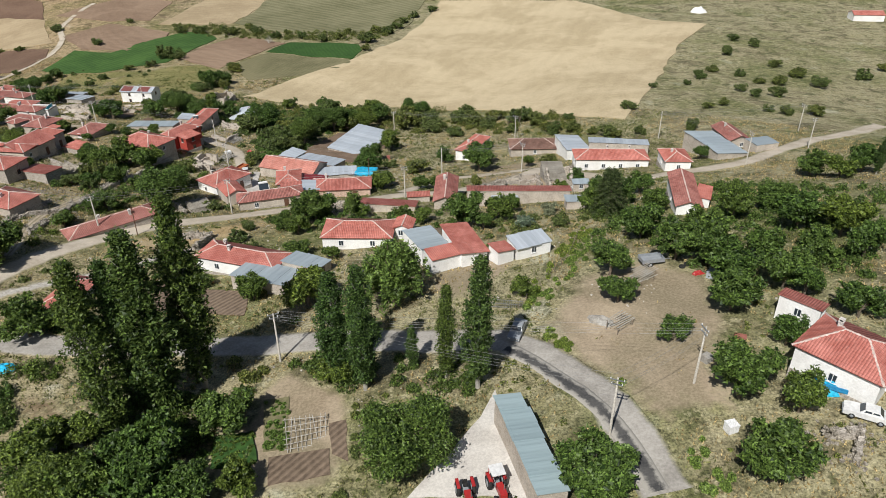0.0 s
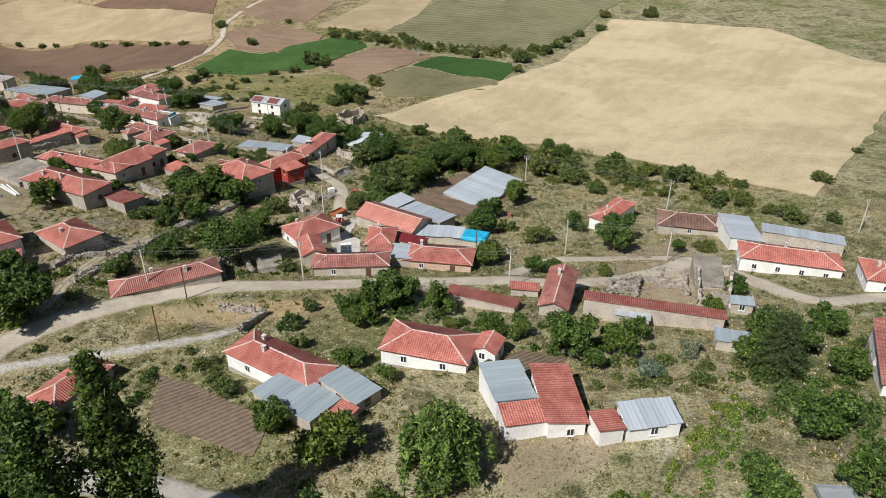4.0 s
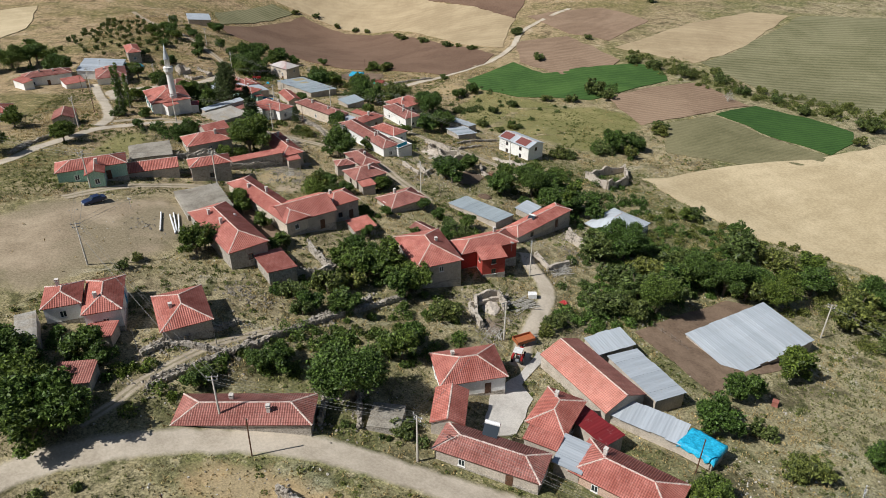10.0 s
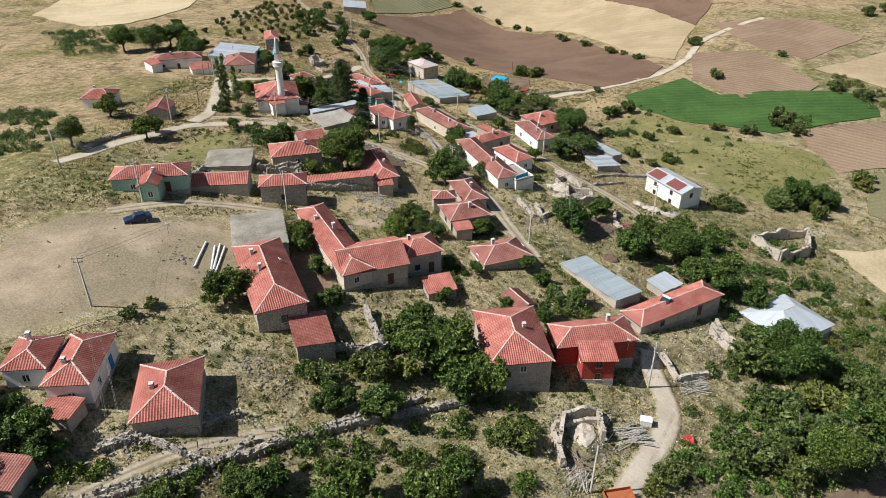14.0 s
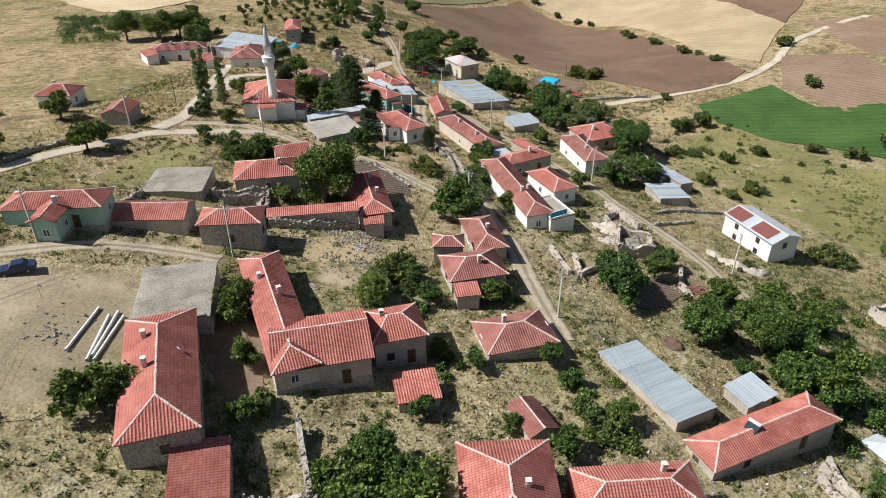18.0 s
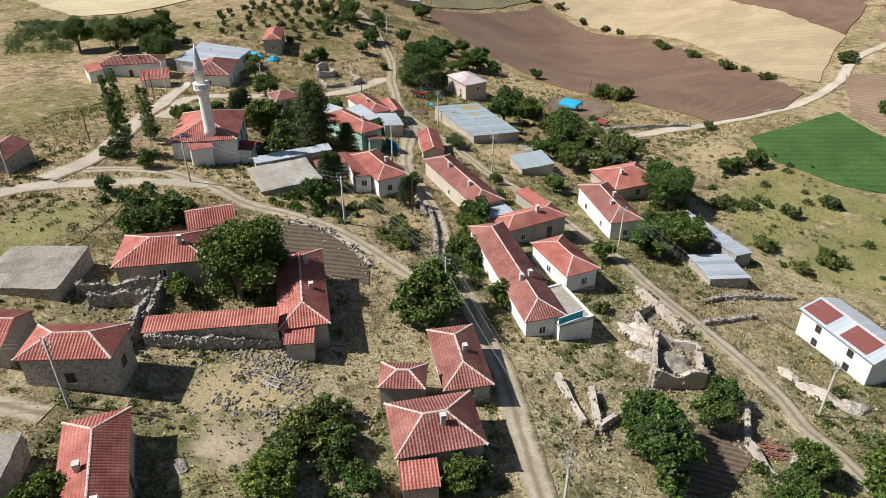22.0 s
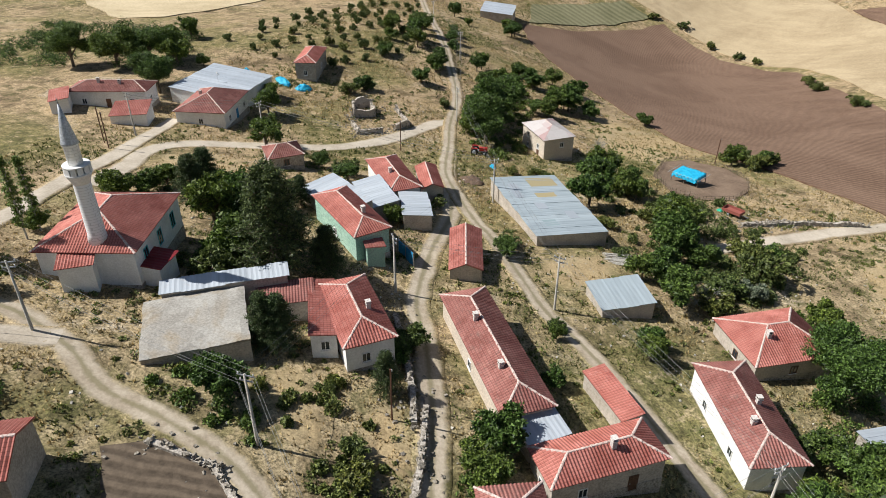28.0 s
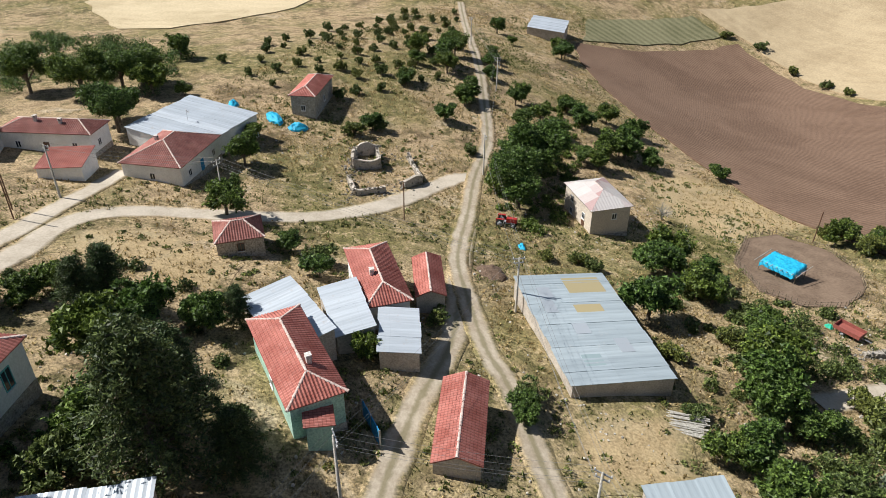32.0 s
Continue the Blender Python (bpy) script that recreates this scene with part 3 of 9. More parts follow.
def drape(name, poly, mat, label, lift=0.12, step=4.0, category="field"):
    """A field or yard: a sheet inside poly laid on the ground, edge sunk into it."""
    from mathutils.geometry import delaunay_2d_cdt
    rnd = random.Random(len(poly) * 13 + int(abs(poly[0][0])))
    edge = []
    for i, (x0, y0) in enumerate(poly):
        x1, y1 = poly[(i + 1) % len(poly)]
        n = max(1, int(math.hypot(x1 - x0, y1 - y0) / step))
        for k in range(n):
            j = 0.12 * step * (k > 0)
            edge.append(Vector((x0 + (x1 - x0) * k / n + rnd.uniform(-j, j), y0 + (y1 - y0) * k / n + rnd.uniform(-j, j))))
    n = len(edge)
    xs, ys = [p.x for p in edge], [p.y for p in edge]
    inner = [Vector((x + 0.3 * step * ((j % 2) - 0.5), y)) for i, x in enumerate(np.arange(min(xs), max(xs), step)) for j, y in enumerate(np.arange(min(ys), max(ys), step))]
    vs, _, fs, *_ = delaunay_2d_cdt(edge + inner, [(i, (i + 1) % n) for i in range(n)], [], 1, 1e-4)
    P = np.array([(p.x, p.y) for p in vs])
    Z = height(P[:, 0], P[:, 1]) + lift
    away = np.full(len(P), 1e9)
    for (xa, ya), (xb, yb) in zip(poly, poly[1:] + poly[:1]):
        dx, dy = xb - xa, yb - ya
        q = np.clip(((P[:, 0] - xa) * dx + (P[:, 1] - ya) * dy) / (dx * dx + dy * dy + 1e-9), 0, 1)
        away = np.minimum(away, np.hypot(P[:, 0] - xa - q * dx, P[:, 1] - ya - q * dy))
    uv = np.column_stack([np.clip(away / (1.3 * step), 0, 1), 0 * away])
    me = mesh_from(name, np.column_stack([P, Z]), [tuple(f) for f in fs], mat, uv, smooth=True)
    bm = bmesh.new()
    bm.from_mesh(me)
    bmesh.ops.recalc_face_normals(bm, faces=bm.faces)
    if bm.faces and sum(f.normal.z for f in bm.faces) < 0:
        bmesh.ops.reverse_faces(bm, faces=bm.faces)
    ring = [e for e in bm.edges if len(e.link_faces) == 1]
    for e in ring:
        e.smooth = False
    r = bmesh.ops.extrude_edge_only(bm, edges=ring)
    for g in r["geom"]:
        if isinstance(g, bmesh.types.BMVert):
            g.co.z -= 0.4 + lift
    bm.to_mesh(me)
    bm.free()
    return tagged(new(name, me), label, category, kind="structure")


PATCHES = {
    "brown": [(-365, 314), (-384, 391), (-312, 400), (-196, 350), (-189, 333), (-191, 308.5), (-217, 308), (-240, 303), (-267, 303), (-296, 302), (-321, 302), (-345, 306)],
    "tan_strip": [(-408, 386), (-406, 428), (-392, 461), (-352, 456), (-279, 437), (-229, 414), (-216, 388), (-200, 362), (-225, 367), (-289, 397), (-312, 405), (-384, 397)],
    "wheat": [(-77.6, 261.9), (-63.8, 292.1), (-45.2, 315.7), (-24.6, 357.0), (-11.5, 401.3), (-2.1, 447.0), (39.0, 442.9), (79.3, 438.6), (96.2, 407.0), (107.2, 376.3), (130.6, 358.4), (105.1, 318.9), (90.9, 285.8), (72.5, 242.6), (55.3, 206.8), (39.3, 220.8), (12.7, 243.0), (-18.7, 255.5), (-47.7, 251.1)],
    "olive_rows": [(-115.1, 393.7), (-110.1, 427.2), (-106.7, 504.8), (-56.1, 536.3), (-1.2, 536.3), (1.8, 489.0), (-11.3, 451.1), (-20.0, 394.9), (-33.8, 372.1), (-48.0, 376.4), (-73.1, 372.5), (-98.0, 385.5)],
    "green": [(-177.9, 307.3), (-178.7, 340.6), (-157.7, 333.8), (-148.8, 353.9), (-136.5, 369.9), (-126.2, 375.8), (-114.9, 359.6), (-123.0, 331.4), (-126.9, 318.6), (-149.9, 303.3), (-164.8, 300.6)],
    "red_soil": [(-123.6, 324.8), (-115.4, 348.8), (-104.9, 367.9), (-79.2, 353.0), (-89.6, 329.2), (-99.8, 306.4)],
    "green_b": [(-84.8, 335.0), (-77.3, 354.5), (-58.8, 354.9), (-42.5, 350.7), (-39.7, 338.1), (-42.3, 322.9), (-59.1, 324.6)],
    "olive_crop": [(-94.5, 312.6), (-84.0, 332.9), (-58.5, 322.8), (-42.2, 321.0), (-40.0, 313.7), (-60.3, 296.3), (-82.3, 289.4)],
    "brown_far": [(-346.2, 455.9), (-281.7, 438.3), (-230.5, 415.3), (-250.2, 454.4), (-304.2, 492.1)],
    "red_far": [(-199.7, 373.3), (-182.2, 391.0), (-142.8, 370.8), (-138.3, 350.5), (-153.4, 336.3), (-176.2, 342.5)],
    "tan_far": [(-153.8, 386.5), (-146.1, 446.4), (-130.6, 494.7), (-111.9, 499.8), (-109.3, 433.7), (-116.9, 391.0)],
    "brown_up": [(-225.5, 420.1), (-198.4, 452.0), (-164.2, 441.4), (-161.0, 394.4), (-185.2, 396.1)],
    "tan_west": [(-412.1, 154.8), (-450.8, 179.1), (-437.5, 247.9), (-392.5, 222.9), (-361.4, 186.2), (-365.6, 172.0)],
    "garden_far": [(-391.8, 329.9), (-403.2, 381.1), (-389.8, 387.8), (-369.8, 318.2)],
    "tilled": [(-50.4, 96.7), (-45.1, 96.2), (-31.1, 91.1), (-30.1, 84.9), (-45.7, 87.8)],
    "yard_soil": [(-41.3, 184.5), (-34.2, 211.1), (-28.3, 215.3), (-16.7, 209.0), (-17.2, 197.8), (-23.5, 182.7), (-23.5, 177.7)],
    "terrace": [(-160.0, 184.0), (-160.1, 188.7), (-153.2, 194.0), (-144.5, 194.0), (-141.0, 192.5), (-145.0, 187.5), (-151.9, 184.4)],
    "corral": [(-222.9, 278.5), (-231.5, 287.1), (-233.3, 294.5), (-226.8, 299.1), (-216.8, 296.7), (-211.7, 292.9), (-208.0, 286.2), (-208.9, 279.8), (-213.4, 276.1)],
    "concrete_yard": [(5.6, 62.2), (6.9, 55.6), (8.6, 46.3), (-4.1, 47.8), (0.5, 53.3), (3.7, 57.9)],
    "concrete_lane": [(-47.6, 149.8), (-47.2, 156.4), (-49.1, 164.6), (-47.2, 165.0), (-45.5, 154.8), (-42.4, 153.3), (-39.3, 144.3), (-42.4, 140.7)],
    "crop_bed": [(-26.0, 54.0), (-26.9, 58.8), (-22.6, 59.3), (-20.9, 54.5)],
    "tilled_bed": [(-18.9, 50.8), (-19.7, 54.9), (-13.0, 55.4), (-12.4, 51.8)],
    "rows_a": [(-20.6, 55.9), (-22.6, 64.9), (-19.4, 65.1), (-17.8, 56.0)],
    "rows_b": [(-12.6, 54.6), (-13.6, 59.4), (-11.7, 59.7), (-10.7, 53.4)],
    "garden_bare": [(-28.0, 53.1), (-24.3, 61.7), (-23.3, 67.6), (-20.6, 70.6), (-11.3, 64.8), (-10.0, 53.3), (-12.0, 49.5), (-18.7, 49.0)],
    "bare_gully": [(-56.0, 65.5), (-56.5, 71.5), (-50.0, 69.5), (-45.0, 64.5), (-42.0, 59.0), (-46.0, 57.0)],
    "straw_a": [(-168.6, 196.5), (-169.8, 201.5), (-161.1, 202.6), (-154.8, 200.6), (-157.4, 197.8), (-162.6, 196.4)],
    "straw_b": [(-162.8, 204.6), (-162.8, 209.6), (-156.2, 209.2), (-150.0, 206.7), (-152.1, 202.8)],
    "straw_c": [(-129.8, 166.5), (-131.0, 176.5), (-124.5, 180.0), (-119.5, 173.0), (-121.5, 165.0)],
    "straw_d": [(-183.0, 285.5), (-184.5, 301.0), (-168.5, 302.5), (-163.5, 291.0), (-170.0, 280.0)],
    "straw_f": [(-189.6, 236.8), (-190.9, 243.9), (-189.4, 249.3), (-179.2, 245.0), (-180.2, 234.5), (-185.5, 234.2)],
    "straw_g": [(-253.8, 277.5), (-265.6, 294.6), (-252.2, 303.6), (-236.4, 310.1), (-232.4, 297.0), (-228.3, 281.5), (-236.7, 277.1)],
    "straw_h": [(-198.9, 232.1), (-200.7, 235.9), (-188.5, 234.6), (-181.5, 233.6), (-181.1, 230.3), (-188.6, 229.8)],
    "straw_i": [(-229.5, 185.9), (-230.5, 197.4), (-218.9, 206.6), (-209.6, 203.8), (-214.3, 196.1), (-219.6, 186.8)],
    "straw_e": [(-60.0, 106.5), (-66.0, 109.5), (-58.0, 117.0), (-48.0, 121.0), (-36.0, 126.0), (-30.0, 124.0), (-38.0, 116.0), (-48.0, 109.0)],
    # Dark sheet standing in for the house shadow over this yard.
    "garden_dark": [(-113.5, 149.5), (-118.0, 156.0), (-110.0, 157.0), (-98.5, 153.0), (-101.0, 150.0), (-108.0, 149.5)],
    "bare_mound": [(-104.5, 107.5), (-118.0, 107.0), (-132.0, 112.5), (-137.5, 119.6), (-136.5, 129.8), (-130.1, 139.2), (-127.0, 148.5), (-114.2, 147.8), (-108.0, 141.5), (-104.5, 132.9), (-105.5, 123.2), (-104.4, 115.5)],
    "bare_yard": [(11.3, 73.8), (20.1, 87.7), (31.8, 90.9), (37.3, 80.5), (35.5, 68.5), (32.0, 62.0), (31.8, 53.8), (24.8, 54.0), (22.9, 50.5), (23.6, 44.5), (22.0, 45.5), (21.4, 52.3), (19.0, 58.0), (14.2, 67.0)],
    "terrace_beds": [(-3.4, 112.1), (2.9, 111.2), (2.7, 107.6), (-2.3, 107.0), (-5.6, 109.4)],
    "meadow": [(-134.0, 257.2), (-142.6, 292.1), (-124.8, 314.8), (-108.3, 316.8), (-96.4, 307.6), (-95.4, 267.6), (-116.6, 266.3)],
    "meadow_e": [(-158.7, 273.3), (-167.7, 302.6), (-130.7, 306.8), (-114.2, 280.8), (-126.3, 259.0), (-141.2, 260.1)],
    "bare_a": [(-2.3, 93.4), (3.0, 94.6), (10.6, 96.7), (11.9, 92.7), (7.4, 86.2), (2.1, 81.8), (-3.5, 83.1)],
    "bare_b": [(6.2, 168.2), (22.6, 175.5), (30.9, 167.6), (27.7, 139.1), (15.4, 132.2), (5.0, 142.8)],
    "bare_c": [(-124.0, 166.6), (-123.6, 171.8), (-118.1, 178.0), (-114.9, 171.3), (-115.4, 164.1)],
    "meadow_w": [(-150.7, 140.9), (-160.2, 145.7), (-172.8, 157.8), (-170.2, 167.9), (-158.3, 161.4), (-151.6, 150.4)],
    "plot_c": [(-103.4, 209.7), (-106.0, 216.7), (-101.0, 218.4), (-97.6, 211.3), (-99.1, 206.5)],
}
STUBBLE = furrow_material("wheat_stubble", (0.47, 0.375, 0.225), (0.57, 0.47, 0.305), 7.0, 20, 0.08, wobble=9)
STUBBLE_B = furrow_material("mown_strip", (0.36, 0.275, 0.165), (0.44, 0.35, 0.22), 5.0, 65, 0.08, wobble=8)
PLOUGH = furrow_material("brown_ploughed_soil", (0.135, 0.08, 0.052), (0.21, 0.135, 0.092), 1.3, 62, 0.4)
RED_SOIL = furrow_material("reddish_soil", (0.22, 0.145, 0.095), (0.31, 0.22, 0.15), 2.4, 75, 0.3)
OLIVE = furrow_material("olive_crop_rows", (0.13, 0.13, 0.06), (0.24, 0.225, 0.13), 3.4, 60, 0.45)
OLIVE_B = furrow_material("brown_green_rows", (0.13, 0.125, 0.06), (0.22, 0.2, 0.11), 1.8, 20, 0.15)
CROP = furrow_material("green_crop", (0.022, 0.065, 0.013), (0.048, 0.11, 0.023), 1.6, 30, 0.35)
GREEN_F = furrow_material("young_green_field", (0.034, 0.085, 0.018), (0.07, 0.14, 0.032), 2.6, 30, 0.2)
MEADOW = blended(mottled("summer_meadow", (0.15, 0.148, 0.05), (0.28, 0.25, 0.11), 0.1, 2.5, third=(0.12, 0.13, 0.04), grain=0.45))
TILLED = furrow_material("tilled_garden", (0.115, 0.083, 0.057), (0.225, 0.168, 0.12), 0.8, 40, 0.5, wobble=0.5)
DARK_TILLED = furrow_material("dark_tilled_terrace", (0.07, 0.052, 0.036), (0.15, 0.115, 0.082), 1.1, 25, 0.6, wobble=5)
# Trodden soil; its dark tone also paints the shade between two houses.
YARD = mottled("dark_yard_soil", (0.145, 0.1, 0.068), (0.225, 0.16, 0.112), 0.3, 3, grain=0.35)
BARE = blended(mottled("trodden_earth", (0.27, 0.212, 0.142), (0.42, 0.34, 0.24), 0.14, 3, bumps=0.3, third=(0.22, 0.185, 0.115), grain=0.3), 0.25, 0.75, 1.3, 0.25)
SLOPE = blended(mottled("orange_brown_slope", (0.12, 0.085, 0.05), (0.24, 0.17, 0.105), 0.5, 3, bumps=0.8, dist=0.15, grain=0.5), 0.25, 0.75, 1.3, 0.3)
STRAW = blended(mottled("golden_dry_grass", (0.3, 0.22, 0.115), (0.46, 0.35, 0.195), 0.35, 4, bumps=0.7, dist=0.1, third=(0.34, 0.285, 0.175), grain=0.5), 0.25, 0.75, 1.3, 0.3)
for key, mat, label, lift, step, cat in (
        ("wheat", STUBBLE, "large straw-coloured harvested wheat field", 0.25, 7, "field"),
        ("olive_rows", OLIVE, "olive grey field with crop rows", 0.25, 7, "field"),
        ("green", GREEN_F, "bright green irrigated field", 0.25, 6, "field"),
        ("red_soil", RED_SOIL, "bare reddish soil field", 0.22, 6, "field"),
        ("green_b", CROP, "dark green crop field", 0.25, 6, "field"),
        ("olive_crop", OLIVE_B, "olive green row crop field", 0.2, 6, "field"),
        ("brown", PLOUGH, "dark brown ploughed field", 0.3, 7, "field"),
        ("tan_strip", STUBBLE_B, "long pale stubble strip", 0.25, 7, "field"),
        ("brown_far", PLOUGH, "brown ploughed field far off", 0.3, 8, "field"),
        ("red_far", RED_SOIL, "reddish brown field beside the field road", 0.2, 7, "field"),
        ("tan_far", STUBBLE_B, "pale stubble field", 0.2, 7, "field"),
        ("brown_up", RED_SOIL, "small brown field", 0.2, 6, "field"),
        ("tan_west", STUBBLE, "golden stubble field past the orchard", 0.3, 8, "field"),
        ("garden_far", OLIVE, "grey green vegetable field", 0.35, 6, "field"),
        ("tilled", TILLED, "tilled garden plot with low ridges", 0.12, 2, "garden"),
        ("yard_soil", YARD, "dark trodden farmyard soil", 0.1, 2.5, "yard"),
        ("terrace", DARK_TILLED, "curved tilled terrace garden", 0.12, 2, "garden"),
        ("corral", YARD, "round trodden corral floor", 0.12, 2.5, "yard"),
        ("concrete_yard", CONCRETE, "pale concrete farmyard", 0.14, 2.5, "yard"),
        ("concrete_lane", CONCRETE, "pale concrete courtyard between houses", 0.16, 2, "yard"),
        ("crop_bed", CROP, "dense green vegetable bed", 0.3, 1.5, "garden"),
        ("tilled_bed", TILLED, "brown tilled vegetable bed", 0.12, 1.5, "garden"),
        ("garden_bare", BARE, "bare trodden vegetable garden", 0.05, 2, "garden"),
        ("rows_a", OLIVE_B, "rows of yellowing bean plants", 0.14, 1.5, "garden"),
        ("rows_b", TILLED, "narrow watered garden furrows", 0.13, 1.5, "garden"),
        ("bare_gully", SLOPE, "bare orange-brown slope with rocks", 0.06, 3, "slope"),
        ("straw_a", STRAW, "golden dry grass on the slope below the barn", 0.06, 2, "grass"),
        ("straw_b", STRAW, "golden dry grass beside the sunken lane", 0.06, 2, "grass"),
        ("straw_c", STRAW, "golden dry grass over a fallen ruin", 0.06, 2, "grass"),
        ("straw_d", STRAW, "golden dry field with a few shrubs", 0.06, 4, "field"),
        ("straw_f", STRAW, "golden dry grass below the long barn", 0.06, 2, "grass"),
        ("straw_g", STRAW, "dry straw slope above the corral", 0.06, 3, "grass"),
        ("straw_h", STRAW, "dry trodden grass between two lanes", 0.06, 2, "grass"),
        ("straw_i", STRAW, "dry grass plot beside the crossing road", 0.06, 2.5, "grass"),
        ("straw_e", STRAW, "dry straw-coloured bank beside the road", 0.06, 2.5, "grass"),
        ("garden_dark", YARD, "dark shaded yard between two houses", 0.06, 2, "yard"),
        ("bare_mound", BARE, "bare trodden open ground on the mound", 0.06, 4, "yard"),
        ("bare_yard", BARE, "bare dusty yard with wheel tracks", 0.06, 3, "yard"),
        ("bare_a", BARE, "bare swept soil in front of the house", 0.06, 2, "yard"),
        ("bare_b", BARE, "bare dusty ground among ruins", 0.06, 3, "yard"),
        ("bare_c", BARE, "trodden pale yard between the houses", 0.06, 2.5, "yard"),
        ("terrace_beds", TILLED, "narrow tilled terrace beds", 0.12, 1.5, "garden"),
        ("meadow", MEADOW, "green and straw summer meadow", 0.1, 5, "field"),
        ("meadow_e", MEADOW, "weedy green slope with scattered shrubs", 0.09, 4, "field"),
        ("meadow_w", MEADOW, "weedy green plot beside the road", 0.08, 3, "field"),
        ("plot_c", TILLED, "grey tilled garden plot", 0.1, 2, "garden")):
    drape("field" if cat == "field" else cat, PATCHES[key], mat, label, lift, step, cat)

# ---------------- parts and houses ----------------
def part(name, me, parent, label="", m=None):
    ob = new(name, me)
    ob.parent = parent
    if m is not None:
        ob.matrix_local = m
    if label:
        ob["label"] = label
    return ob


def box_geo(x0, y0, z0, x1, y1, z1):
    v = [(x0, y0, z0), (x1, y0, z0), (x1, y1, z0), (x0, y1, z0), (x0, y0, z1), (x1, y0, z1), (x1, y1, z1), (x0, y1, z1)]
    f = [(3, 2, 1, 0), (4, 5, 6, 7), (0, 1, 5, 4), (1, 2, 6, 5), (2, 3, 7, 6), (3, 0, 4, 7)]
    return v, f


def join(*geos):
    v, f = [], []
    for gv, gf in geos:
        o = len(v)
        v += list(gv)
        f += [tuple(i + o for i in q) for q in gf]
    return v, f


def box_mesh(name, mat, *dims):
    return mesh_from(name, *join(*[box_geo(*d) for d in dims]), mat)


SHARED = {}


def shared(key, make):
    if key not in SHARED:
        SHARED[key] = make()
    return SHARED[key]


def slope_mesh(name, corner, along, up, normal, top, length, mat, pitch, amp, thick=0.1):
    """One roof slope as corrugated cover: top(u) is how far it reaches up the slope at u along the eave."""
    n = max(4, int(length / pitch * 4))
    v, uv, f = [], [], []
    for i in range(n + 1):
        u = length * i / n
        h = max(top(u), 0.0)
        lift = amp * (0.5 + 0.5 * math.cos(2 * math.pi * u / pitch))
        for s in (0.0, h):
            p = corner + along * u + up * s + normal * lift
            v.append(p)
            uv.append((u, s))
        for s in (0.0, h):
            p = corner + along * u + up * s - normal * thick
            v.append(p)
            uv.append((u, s))
    for i in range(n):
        a, b = 4 * i, 4 * i + 4
        f += [(a, b, b + 1, a + 1), (a + 3, b + 3, b + 2, a + 2), (a + 2, b + 2, b, a), (a + 1, b + 1, b + 3, a + 3)]
    f += [(0, 1, 3, 2), (4 * n + 2, 4 * n + 3, 4 * n + 1, 4 * n)]
    return mesh_from(name, v, f, mat, uv)


def ridge_mesh(p, q, rnd, r=0.125):
    """A row of mortared ridge tiles from p to q, each overlapping the next."""
    d = q - p
    n = max(2, int(d.length / 0.42))
    L = d.length / n
    d.normalize()
    side = d.cross(Vector((0, 0, 1))).normalized()
    upv = side.cross(d)
    v, f = [], []
    for i in range(n):
        rr = r * rnd.uniform(0.85, 1.2)
        for e, sc in ((0.0, 1.12), (0.97, 0.9)):
            for ang in (-95, -45, 0, 45, 95):
                t = radians(ang)
                v.append(p + d * (L * (i + e)) + side * (math.sin(t) * rr * sc) + upv * (math.cos(t) * rr * sc * 0.8 - 0.02))
    for i in range(2 * n - 1):
        f += [(5 * i + j, 5 * i + j + 1, 5 * i + j + 6, 5 * i + j + 5) for j in range(4)]
    f += [(4, 3, 2, 1, 0), tuple(5 * (2 * n - 1) + j for j in range(5))]
    return mesh_from("ridge_cap", v, f, MORTAR)


ROOFS = {"R": (0.31, 0.075), "O": (0.31, 0.075), "P": (0.31, 0.03), "X": (0.5, 0.03), "N": (0.31, 0.075), "M": (0.5, 0.028), "G": (0.6, 0.02), "T": (0.5, 0.012), "D": (0.5, 0.03)}
ROOF_WORD = {"R": "red clay tile", "O": "weathered brown-red tile", "P": "pale pink tile", "M": "galvanised sheet", "G": "blue-grey sheet metal",
             "T": "teal sheet metal", "D": "dark red sheet metal", "X": "patched sheet metal", "N": "old brown tile", "F": "flat earth", "C": "flat concrete", "B": "blue tarpaulin"}
WALL_WORD = {"w": "whitewashed walls", "m": "grey mud-plaster walls", "s": "rough stone walls", "r": "red painted walls", "g": "pale green walls",
             "p": "pinkish plaster walls", "c": "cream plaster walls"}


def ring_mesh(name, mat, w, h, t, y0, y1):
    """A rectangular frame as one piece."""
    o = [(-w / 2, 0), (w / 2, 0), (w / 2, h), (-w / 2, h)]
    i = [(-w / 2 + t, t), (w / 2 - t, t), (w / 2 - t, h - t), (-w / 2 + t, h - t)]
    v = [(x, y, z) for y in (y0, y1) for ring in (o, i) for x, z in ring]
    f = []
    for k in range(4):
        m = (k + 1) % 4
        f += [(8 + k, 8 + m, 12 + m, 12 + k), (k, 4 + k, 4 + m, m), (k, m, 8 + m, 8 + k), (4 + m, 4 + k, 12 + k, 12 + m)]
    return mesh_from(name, v, f, mat)


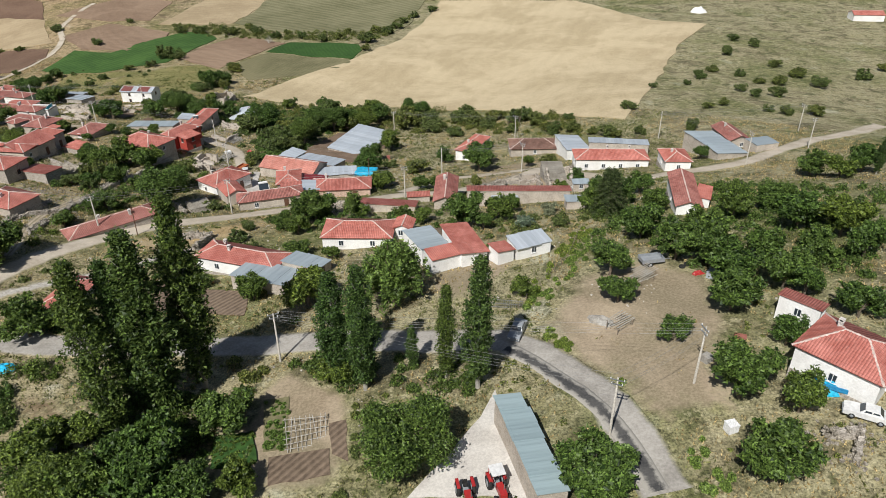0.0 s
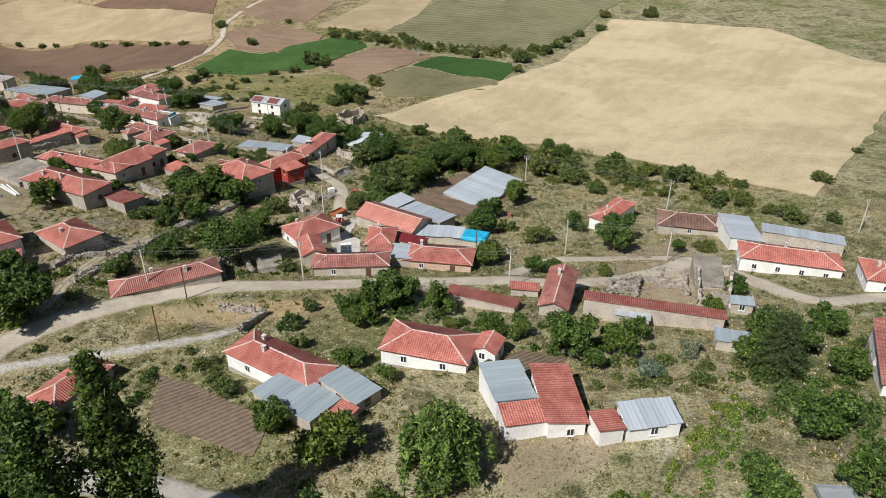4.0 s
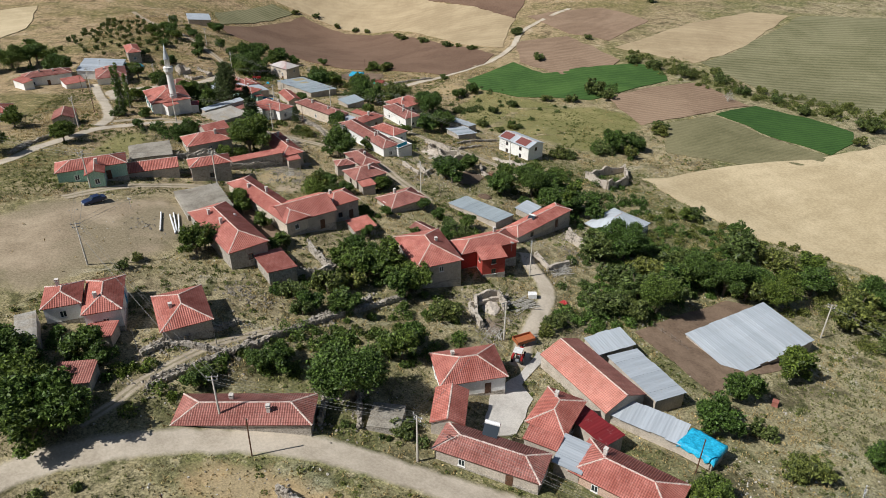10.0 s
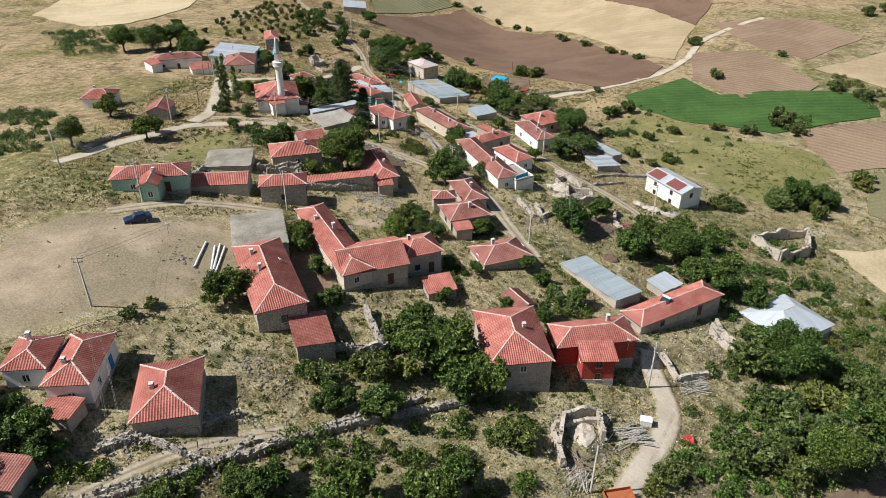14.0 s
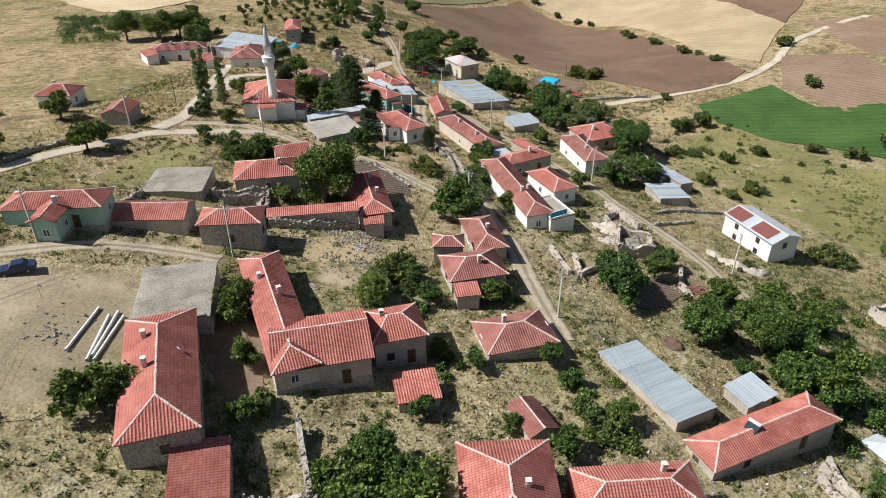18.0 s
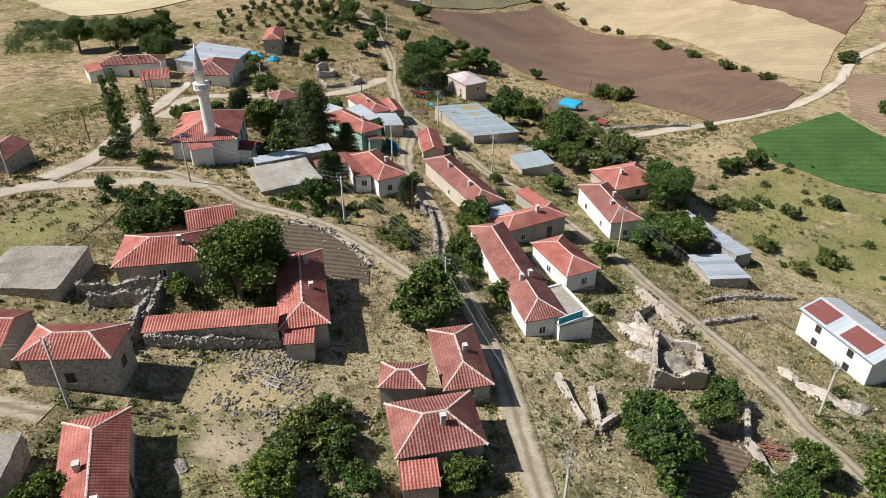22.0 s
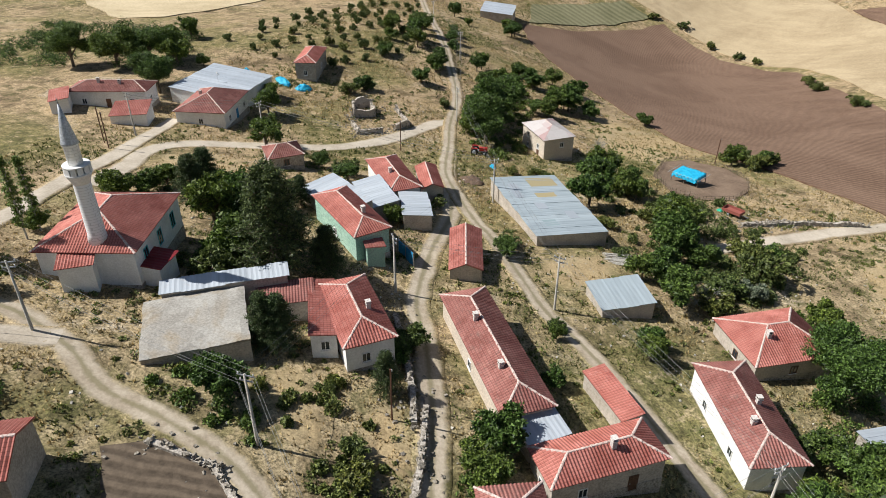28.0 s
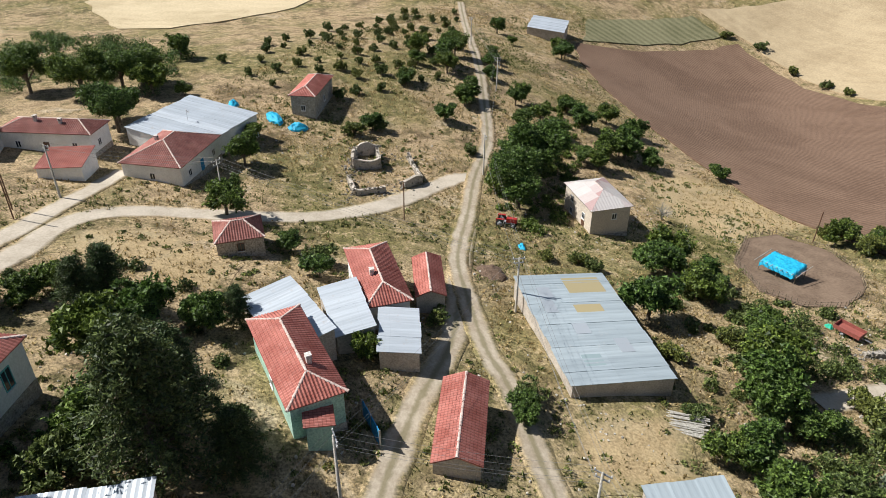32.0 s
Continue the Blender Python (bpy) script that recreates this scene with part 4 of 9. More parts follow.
def window_part(parent, m, w=0.9, h=1.1, paint="w", rows=1):
    paints = {"w": FRAME_W, "b": BLUE_P, "n": BROWN_P, "t": TURQ}
    fr = part("window", shared(("wf", w, h, paint), lambda: ring_mesh("window", paints[paint], w, h, 0.08, -0.03, 0.07)), parent, m=m)
    part("sill", shared(("ws", w), lambda: box_mesh("sill", FRAME_W, (-w / 2 - 0.06, -0.02, -0.07, w / 2 + 0.06, 0.14, -0.002))), fr)
    part("mullion", shared(("wm", h, paint), lambda: box_mesh("mullion", paints[paint], (-0.035, -0.02, 0.078, 0.035, 0.055, h - 0.078))), fr)
    part("pane", shared(("wp", w, h), lambda: box_mesh("pane", GLASS, (-w / 2 + 0.06, -0.03, 0.05, w / 2 - 0.06, 0.02, h - 0.05))), fr)


def door_part(parent, m, paint="n", w=0.95, h=1.95):
    mat = {"w": FRAME_W, "b": BLUE_P, "n": BROWN_P}[paint]
    d = part("door", shared(("d", paint, w), lambda: box_mesh("door", mat, (-w / 2, -0.03, 0, w / 2, 0.05, h), (-w / 2 + 0.1, 0.05, 0.15, w / 2 - 0.1, 0.075, 0.85),
             (-w / 2 + 0.1, 0.05, 1.0, w / 2 - 0.1, 0.075, h - 0.12))), parent, m=m)
    part("handle", shared("dh", lambda: box_mesh("handle", STEEL, (w / 2 - 0.16, 0.05, 0.95, w / 2 - 0.12, 0.12, 1.1))), d)


def chimney_part(parent, m, h=0.7):
    c = part("chimney", shared(("ch", round(h, 1)), lambda: box_mesh("chimney", BRICK, (-0.22, -0.22, -0.9, 0.22, 0.22, h), (-0.28, -0.28, h, 0.28, 0.28, h + 0.08),
             (-0.24, -0.24, h + 0.08, -0.16, 0.24, h + 0.3), (0.16, -0.24, h + 0.08, 0.24, 0.24, h + 0.3), (-0.28, -0.28, h + 0.3, 0.28, 0.28, h + 0.37))), parent, m=m)
    part("flue", shared("flue", lambda: box_mesh("flue", SOOT, (-0.15, -0.2, h + 0.08, 0.15, 0.2, h + 0.27))), c)


FOOT = []


def house(kind, x, y, rot, L, W, he, style, rk, wk, wins, paint=None, label=None, rise=None, drop=None):
    """A building with its long side along rot: walls, roof slopes, ridge caps, chimneys, windows and door."""
    rnd = random.Random(int(x * 31 + y * 17))
    g = hz(x, y)
    FOOT.append((x, y, radians(rot), L / 2, W / 2))
    over = 0.0 if style == "flat" else (0.35 if kind in ("dwelling", "mosque") else 0.2)
    l, w = L / 2, W / 2                                  # to the eaves
    wl, ww = l - over, w - over                          # to the walls
    base = new(kind if kind != "dwelling" else "house", None)
    base.location = (x, y, g)
    base.rotation_euler = (0, 0, radians(rot))
    if label is None:
        label = "%s %s with %s roof and %s" % ("village" if kind == "dwelling" else "farm", {"dwelling": "house", "shed": "shed", "barn": "barn", "terrace": "terrace", "mosque": "mosque"}[kind],
                                            ROOF_WORD[rk], WALL_WORD[wk])
    tagged(base, label, {"dwelling": "house", "terrace": "terrace", "mosque": "mosque"}.get(kind, kind), group="village houses" if kind == "dwelling" else "")
    deep = -3.0
    if rise is None:
        rise = W * (0.21 if style in ("hip", "gable") else 0.1)
    if style == "flat":
        rise = 0
    wall_v, wall_f = box_geo(-wl, -ww, deep, wl, ww, he)
    if style == "gable":
        o = len(wall_v)
        zr = he + rise - 0.12
        wall_v += [(-wl, 0, zr), (wl, 0, zr)]
        wall_f = [q for q in wall_f if q != (4, 5, 6, 7)] + [(4, 5, o + 1, o), (o, o + 1, 6, 7), (7, 4, o), (5, 6, o + 1)]
    elif style == "shed":
        wall_v = [(px, py, pz if pz < 0 else he - 0.1 + rise * ((py + w) / W)) for px, py, pz in wall_v]
    part("wall", mesh_from("wall", wall_v, wall_f, MAT[wk]), base)
    part("plinth", box_mesh("plinth", MAT["s"], (-wl - 0.05, -ww - 0.05, deep, wl + 0.05, ww + 0.05, 0.35 if wk not in "mrp" else 0.8)), base) if kind in ("dwelling", "mosque") and wk != "s" else None
    ridge_lines = []
    if style in ("hip", "gable"):
        hip = min(w * 1.05, l * 0.75) if style == "hip" else 0.0
        sl = math.hypot(w, rise)
        pitch, amp = ROOFS[rk]
        for s in (-1, 1):
            up = Vector((0, -s * w, rise)).normalized()
            along = Vector((-s, 0, 0))
            nrm = along.cross(up).normalized()
            if nrm.z < 0:
                nrm = -nrm
            corner = Vector((s * l, s * w, he))
            topf = (lambda u: sl) if hip == 0 else (lambda u: sl * min(1.0, u / hip, (L - u) / hip))
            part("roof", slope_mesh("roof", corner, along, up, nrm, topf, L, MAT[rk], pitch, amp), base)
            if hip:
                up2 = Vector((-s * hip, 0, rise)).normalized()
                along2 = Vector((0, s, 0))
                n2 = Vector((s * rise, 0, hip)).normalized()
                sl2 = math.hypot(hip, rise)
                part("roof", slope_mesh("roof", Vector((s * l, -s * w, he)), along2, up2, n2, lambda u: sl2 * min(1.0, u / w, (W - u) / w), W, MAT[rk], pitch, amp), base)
        a, b = Vector((-(l - hip), 0, he + rise)), Vector((l - hip, 0, he + rise))
        lines = [(a, b)]
        if hip:
            for sx, e in ((-1, a), (1, b)):
                for sy in (-1, 1):
                    lines.append((Vector((sx * l, sy * w, he + 0.03)), e))
        if rk in "ROPN":
            for p, q in lines:
                if (q - p).length > 0.6:
                    part("ridge_cap", ridge_mesh(p, q, rnd), base)
        elif rk in "MGDX":
            for p, q in lines[:1]:
                part("ridge_cap", ridge_mesh(p, q, rnd, 0.1), base)
        if rk == "M" and he > 4.2:
            for px, sx in ((0.31 * L, 0.32 * L), (-0.2 * L, 0.34 * L)):
                part("roof_patch", box_mesh("roof_patch", MAT["E"], (-sx / 2, -0.44 * w, 0.05, sx / 2, 0.38 * w, 0.08)), base, "dark red roof sheet", pose(px, 0.52 * w, he + rise * 0.48, -math.degrees(math.atan2(rise, w)), 0, 0))
        if kind == "dwelling" and rk in "RO":
            for k in range((1 + (L > 14)) if rnd.random() < 0.8 else 0):
                cx, cy = rnd.uniform(-0.6, 0.6) * (l - 0.8), rnd.choice((-1, 1)) * rnd.uniform(0.15, 0.45) * w
                edge = 1.0 if hip == 0 else min(1.0, (l - abs(cx)) / hip)
                zz = he + rise * min(1 - abs(cy) / w, edge)
                chimney_part(base, pose(cx, cy, zz), rnd.choice((0.45, 0.6, 0.8)))
    elif style == "shed":
        sl = math.hypot(W, rise)
        up = Vector((0, W, rise)).normalized()
        nrm = Vector((0, -rise, W)).normalized()
        if rk == "B":
            tarp(base, l, w, he, rise)
        else:
            pitch, amp = ROOFS[rk]
            sheets = max(1, round(L / (1.0 if wk == "s" else 2.1))) if rk in "MGTDX" else 1
            loose = 0.05 if wk == "s" else 0.012
            for k in range(sheets):
                fl = L / sheets
                out = rnd.uniform(-0.12, 0.18) if sheets > 1 else 0.0
                part("roof_sheet" if sheets > 1 else "roof", slope_mesh("roof_sheet", Vector((-l + k * fl, -w, he)) - up * out + nrm * (0.03 * (k % 2) + rnd.uniform(0, loose)), Vector((1, 0, 0)), up, nrm,
                     lambda u, top=sl + out + rnd.uniform(-0.1, 0.12) * (sheets > 1): top, fl + 0.06 * (sheets > 1), MAT["G" if wk == "s" and rk == "M" and rnd.random() < 0.3 else rk], pitch, amp, 0.045), base)
            if rk == "G" and L > 18:
                tilt = math.degrees(math.atan2(rise, W))
                for px, py, sx, sy, mat in ((7.6, -2.4, 3.4, 4.8, "Y"), (2.6, -1.2, 1.8, 3.4, "Y"), (6.2, 3.0, 2.2, 1.6, "M"), (-0.8, 1.2, 2.2, 1.8, "M"), (-4.2, -2.5, 2.4, 1.6, "M"), (-6.4, 2.0, 2.0, 2.2, "T"), (3.5, 3.4, 2.6, 1.5, "M")):
                    part("roof_patch", box_mesh("roof_patch", MAT[mat], (-sx / 2, -sy / 2, 0.025, sx / 2, sy / 2, 0.05)), base, "paler replaced roof sheet", pose(px, py, he + rise * (py + w) / W, tilt, 0, 0))
    else:
        part("roof", flat_roof(l, w, he, MAT[rk], x + y, 0.0 if wk == "w" else 1.0), base)
        geos = [box_geo(-l, -w, he + 0.2, l, -w + 0.25, he + 0.42), box_geo(-l, w - 0.25, he + 0.2, l, w, he + 0.42),
                box_geo(-l, -w + 0.25, he + 0.2, -l + 0.25, w - 0.25, he + 0.42), box_geo(l - 0.25, -w + 0.25, he + 0.2, l, w - 0.25, he + 0.42)]
        if wk == "w":
            part("parapet", mesh_from("parapet", *join(*geos), MAT["w"]), base)
    # windows on the long sides and one on each end, a door on the sunny long side
    if kind == "mosque":
        for s in (-1, 1):
            for k in range(3):
                window_part(base, pose((k - 1) * 0.6 * wl, s * ww, 1.6, 0, 0, 180 if s < 0 else 0), 1.1, 1.9, "t")
            window_part(base, pose(s * wl, 0.3 * ww, 1.6, 0, 0, -90 * s), 1.1, 1.9, "t")
    elif wins:
        paint = paint or ("w" if wk in "wgc" else rnd.choice("nw"))
        for s, n in ((-1, wins), (1, max(1, wins - 1))):
            for k in range(n):
                wx = (k + 0.5) / n * 2 * (wl - 0.5) - (wl - 0.5)
                top = he if style != "shed" or s < 0 else he + rise
                isdoor = s < 0 and k == n // 2 and n > 1
                for lev in ((0,) if he < 4.2 else (0, 1)):
                    z = (1.0 if not isdoor else 0.12) + lev * 2.2 - (0.25 if he >= 4.2 else 0)
                    m = pose(wx, s * ww, z, 0, 0, 180 if s < 0 else 0)
                    if isdoor and lev == 0:
                        door_part(base, m, "b" if wk == "w" and rnd.random() < 0.5 else "n")
                    elif z + 1.15 < top:
                        window_part(base, m, paint=paint)
        for s in (-1, 1):
            window_part(base, pose(s * wl, rnd.uniform(-0.25, 0.25) * ww, 1.0 if he < 4.2 else 2.9, 0, 0, -90 * s), paint=paint)
    return base


def flat_roof(l, w, he, mat, seed, worn):
    """A thick flat roof whose top sags and swells and whose edge is ragged."""
    nx, ny = max(6, int(l / 0.35)), max(6, int(w / 0.35))
    v, f = [], []
    for j in range(ny + 1):
        for i in range(nx + 1):
            px, py = (2 * i / nx - 1) * l, (2 * j / ny - 1) * w
            rim = i in (0, nx) or j in (0, ny)
            nz = noise.noise(Vector((px * 0.35, py * 0.35, seed)))
            k = 1 + worn * (0.03 * noise.noise(Vector((px * 0.9, py * 0.9, seed + 5))) + 0.02) * rim
            v.append((px * k, py * k, he + 0.2 + worn * (0.16 * nz + 0.04 * noise.noise(Vector((px * 2, py * 2, seed))) - 0.1 * rim)))
    top = len(v)
    ring = [i for i in range(nx + 1)] + [j * (nx + 1) + nx for j in range(1, ny + 1)] + [ny * (nx + 1) + i for i in range(nx - 1, -1, -1)] + [j * (nx + 1) for j in range(ny - 1, 0, -1)]
    v += [(v[i][0], v[i][1], he - 0.06) for i in ring]
    for j in range(ny):
        for i in range(nx):
            a = j * (nx + 1) + i
            f.append((a, a + 1, a + nx + 2, a + nx + 1))
    for k in range(len(ring)):
        m = (k + 1) % len(ring)
        f.append((ring[m], ring[k], top + k, top + m))
    f.append(tuple(top + k for k in range(len(ring)))[::-1])
    return mesh_from("roof", v, f, mat)


def tarp(base, l, w, he, rise):
    """A tarpaulin thrown over the frame, sagging and hanging at its edges."""
    nx, ny = 22, 16
    v, f = [], []
    for j in range(ny + 1):
        for i in range(nx + 1):
            u, t = i / nx * 2 - 1, j / ny * 2 - 1
            out = max(abs(u), abs(t))
            z = he + rise * (t + 1) / 2 + 0.12 * noise.noise(Vector((u * 3, t * 3, he + l)))
            if out > 0.86:
                z -= (out - 0.86) * 8.0 * (0.8 + 0.5 * noise.noise(Vector((u * 5, t * 5, 2))))
            v.append((min(max(u * 1.16, -1.03), 1.03) * l, min(max(t * 1.16, -1.03), 1.03) * w, z + 0.03 * noise.noise(Vector((u * 13, t * 13, 5)))))
    for j in range(ny):
        for i in range(nx):
            a = j * (nx + 1) + i
            f.append((a, a + 1, a + nx + 2, a + nx + 1))
    part("tarpaulin", mesh_from("tarpaulin", v, f, MAT["B"], smooth=True), base, "bright blue plastic sheet")


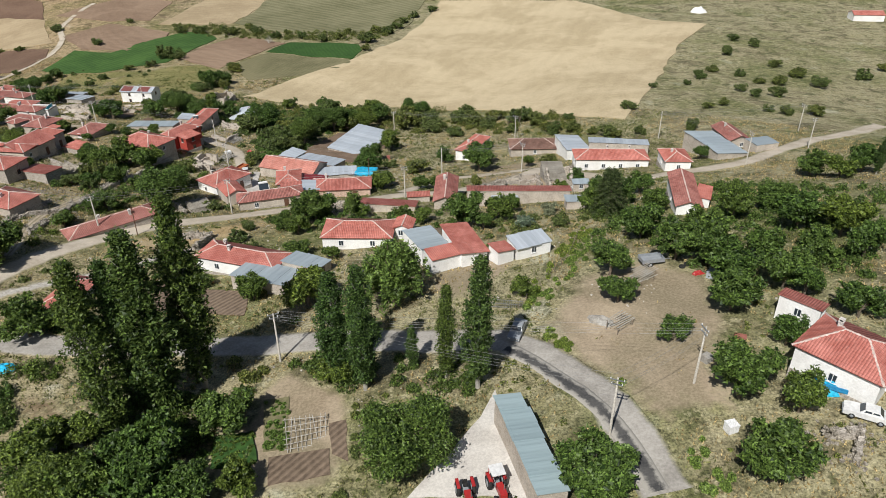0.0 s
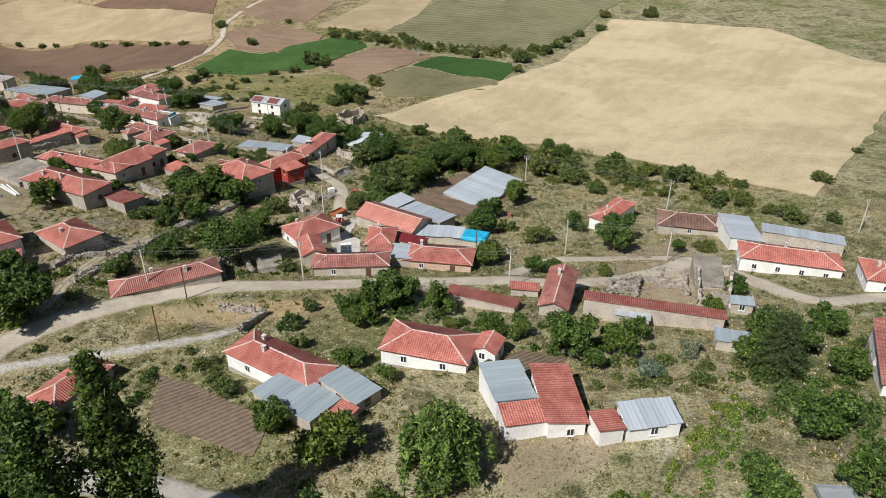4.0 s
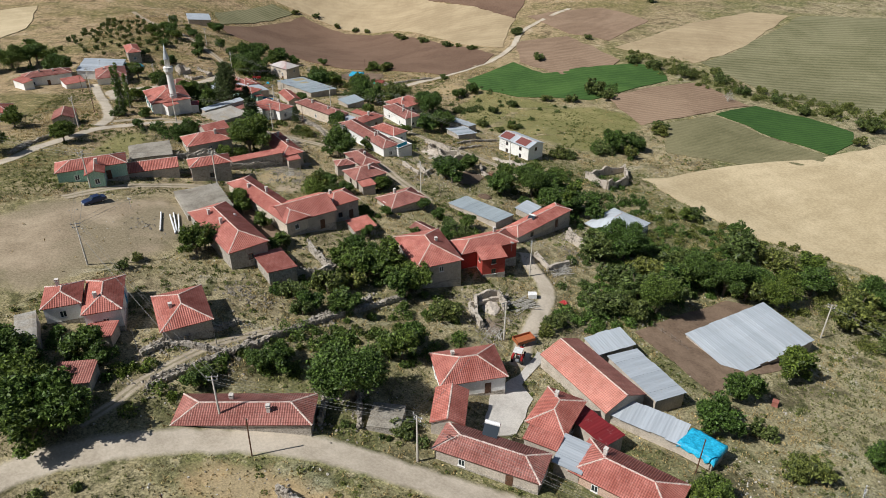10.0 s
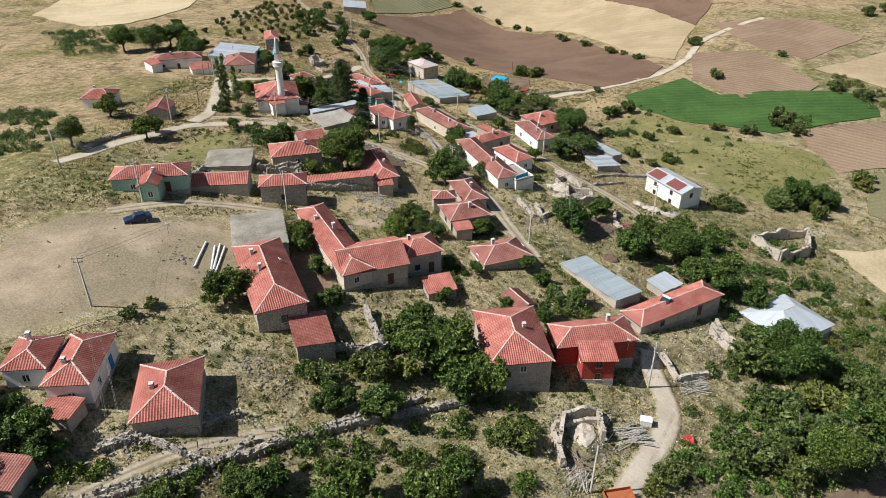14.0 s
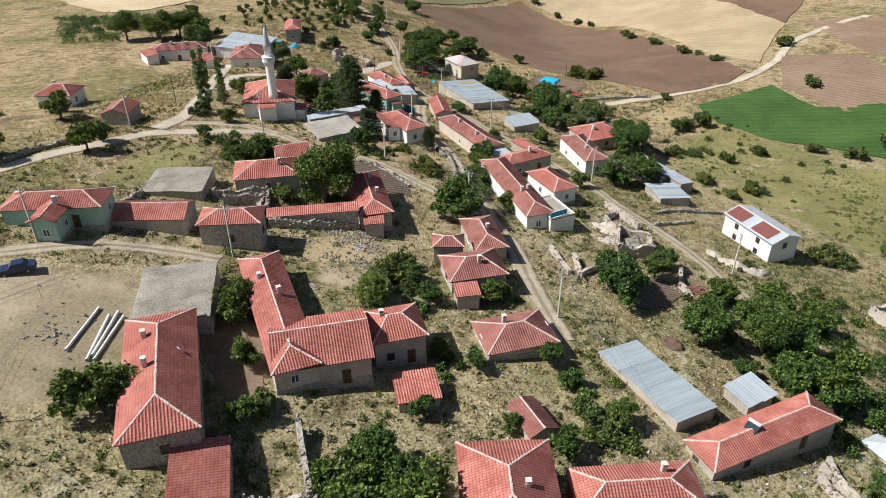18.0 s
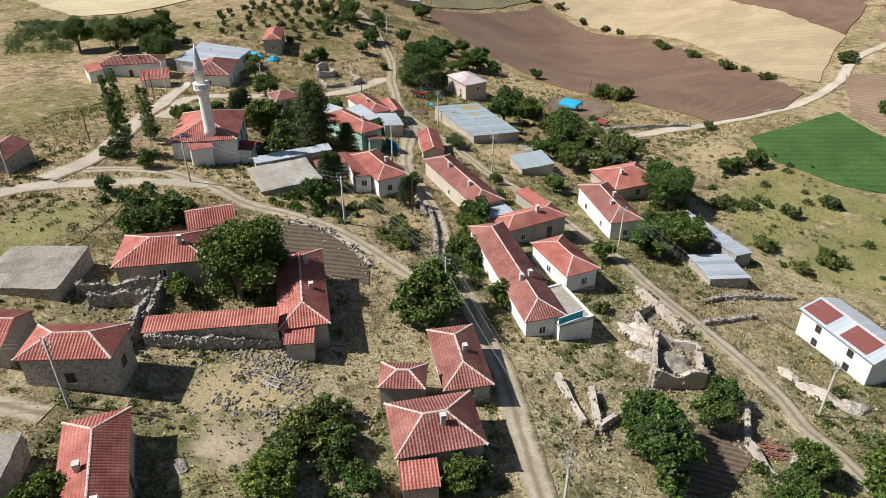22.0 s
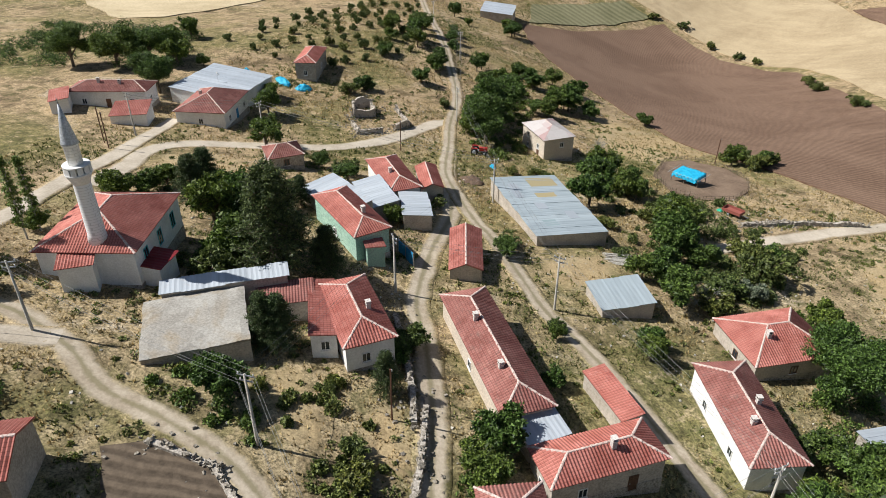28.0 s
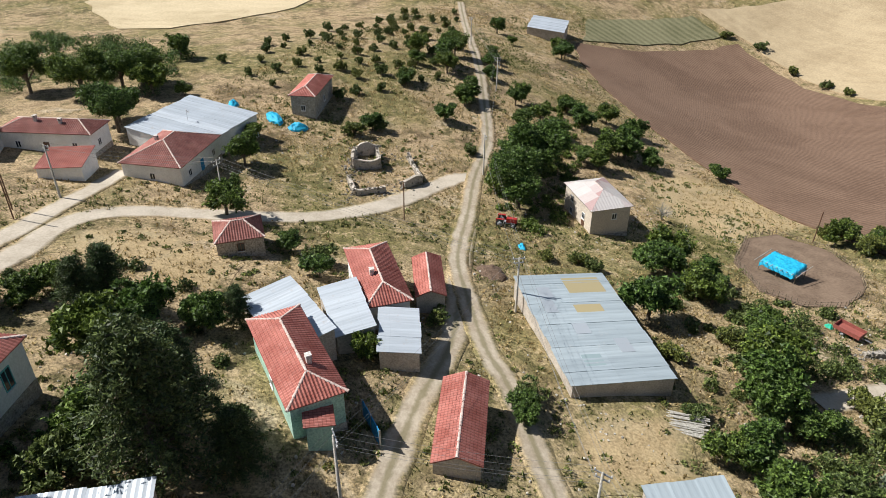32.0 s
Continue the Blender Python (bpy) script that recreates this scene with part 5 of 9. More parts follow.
# kind, x, y, turn, length, width, eaves, roof shape, cover, walls, windows
for row in (
    ("dwelling", -34.0, 100.5, 162, 15.3, 6.1, 2.8, "hip", "R", "w", 3),
    ("shed", -28.6, 94.2, 161, 9.8, 6.0, 2.0, "shed", "G", "m", 0),
    ("shed", -22.7, 97.3, 154, 7.0, 4.5, 2.2, "shed", "G", "m", 1),
    ("shed", -21.6, 91.4, 73, 3.7, 2.6, 2.3, "shed", "R", "m", 0),
    ("dwelling", -15.3, 108.2, 178, 12.6, 7.2, 2.7, "hip", "R", "w", 3),
    ("shed", -7.4, 109.6, 81, 4.2, 3.6, 2.4, "gable", "R", "w", 1),
    ("dwelling", 43.5, 115.6, 80, 14.5, 4.9, 3.2, "gable", "O", "w", 2),
    ("dwelling", 40.7, 161.1, 178, 18.2, 7.0, 3.2, "hip", "R", "w", 5),
    ("dwelling", 54.6, 155.3, 88, 8.0, 6.6, 3.0, "hip", "R", "w", 2),
    ("shed", 67.7, 165.3, 104, 15.5, 8.6, 2.6, "shed", "G", "m", 0),
    ("dwelling", 74.7, 173.7, 97, 11.0, 6.1, 2.8, "gable", "O", "m", 1),
    ("shed", 79.0, 164.6, 16, 6.3, 4.7, 2.4, "flat", "G", "m", 0),
    ("shed", 34.2, 176.8, 99, 11.3, 6.9, 3.2, "shed", "M", "w", 0),
    ("shed", 45.6, 173.7, 171, 15.5, 5.0, 3.2, "shed", "M", "m", 0),
    ("dwelling", 24.6, 183.3, 180, 13.9, 8.0, 2.4, "hip", "N", "m", 2),
    ("dwelling", 7.8, 185.3, 62, 13.6, 5.1, 3.4, "hip", "R", "w", 1),
    ("dwelling", -23.7, 146.0, 5, 13.5, 6.8, 2.6, "hip", "R", "p", 2),
    ("dwelling", -38.0, 137.0, 17, 14.2, 5.3, 2.6, "hip", "O", "m", 2),
    ("dwelling", -51.6, 149.3, 53, 10.2, 7.7, 3.0, "hip", "R", "w", 2),
    ("shed", -47.1, 139.7, 124, 6.8, 4.7, 2.8, "gable", "R", "m", 0),
    ("barn", -38.2, 162.6, 161, 15.2, 7.9, 3.0, "gable", "P", "m", 0),
    ("dwelling", -36.7, 150.1, 100, 8.1, 5.9, 3.2, "hip", "R", "m", 1),
    ("shed", -34.9, 144.0, 12, 4.8, 2.6, 2.6, "shed", "R", "m", 0),
    ("shed", -31.8, 152.3, 168, 7.3, 4.0, 2.6, "shed", "D", "m", 0),
    ("shed", -30.7, 144.5, 103, 5.4, 3.7, 2.4, "shed", "M", "m", 0),
    ("shed", -32.6, 170.0, 156, 11.6, 6.0, 2.6, "shed", "M", "m", 0),
    ("shed", -41.0, 173.7, 65, 7.3, 4.5, 2.8, "shed", "M", "m", 0),
    ("shed", -27.7, 160.1, 7, 11.1, 4.2, 2.3, "shed", "M", "m", 0),
    ("shed", -19.7, 160.7, 177, 5.2, 4.3, 2.4, "shed", "B", "m", 0),
    ("barn", -25.3, 198.1, 69, 20.5, 11.6, 1.5, "shed", "M", "m", 0),
    ("dwelling", -64.7, 120.1, 41, 17.7, 5.8, 1.4, "hip", "O", "m", 0),
    ("dwelling", -87.1, 125.3, 157, 10.1, 7.5, 2.6, "hip", "R", "m", 0),
    ("dwelling", -94.9, 118.0, 149, 9.4, 5.5, 3.4, "hip", "R", "w", 2),
    ("dwelling", -98.2, 113.7, 150, 6.2, 5.4, 3.0, "hip", "R", "w", 2),
    ("shed", -95.1, 107.1, 158, 6.7, 2.7, 2.2, "flat", "C", "m", 0),
    ("shed", -90.0, 114.5, 43, 4.1, 3.4, 1.6, "shed", "R", "m", 0),
    ("shed", -83.8, 107.8, 48, 5.0, 4.2, 1.4, "shed", "O", "m", 0),
    ("dwelling", -76.8, 168.8, 152, 12.6, 9.1, 4.6, "hip", "R", "m", 2),
    ("dwelling", -72.7, 180.6, 64, 12.4, 5.9, 4.2, "hip", "R", "r", 1),
    ("dwelling", -69.0, 178.0, 56, 5.2, 4.2, 4.2, "shed", "R", "r", 1),
    ("dwelling", -73.7, 201.1, 84, 18.4, 5.0, 2.8, "hip", "R", "m", 2),
    ("shed", -85.6, 196.4, 179, 13.7, 6.4, 1.1, "shed", "G", "m", 0),
    ("shed", -79.3, 205.9, 90, 4.9, 3.9, 1.7, "shed", "M", "m", 0),
    ("dwelling", -63.7, 219.8, 83, 11.7, 10.3, 2.0, "hip", "M", "w", 2),
    ("dwelling", -98.6, 184.7, 76, 9.4, 6.9, 1.8, "hip", "O", "m", 1),
    ("shed", -86.2, 178.4, 175, 5.3, 3.6, 1.4, "gable", "O", "m", 0),
    ("dwelling", -112.7, 187.4, 74, 8.4, 7.0, 2.7, "hip", "O", "m", 2),
    ("dwelling", -121.3, 194.7, 163, 10.1, 5.3, 2.4, "hip", "O", "m", 1),
    ("shed", -108.2, 183.6, 70, 3.4, 2.9, 2.2, "shed", "R", "m", 0),
    ("shed", -119.5, 187.4, 60, 4.7, 3.8, 3.0, "hip", "O", "m", 0),
    ("dwelling", -111.3, 158.9, 172, 24.2, 5.4, 3.0, "hip", "R", "c", 2),
    ("dwelling", -103.2, 161.3, 74, 10.8, 9.1, 3.4, "gable", "R", "m", 2),
    ("dwelling", -102.7, 170.3, 76, 6.6, 6.5, 4.0, "hip", "R", "m", 2),
    ("shed", -94.5, 168.7, 72, 4.9, 4.5, 1.6, "shed", "R", "s", 0),
    ("dwelling", -103.7, 144.7, 168, 19.0, 7.5, 3.6, "hip", "R", "s", 2),
    ("barn", -118.4, 149.2, 161, 11.5, 8.6, 2.0, "flat", "F", "s", 0),
    ("shed", -91.0, 145.1, 164, 7.5, 5.3, 2.3, "shed", "R", "s", 0),
    ("dwelling", -132.1, 159.8, 64, 8.8, 5.2, 4.0, "hip", "R", "s", 1),
    ("dwelling", -142.4, 139.5, 65, 13.4, 5.9, 3.2, "hip", "R", "g", 2),
    ("dwelling", -138.5, 138.4, 153, 6.0, 3.8, 3.2, "gable", "R", "g", 1),
    ("shed", -139.4, 150.6, 61, 10.7, 5.8, 1.8, "gable", "R", "m", 0),
    ("barn", -150.9, 156.4, 63, 9.0, 8.5, 1.3, "flat", "F", "s", 0),
    ("dwelling", -150.0, 170.4, 71, 10.9, 7.5, 3.0, "hip", "R", "m", 1),
    ("shed", -157.4, 177.1, 81, 6.2, 6.0, 3.0, "gable", "R", "m", 0),
    ("dwelling", -137.6, 183.0, 164, 15.4, 5.6, 3.4, "hip", "R", "m", 2),
    ("shed", -129.6, 180.1, 68, 3.2, 2.8, 2.4, "shed", "R", "m", 0),
    ("shed", -134.4, 172.3, 69, 13.9, 2.6, 2.4, "shed", "R", "s", 0),
    ("dwelling", -136.1, 211.1, 167, 23.7, 5.4, 3.4, "hip", "O", "w", 3),
    ("dwelling", -150.3, 223.5, 89, 11.4, 5.0, 3.4, "hip", "R", "m", 2),
    ("dwelling", -137.8, 221.0, 176, 9.9, 5.5, 3.2, "hip", "R", "w", 1),
    ("terrace", -126.9, 212.4, 174, 7.6, 4.7, 2.6, "flat", "C", "w", 0),
    ("dwelling", -165.7, 219.8, 178, 19.9, 5.5, 3.6, "hip", "O", "c", 2),
    ("shed", -187.9, 225.1, 160, 10.4, 4.4, 2.2, "gable", "R", "m", 0),
    ("shed", -154.7, 220.1, 94, 4.3, 3.5, 2.6, "shed", "M", "m", 0),
    ("dwelling", -172.6, 207.2, 3, 11.8, 5.6, 3.4, "hip", "R", "w", 1),
    ("shed", -174.0, 204.1, 171, 9.9, 2.9, 2.8, "shed", "R", "w", 1),
    ("shed", -177.5, 200.8, 83, 6.1, 3.8, 2.4, "shed", "O", "m", 0),
    ("barn", -174.4, 191.7, 89, 9.8, 9.3, 1.5, "flat", "C", "m", 0),
    ("shed", -180.2, 195.0, 87, 13.2, 2.4, 2.6, "shed", "M", "m", 0),
    ("mosque", -190.7, 183.9, 160, 13.6, 11.0, 4.5, "hip", "R", "w", 3),
    ("dwelling", -195.1, 211.5, 13, 13.6, 5.3, 4.0, "hip", "R", "g", 1),
    ("shed", -188.1, 212.9, 179, 2.8, 2.6, 2.8, "shed", "R", "g", 0),
    ("shed", -203.4, 211.2, 21, 10.8, 5.6, 3.0, "shed", "M", "m", 0),
    ("dwelling", -210.9, 221.4, 3, 12.6, 5.3, 4.0, "hip", "R", "w", 1),
    ("shed", -212.2, 227.7, 171, 8.4, 3.6, 3.0, "gable", "R", "m", 0),
    ("shed", -204.9, 217.2, 6, 9.1, 4.3, 3.0, "shed", "M", "m", 0),
    ("shed", -200.6, 222.0, 169, 7.3, 4.3, 2.6, "shed", "M", "m", 0),
    ("barn", -202.3, 243.9, 178, 20.0, 11.7, 2.3, "shed", "G", "m", 0),
    ("barn", -176.2, 241.7, 84, 7.3, 5.7, 1.8, "shed", "G", "m", 0),
    ("dwelling", -152.8, 241.8, 165, 14.4, 5.9, 3.8, "hip", "O", "w", 3),
    ("dwelling", -164.5, 256.0, 83, 10.9, 9.5, 3.0, "hip", "R", "m", 1),
    ("barn", -132.1, 247.1, 163, 7.0, 6.9, 1.5, "shed", "M", "s", 0),
    ("barn", -141.5, 255.1, 177, 15.9, 3.8, 2.3, "shed", "M", "s", 0),
    ("dwelling", -110.2, 247.9, 172, 12.3, 6.9, 4.6, "gable", "M", "w", 3, "n", "white two-storey house with grey and dark red sheet roof", 1.1),
    ("shed", -224.3, 206.3, 94, 6.0, 5.9, 2.6, "hip", "O", "s", 1),
    ("dwelling", -251.4, 196.5, 155, 12.8, 10.1, 3.4, "hip", "O", "w", 3),
    ("shed", -263.2, 199.1, 144, 16.3, 14.1, 3.0, "shed", "M", "w", 0),
    ("dwelling", -260.2, 178.6, 71, 15.5, 6.2, 3.6, "hip", "O", "w", 3),
    ("shed", -249.2, 182.2, 81, 6.6, 6.3, 2.2, "shed", "R", "w", 0),
    ("shed", -257.2, 169.6, 5, 7.2, 3.6, 2.6, "shed", "R", "w", 0),
    ("dwelling", -280.3, 220.1, 158, 12.8, 5.3, 4.0, "hip", "R", "s", 1),
    ("dwelling", -237.8, 261.8, 1, 10.7, 7.3, 5.0, "hip", "X", "c", 2),
    ("shed", -368.9, 304.9, 152, 16.2, 12.3, 3.0, "shed", "M", "m", 0),
    ("dwelling", -206.9, 144.2, 58, 7.8, 7.0, 3.0, "hip", "R", "w", 1),
    ("shed", -186.6, 153.3, 150, 6.9, 5.3, 2.6, "gable", "O", "s", 0),
    ("shed", -158.3, 229.8, 1, 7.6, 2.6, 2.4, "shed", "R", "m", 0),
    ("barn", 8.1, 50.6, 104, 13.6, 3.3, 3.2, "shed", "T", "m", 0),
    ("dwelling", 42.9, 58.6, 132, 9.2, 8.5, 3.4, "hip", "R", "w", 2),
    ("shed", 42.5, 68.9, 135, 5.2, 2.5, 2.8, "shed", "R", "w", 1),
    ("dwelling", 0.1, 130.8, 87, 12.0, 4.9, 3.4, "gable", "O", "m", 0),
    ("barn", 14.5, 126.6, 179, 20.7, 2.9, 3.2, "shed", "R", "m", 0),
    ("shed", -11.7, 127.5, 172, 12.0, 3.3, 1.7, "shed", "R", "m", 0),
    ("shed", -5.8, 134.6, 6, 5.0, 2.3, 1.6, "shed", "R", "m", 0),
    ("shed", 11.7, 124.8, 174, 5.3, 2.5, 2.0, "shed", "M", "m", 0),
    ("shed", 25.3, 119.8, 178, 5.3, 3.7, 1.7, "shed", "G", "m", 0),
    ("shed", 28.5, 135.0, 2, 3.6, 2.3, 2.2, "shed", "G", "m", 1),
    ("dwelling", -58.8, 90.7, 79, 9.6, 5.2, 1.4, "hip", "R", "m", 0),
    ("barn", 218.0, 373.9, 175, 15.6, 8.0, 3.0, "gable", "R", "w", 0),
    ("shed", -184.2, 180.9, 88, 3.7, 3.6, 3.2, "shed", "R", "w", 0),
    ("shed", -184.8, 188.3, 152, 3.8, 2.9, 2.6, "shed", "D", "w", 0),
    ("shed", -52.4, 133.0, 33, 4.4, 4.4, 1.2, "flat", "F", "s", 0),
    ("shed", 46.9, 114.8, 68, 6.0, 2.6, 2.6, "shed", "R", "w", 0),
    ("dwelling", 2.9, 98.0, 109, 10.2, 4.9, 3.0, "shed", "R", "w", 3),
    ("shed", -3.3, 99.6, 119, 7.2, 5.3, 3.2, "shed", "G", "w", 0),
    ("shed", -0.4, 93.8, 24, 5.3, 3.4, 2.8, "shed", "R", "w", 0),
    ("shed", 8.6, 94.2, 117, 3.3, 3.2, 2.4, "shed", "R", "w", 0),
    ("shed", 13.1, 96.4, 22, 6.3, 4.0, 2.4, "shed", "M", "w", 1),
    ("shed", 25.4, 151.4, 89, 10.5, 5.0, 2.1, "flat", "F", "s", 0),
):
    house(*row)

# ---------------- free ground: where nothing is built ----------------
def inside(poly, x, y):
    x, y = np.asarray(x), np.asarray(y)
    r = np.zeros(x.shape, bool)
    for i in range(len(poly)):
        (xa, ya), (xb, yb) = poly[i], poly[i - 1]
        hit = (ya > y) != (yb > y)
        with np.errstate(divide="ignore", invalid="ignore"):
            r ^= hit & (x < (xb - xa) * (y - ya) / (yb - ya + 1e-12) + xa)
    return r


def free(x, y, margin=0.3, roads=True, fields=True):
    ok = np.ones(x.shape, bool)
    for hx, hy, a, l, w in FOOT:
        near = (abs(x - hx) < l + w + 1) & (abs(y - hy) < l + w + 1)
        u = (x - hx) * math.cos(a) + (y - hy) * math.sin(a)
        t = -(x - hx) * math.sin(a) + (y - hy) * math.cos(a)
        ok &= ~(near & (abs(u) < l + margin) & (abs(t) < w + margin))
    if roads:
        for wd, pts in ROADS.values():
            for (xa, ya), (xb, yb) in zip(pts, pts[1:]):
                dx, dy = xb - xa, yb - ya
                q = np.clip(((x - xa) * dx + (y - ya) * dy) / (dx * dx + dy * dy + 1e-9), 0, 1)
                ok &= np.hypot(x - xa - q * dx, y - ya - q * dy) > wd * 0.5 + margin
    if fields:
        for key, poly in PATCHES.items():
            if not key.startswith(("meadow", "bare", "straw")):
                ok &= ~inside(poly, x, y)
    return ok


# ---------------- trees ----------------
def blob_points(rnd, n, shape):
    """Leaf places: in clumps inside the crown's shape, mostly towards its skin."""
    clumps = []
    while len(clumps) < max(10, n // 30):
        p = np.array([rnd.gauss(0, 1) for _ in range(3)])
        p /= np.linalg.norm(p)
        clumps.append(shape(p, rnd))
    rs = np.random.RandomState(rnd.randrange(10 ** 6))
    pick = rs.randint(len(clumps), size=n)
    centre, spread = np.array([c for c, _ in clumps])[pick], np.array([w for _, w in clumps])[pick]
    return centre + rs.normal(size=(n, 3)) * spread[:, None] * (1, 1, 0.8)


def leaf_mesh(name, pts, size, mat, rnd, long=1.0):
    """Single leaves at pts, turned every way, as one mesh."""
    P = np.asarray(pts, float).reshape(-1, 3)
    rs, n = np.random.RandomState(rnd.randrange(10 ** 6)), len(P)
    a = rs.normal(size=(n, 3)) * (1, 1, 0.7)
    a /= np.linalg.norm(a, axis=1)[:, None]
    b = np.cross(a, rs.normal(size=(n, 3)))
    b /= np.linalg.norm(b, axis=1)[:, None] + 1e-9
    k = (size * rs.uniform(0.6, 1.3, n))[:, None]
    v = np.stack([P - a * k * long * 0.8 - b * k * 0.55, P - a * k * long * 0.8 + b * k * 0.75, P + a * k * long * 1.2], 1).reshape(-1, 3)
    return mesh_from(name, v.tolist(), np.arange(3 * n).reshape(-1, 3).tolist(), mat)


def limb(geos, p, q, r0, r1, sides=6):
    d = (q - p).normalized()
    s = d.cross(Vector((0.3, 0.9, 0.2))).normalized()
    t = d.cross(s)
    vs = []
    for c, r in ((p, r0), (q, r1)):
        for k in range(sides):
            a = 2 * math.pi * k / sides
            vs.append(c + s * math.cos(a) * r + t * math.sin(a) * r)
    geos.append((vs, [(k, (k + 1) % sides, sides + (k + 1) % sides, sides + k) for k in range(sides)] + [tuple(range(sides, 2 * sides))]))


def tree_kind(key, seed):
    """A tree of crown radius 1 (poplar: height 1) with its trunk's foot at the origin: trunk mesh, crown mesh."""
    rnd = random.Random(seed)
    geos = []
    if key == "p":
        def shape(p, rnd):
            h = rnd.uniform(0.1, 0.97)
            a = rnd.uniform(0, 6.28)
            lump = 1 + 0.95 * noise.noise(Vector((math.cos(a) * 1.5, math.sin(a) * 1.5, h * 8 + seed)))
            r = 0.092 * lump * math.sin(min(1, (1.04 - h) * 1.7) * 1.45) * (0.3 + 0.7 * min(1, h * 2.4)) * rnd.uniform(0.4, 1.0)
            return np.array([r * math.cos(a), r * math.sin(a), h]), 0.014
        limb(geos, Vector((0, 0, -0.05)), Vector((0.004, 0.003, 0.55)), 0.017, 0.009, 8)
        limb(geos, Vector((0.004, 0.003, 0.55)), Vector((0, 0, 0.97)), 0.009, 0.002)
        for k in range(22):
            h = rnd.uniform(0.12, 0.8)
            a = rnd.uniform(0, 6.28)
            limb(geos, Vector((0, 0, h)), Vector((0.06 * math.cos(a), 0.06 * math.sin(a), h + 0.13)), 0.005, 0.001, 4)
        return mesh_from("trunk", *join(*geos), PALE_BARK), leaf_mesh("crown", blob_points(rnd, 15000, shape), 0.0082, LEAF_P, rnd)
    if key == "q":
        def shape(p, rnd):
            h = rnd.uniform(0.15, 0.98)
            a = rnd.uniform(0, 6.28)
            r = 0.06 * math.sin(min(1, (1.03 - h) * 1.7) * 1.5) * rnd.uniform(0.3, 1.1)
            return np.array([r * math.cos(a), r * math.sin(a), h]), 0.013
        limb(geos, Vector((0, 0, -0.05)), Vector((0.01, 0.005, 0.6)), 0.011, 0.006, 6)
        limb(geos, Vector((0.01, 0.005, 0.6)), Vector((0, 0, 0.98)), 0.006, 0.001, 5)
        for k in range(26):
            h = rnd.uniform(0.15, 0.85)
            a = rnd.uniform(0, 6.28)
            limb(geos, Vector((0, 0, h)), Vector((0.045 * math.cos(a), 0.045 * math.sin(a), h + 0.12)), 0.003, 0.0008, 4)
        return mesh_from("trunk", *join(*geos), PALE_BARK), leaf_mesh("crown", blob_points(rnd, 2600, shape), 0.012, LEAF_W, rnd)
    if key == "d":
        def branch(p, d, length, r, depth):
            q = p + d * length
            limb(geos, p, q, r, r * 0.55, 5)
            if depth:
                for _ in range(4 if depth > 1 else 3):
                    e = (d + Vector((rnd.gauss(0, 0.5), rnd.gauss(0, 0.5), rnd.gauss(0.1, 0.35)))).normalized()
                    branch(p.lerp(q, rnd.uniform(0.45, 1.0)), e, length * rnd.uniform(0.55, 0.85), r * 0.5, depth - 1)
        for k in range(3):
            branch(Vector((0, 0, -0.1)), Vector((rnd.gauss(0, 0.3), rnd.gauss(0, 0.3), 1)).normalized(), 0.75, 0.045, 3)
        tips = [np.array(v) for gv, _ in geos for v in gv[-1:]]
        return mesh_from("trunk", *join(*geos), PALE_BARK), leaf_mesh("crown", tips[::3], 0.03, LEAF_G, rnd)
    if key == "k":
        for k in range(1):
            limb(geos, Vector((0, 0, -0.3)), Vector((0.02, 0, 2.7)), 0.1, 0.02, 7)
        pts = []
        for k in range(95):
            h = 0.35 + 2.5 * (k / 95) ** 0.9
            R = 1.05 * (1 - (h - 0.3) / 2.75) ** 0.55 * rnd.uniform(0.75, 1.15)
            a = k * 2.4 + rnd.uniform(-0.3, 0.3)
            tip = Vector((R * math.cos(a), R * math.sin(a), h - 0.12 * R))
            limb(geos, Vector((0, 0, h + 0.08)), tip, 0.025, 0.006, 4)
            for j in range(230):
                t = rnd.uniform(0.25, 1.02)
                pts.append(np.array([tip.x * t + rnd.gauss(0, 0.07), tip.y * t + rnd.gauss(0, 0.07), h + 0.05 - 0.13 * t * R + rnd.gauss(0, 0.05)]))
        return mesh_from("trunk", *join(*geos), BARK), leaf_mesh("crown", pts, 0.024, LEAF_K, rnd, 1.7)
    if key == "w":
        pts = []
        for k in range(130):
            a, el = rnd.uniform(0, 6.28), rnd.uniform(-0.1, 1.4)
            R = rnd.uniform(0.55, 1.0)
            s = Vector((R * math.cos(a) * math.cos(el), R * math.sin(a) * math.cos(el), 1.05 + 0.85 * math.sin(el)))
            if k % 5 == 0:
                limb(geos, Vector((0, 0, 0.7)), s, 0.05, 0.01, 5)
            drop = rnd.uniform(0.35, 0.95) * (s.z - 0.15)
            for j in range(75):
                t = rnd.random()
                pts.append(np.array([s.x * (1 + 0.08 * t) + rnd.gauss(0, 0.05), s.y * (1 + 0.08 * t) + rnd.gauss(0, 0.05), s.z - drop * t + rnd.gauss(0, 0.03)]))
        limb(geos, Vector((0, 0, -0.3)), Vector((0.03, 0, 0.75)), 0.12, 0.08, 8)
        return mesh_from("trunk", *join(*geos), BARK), leaf_mesh("crown", pts, 0.042, LEAF_W, rnd, 1.5)
    low = key in "bg"
    cz, flat = (0.62, 0.62) if low else (1.12, 0.78)
    lob = [(np.array([rnd.uniform(-0.6, 0.6), rnd.uniform(-0.6, 0.6), rnd.uniform(-0.5, 0.55)]), rnd.uniform(0.24, 0.5)) for _ in range(11)]

    def shape(p, rnd):
        o, s = lob[rnd.randrange(11)]
        q = o + p * s * rnd.uniform(0.72, 1.0)
        return np.array([q[0], q[1], max(cz + q[2] * flat, 0.06 if low else 0.3)]), 0.075
    n = 20000 if key == "R" else 2800 if key == "b" else (2800 if key == "g" else 6000)
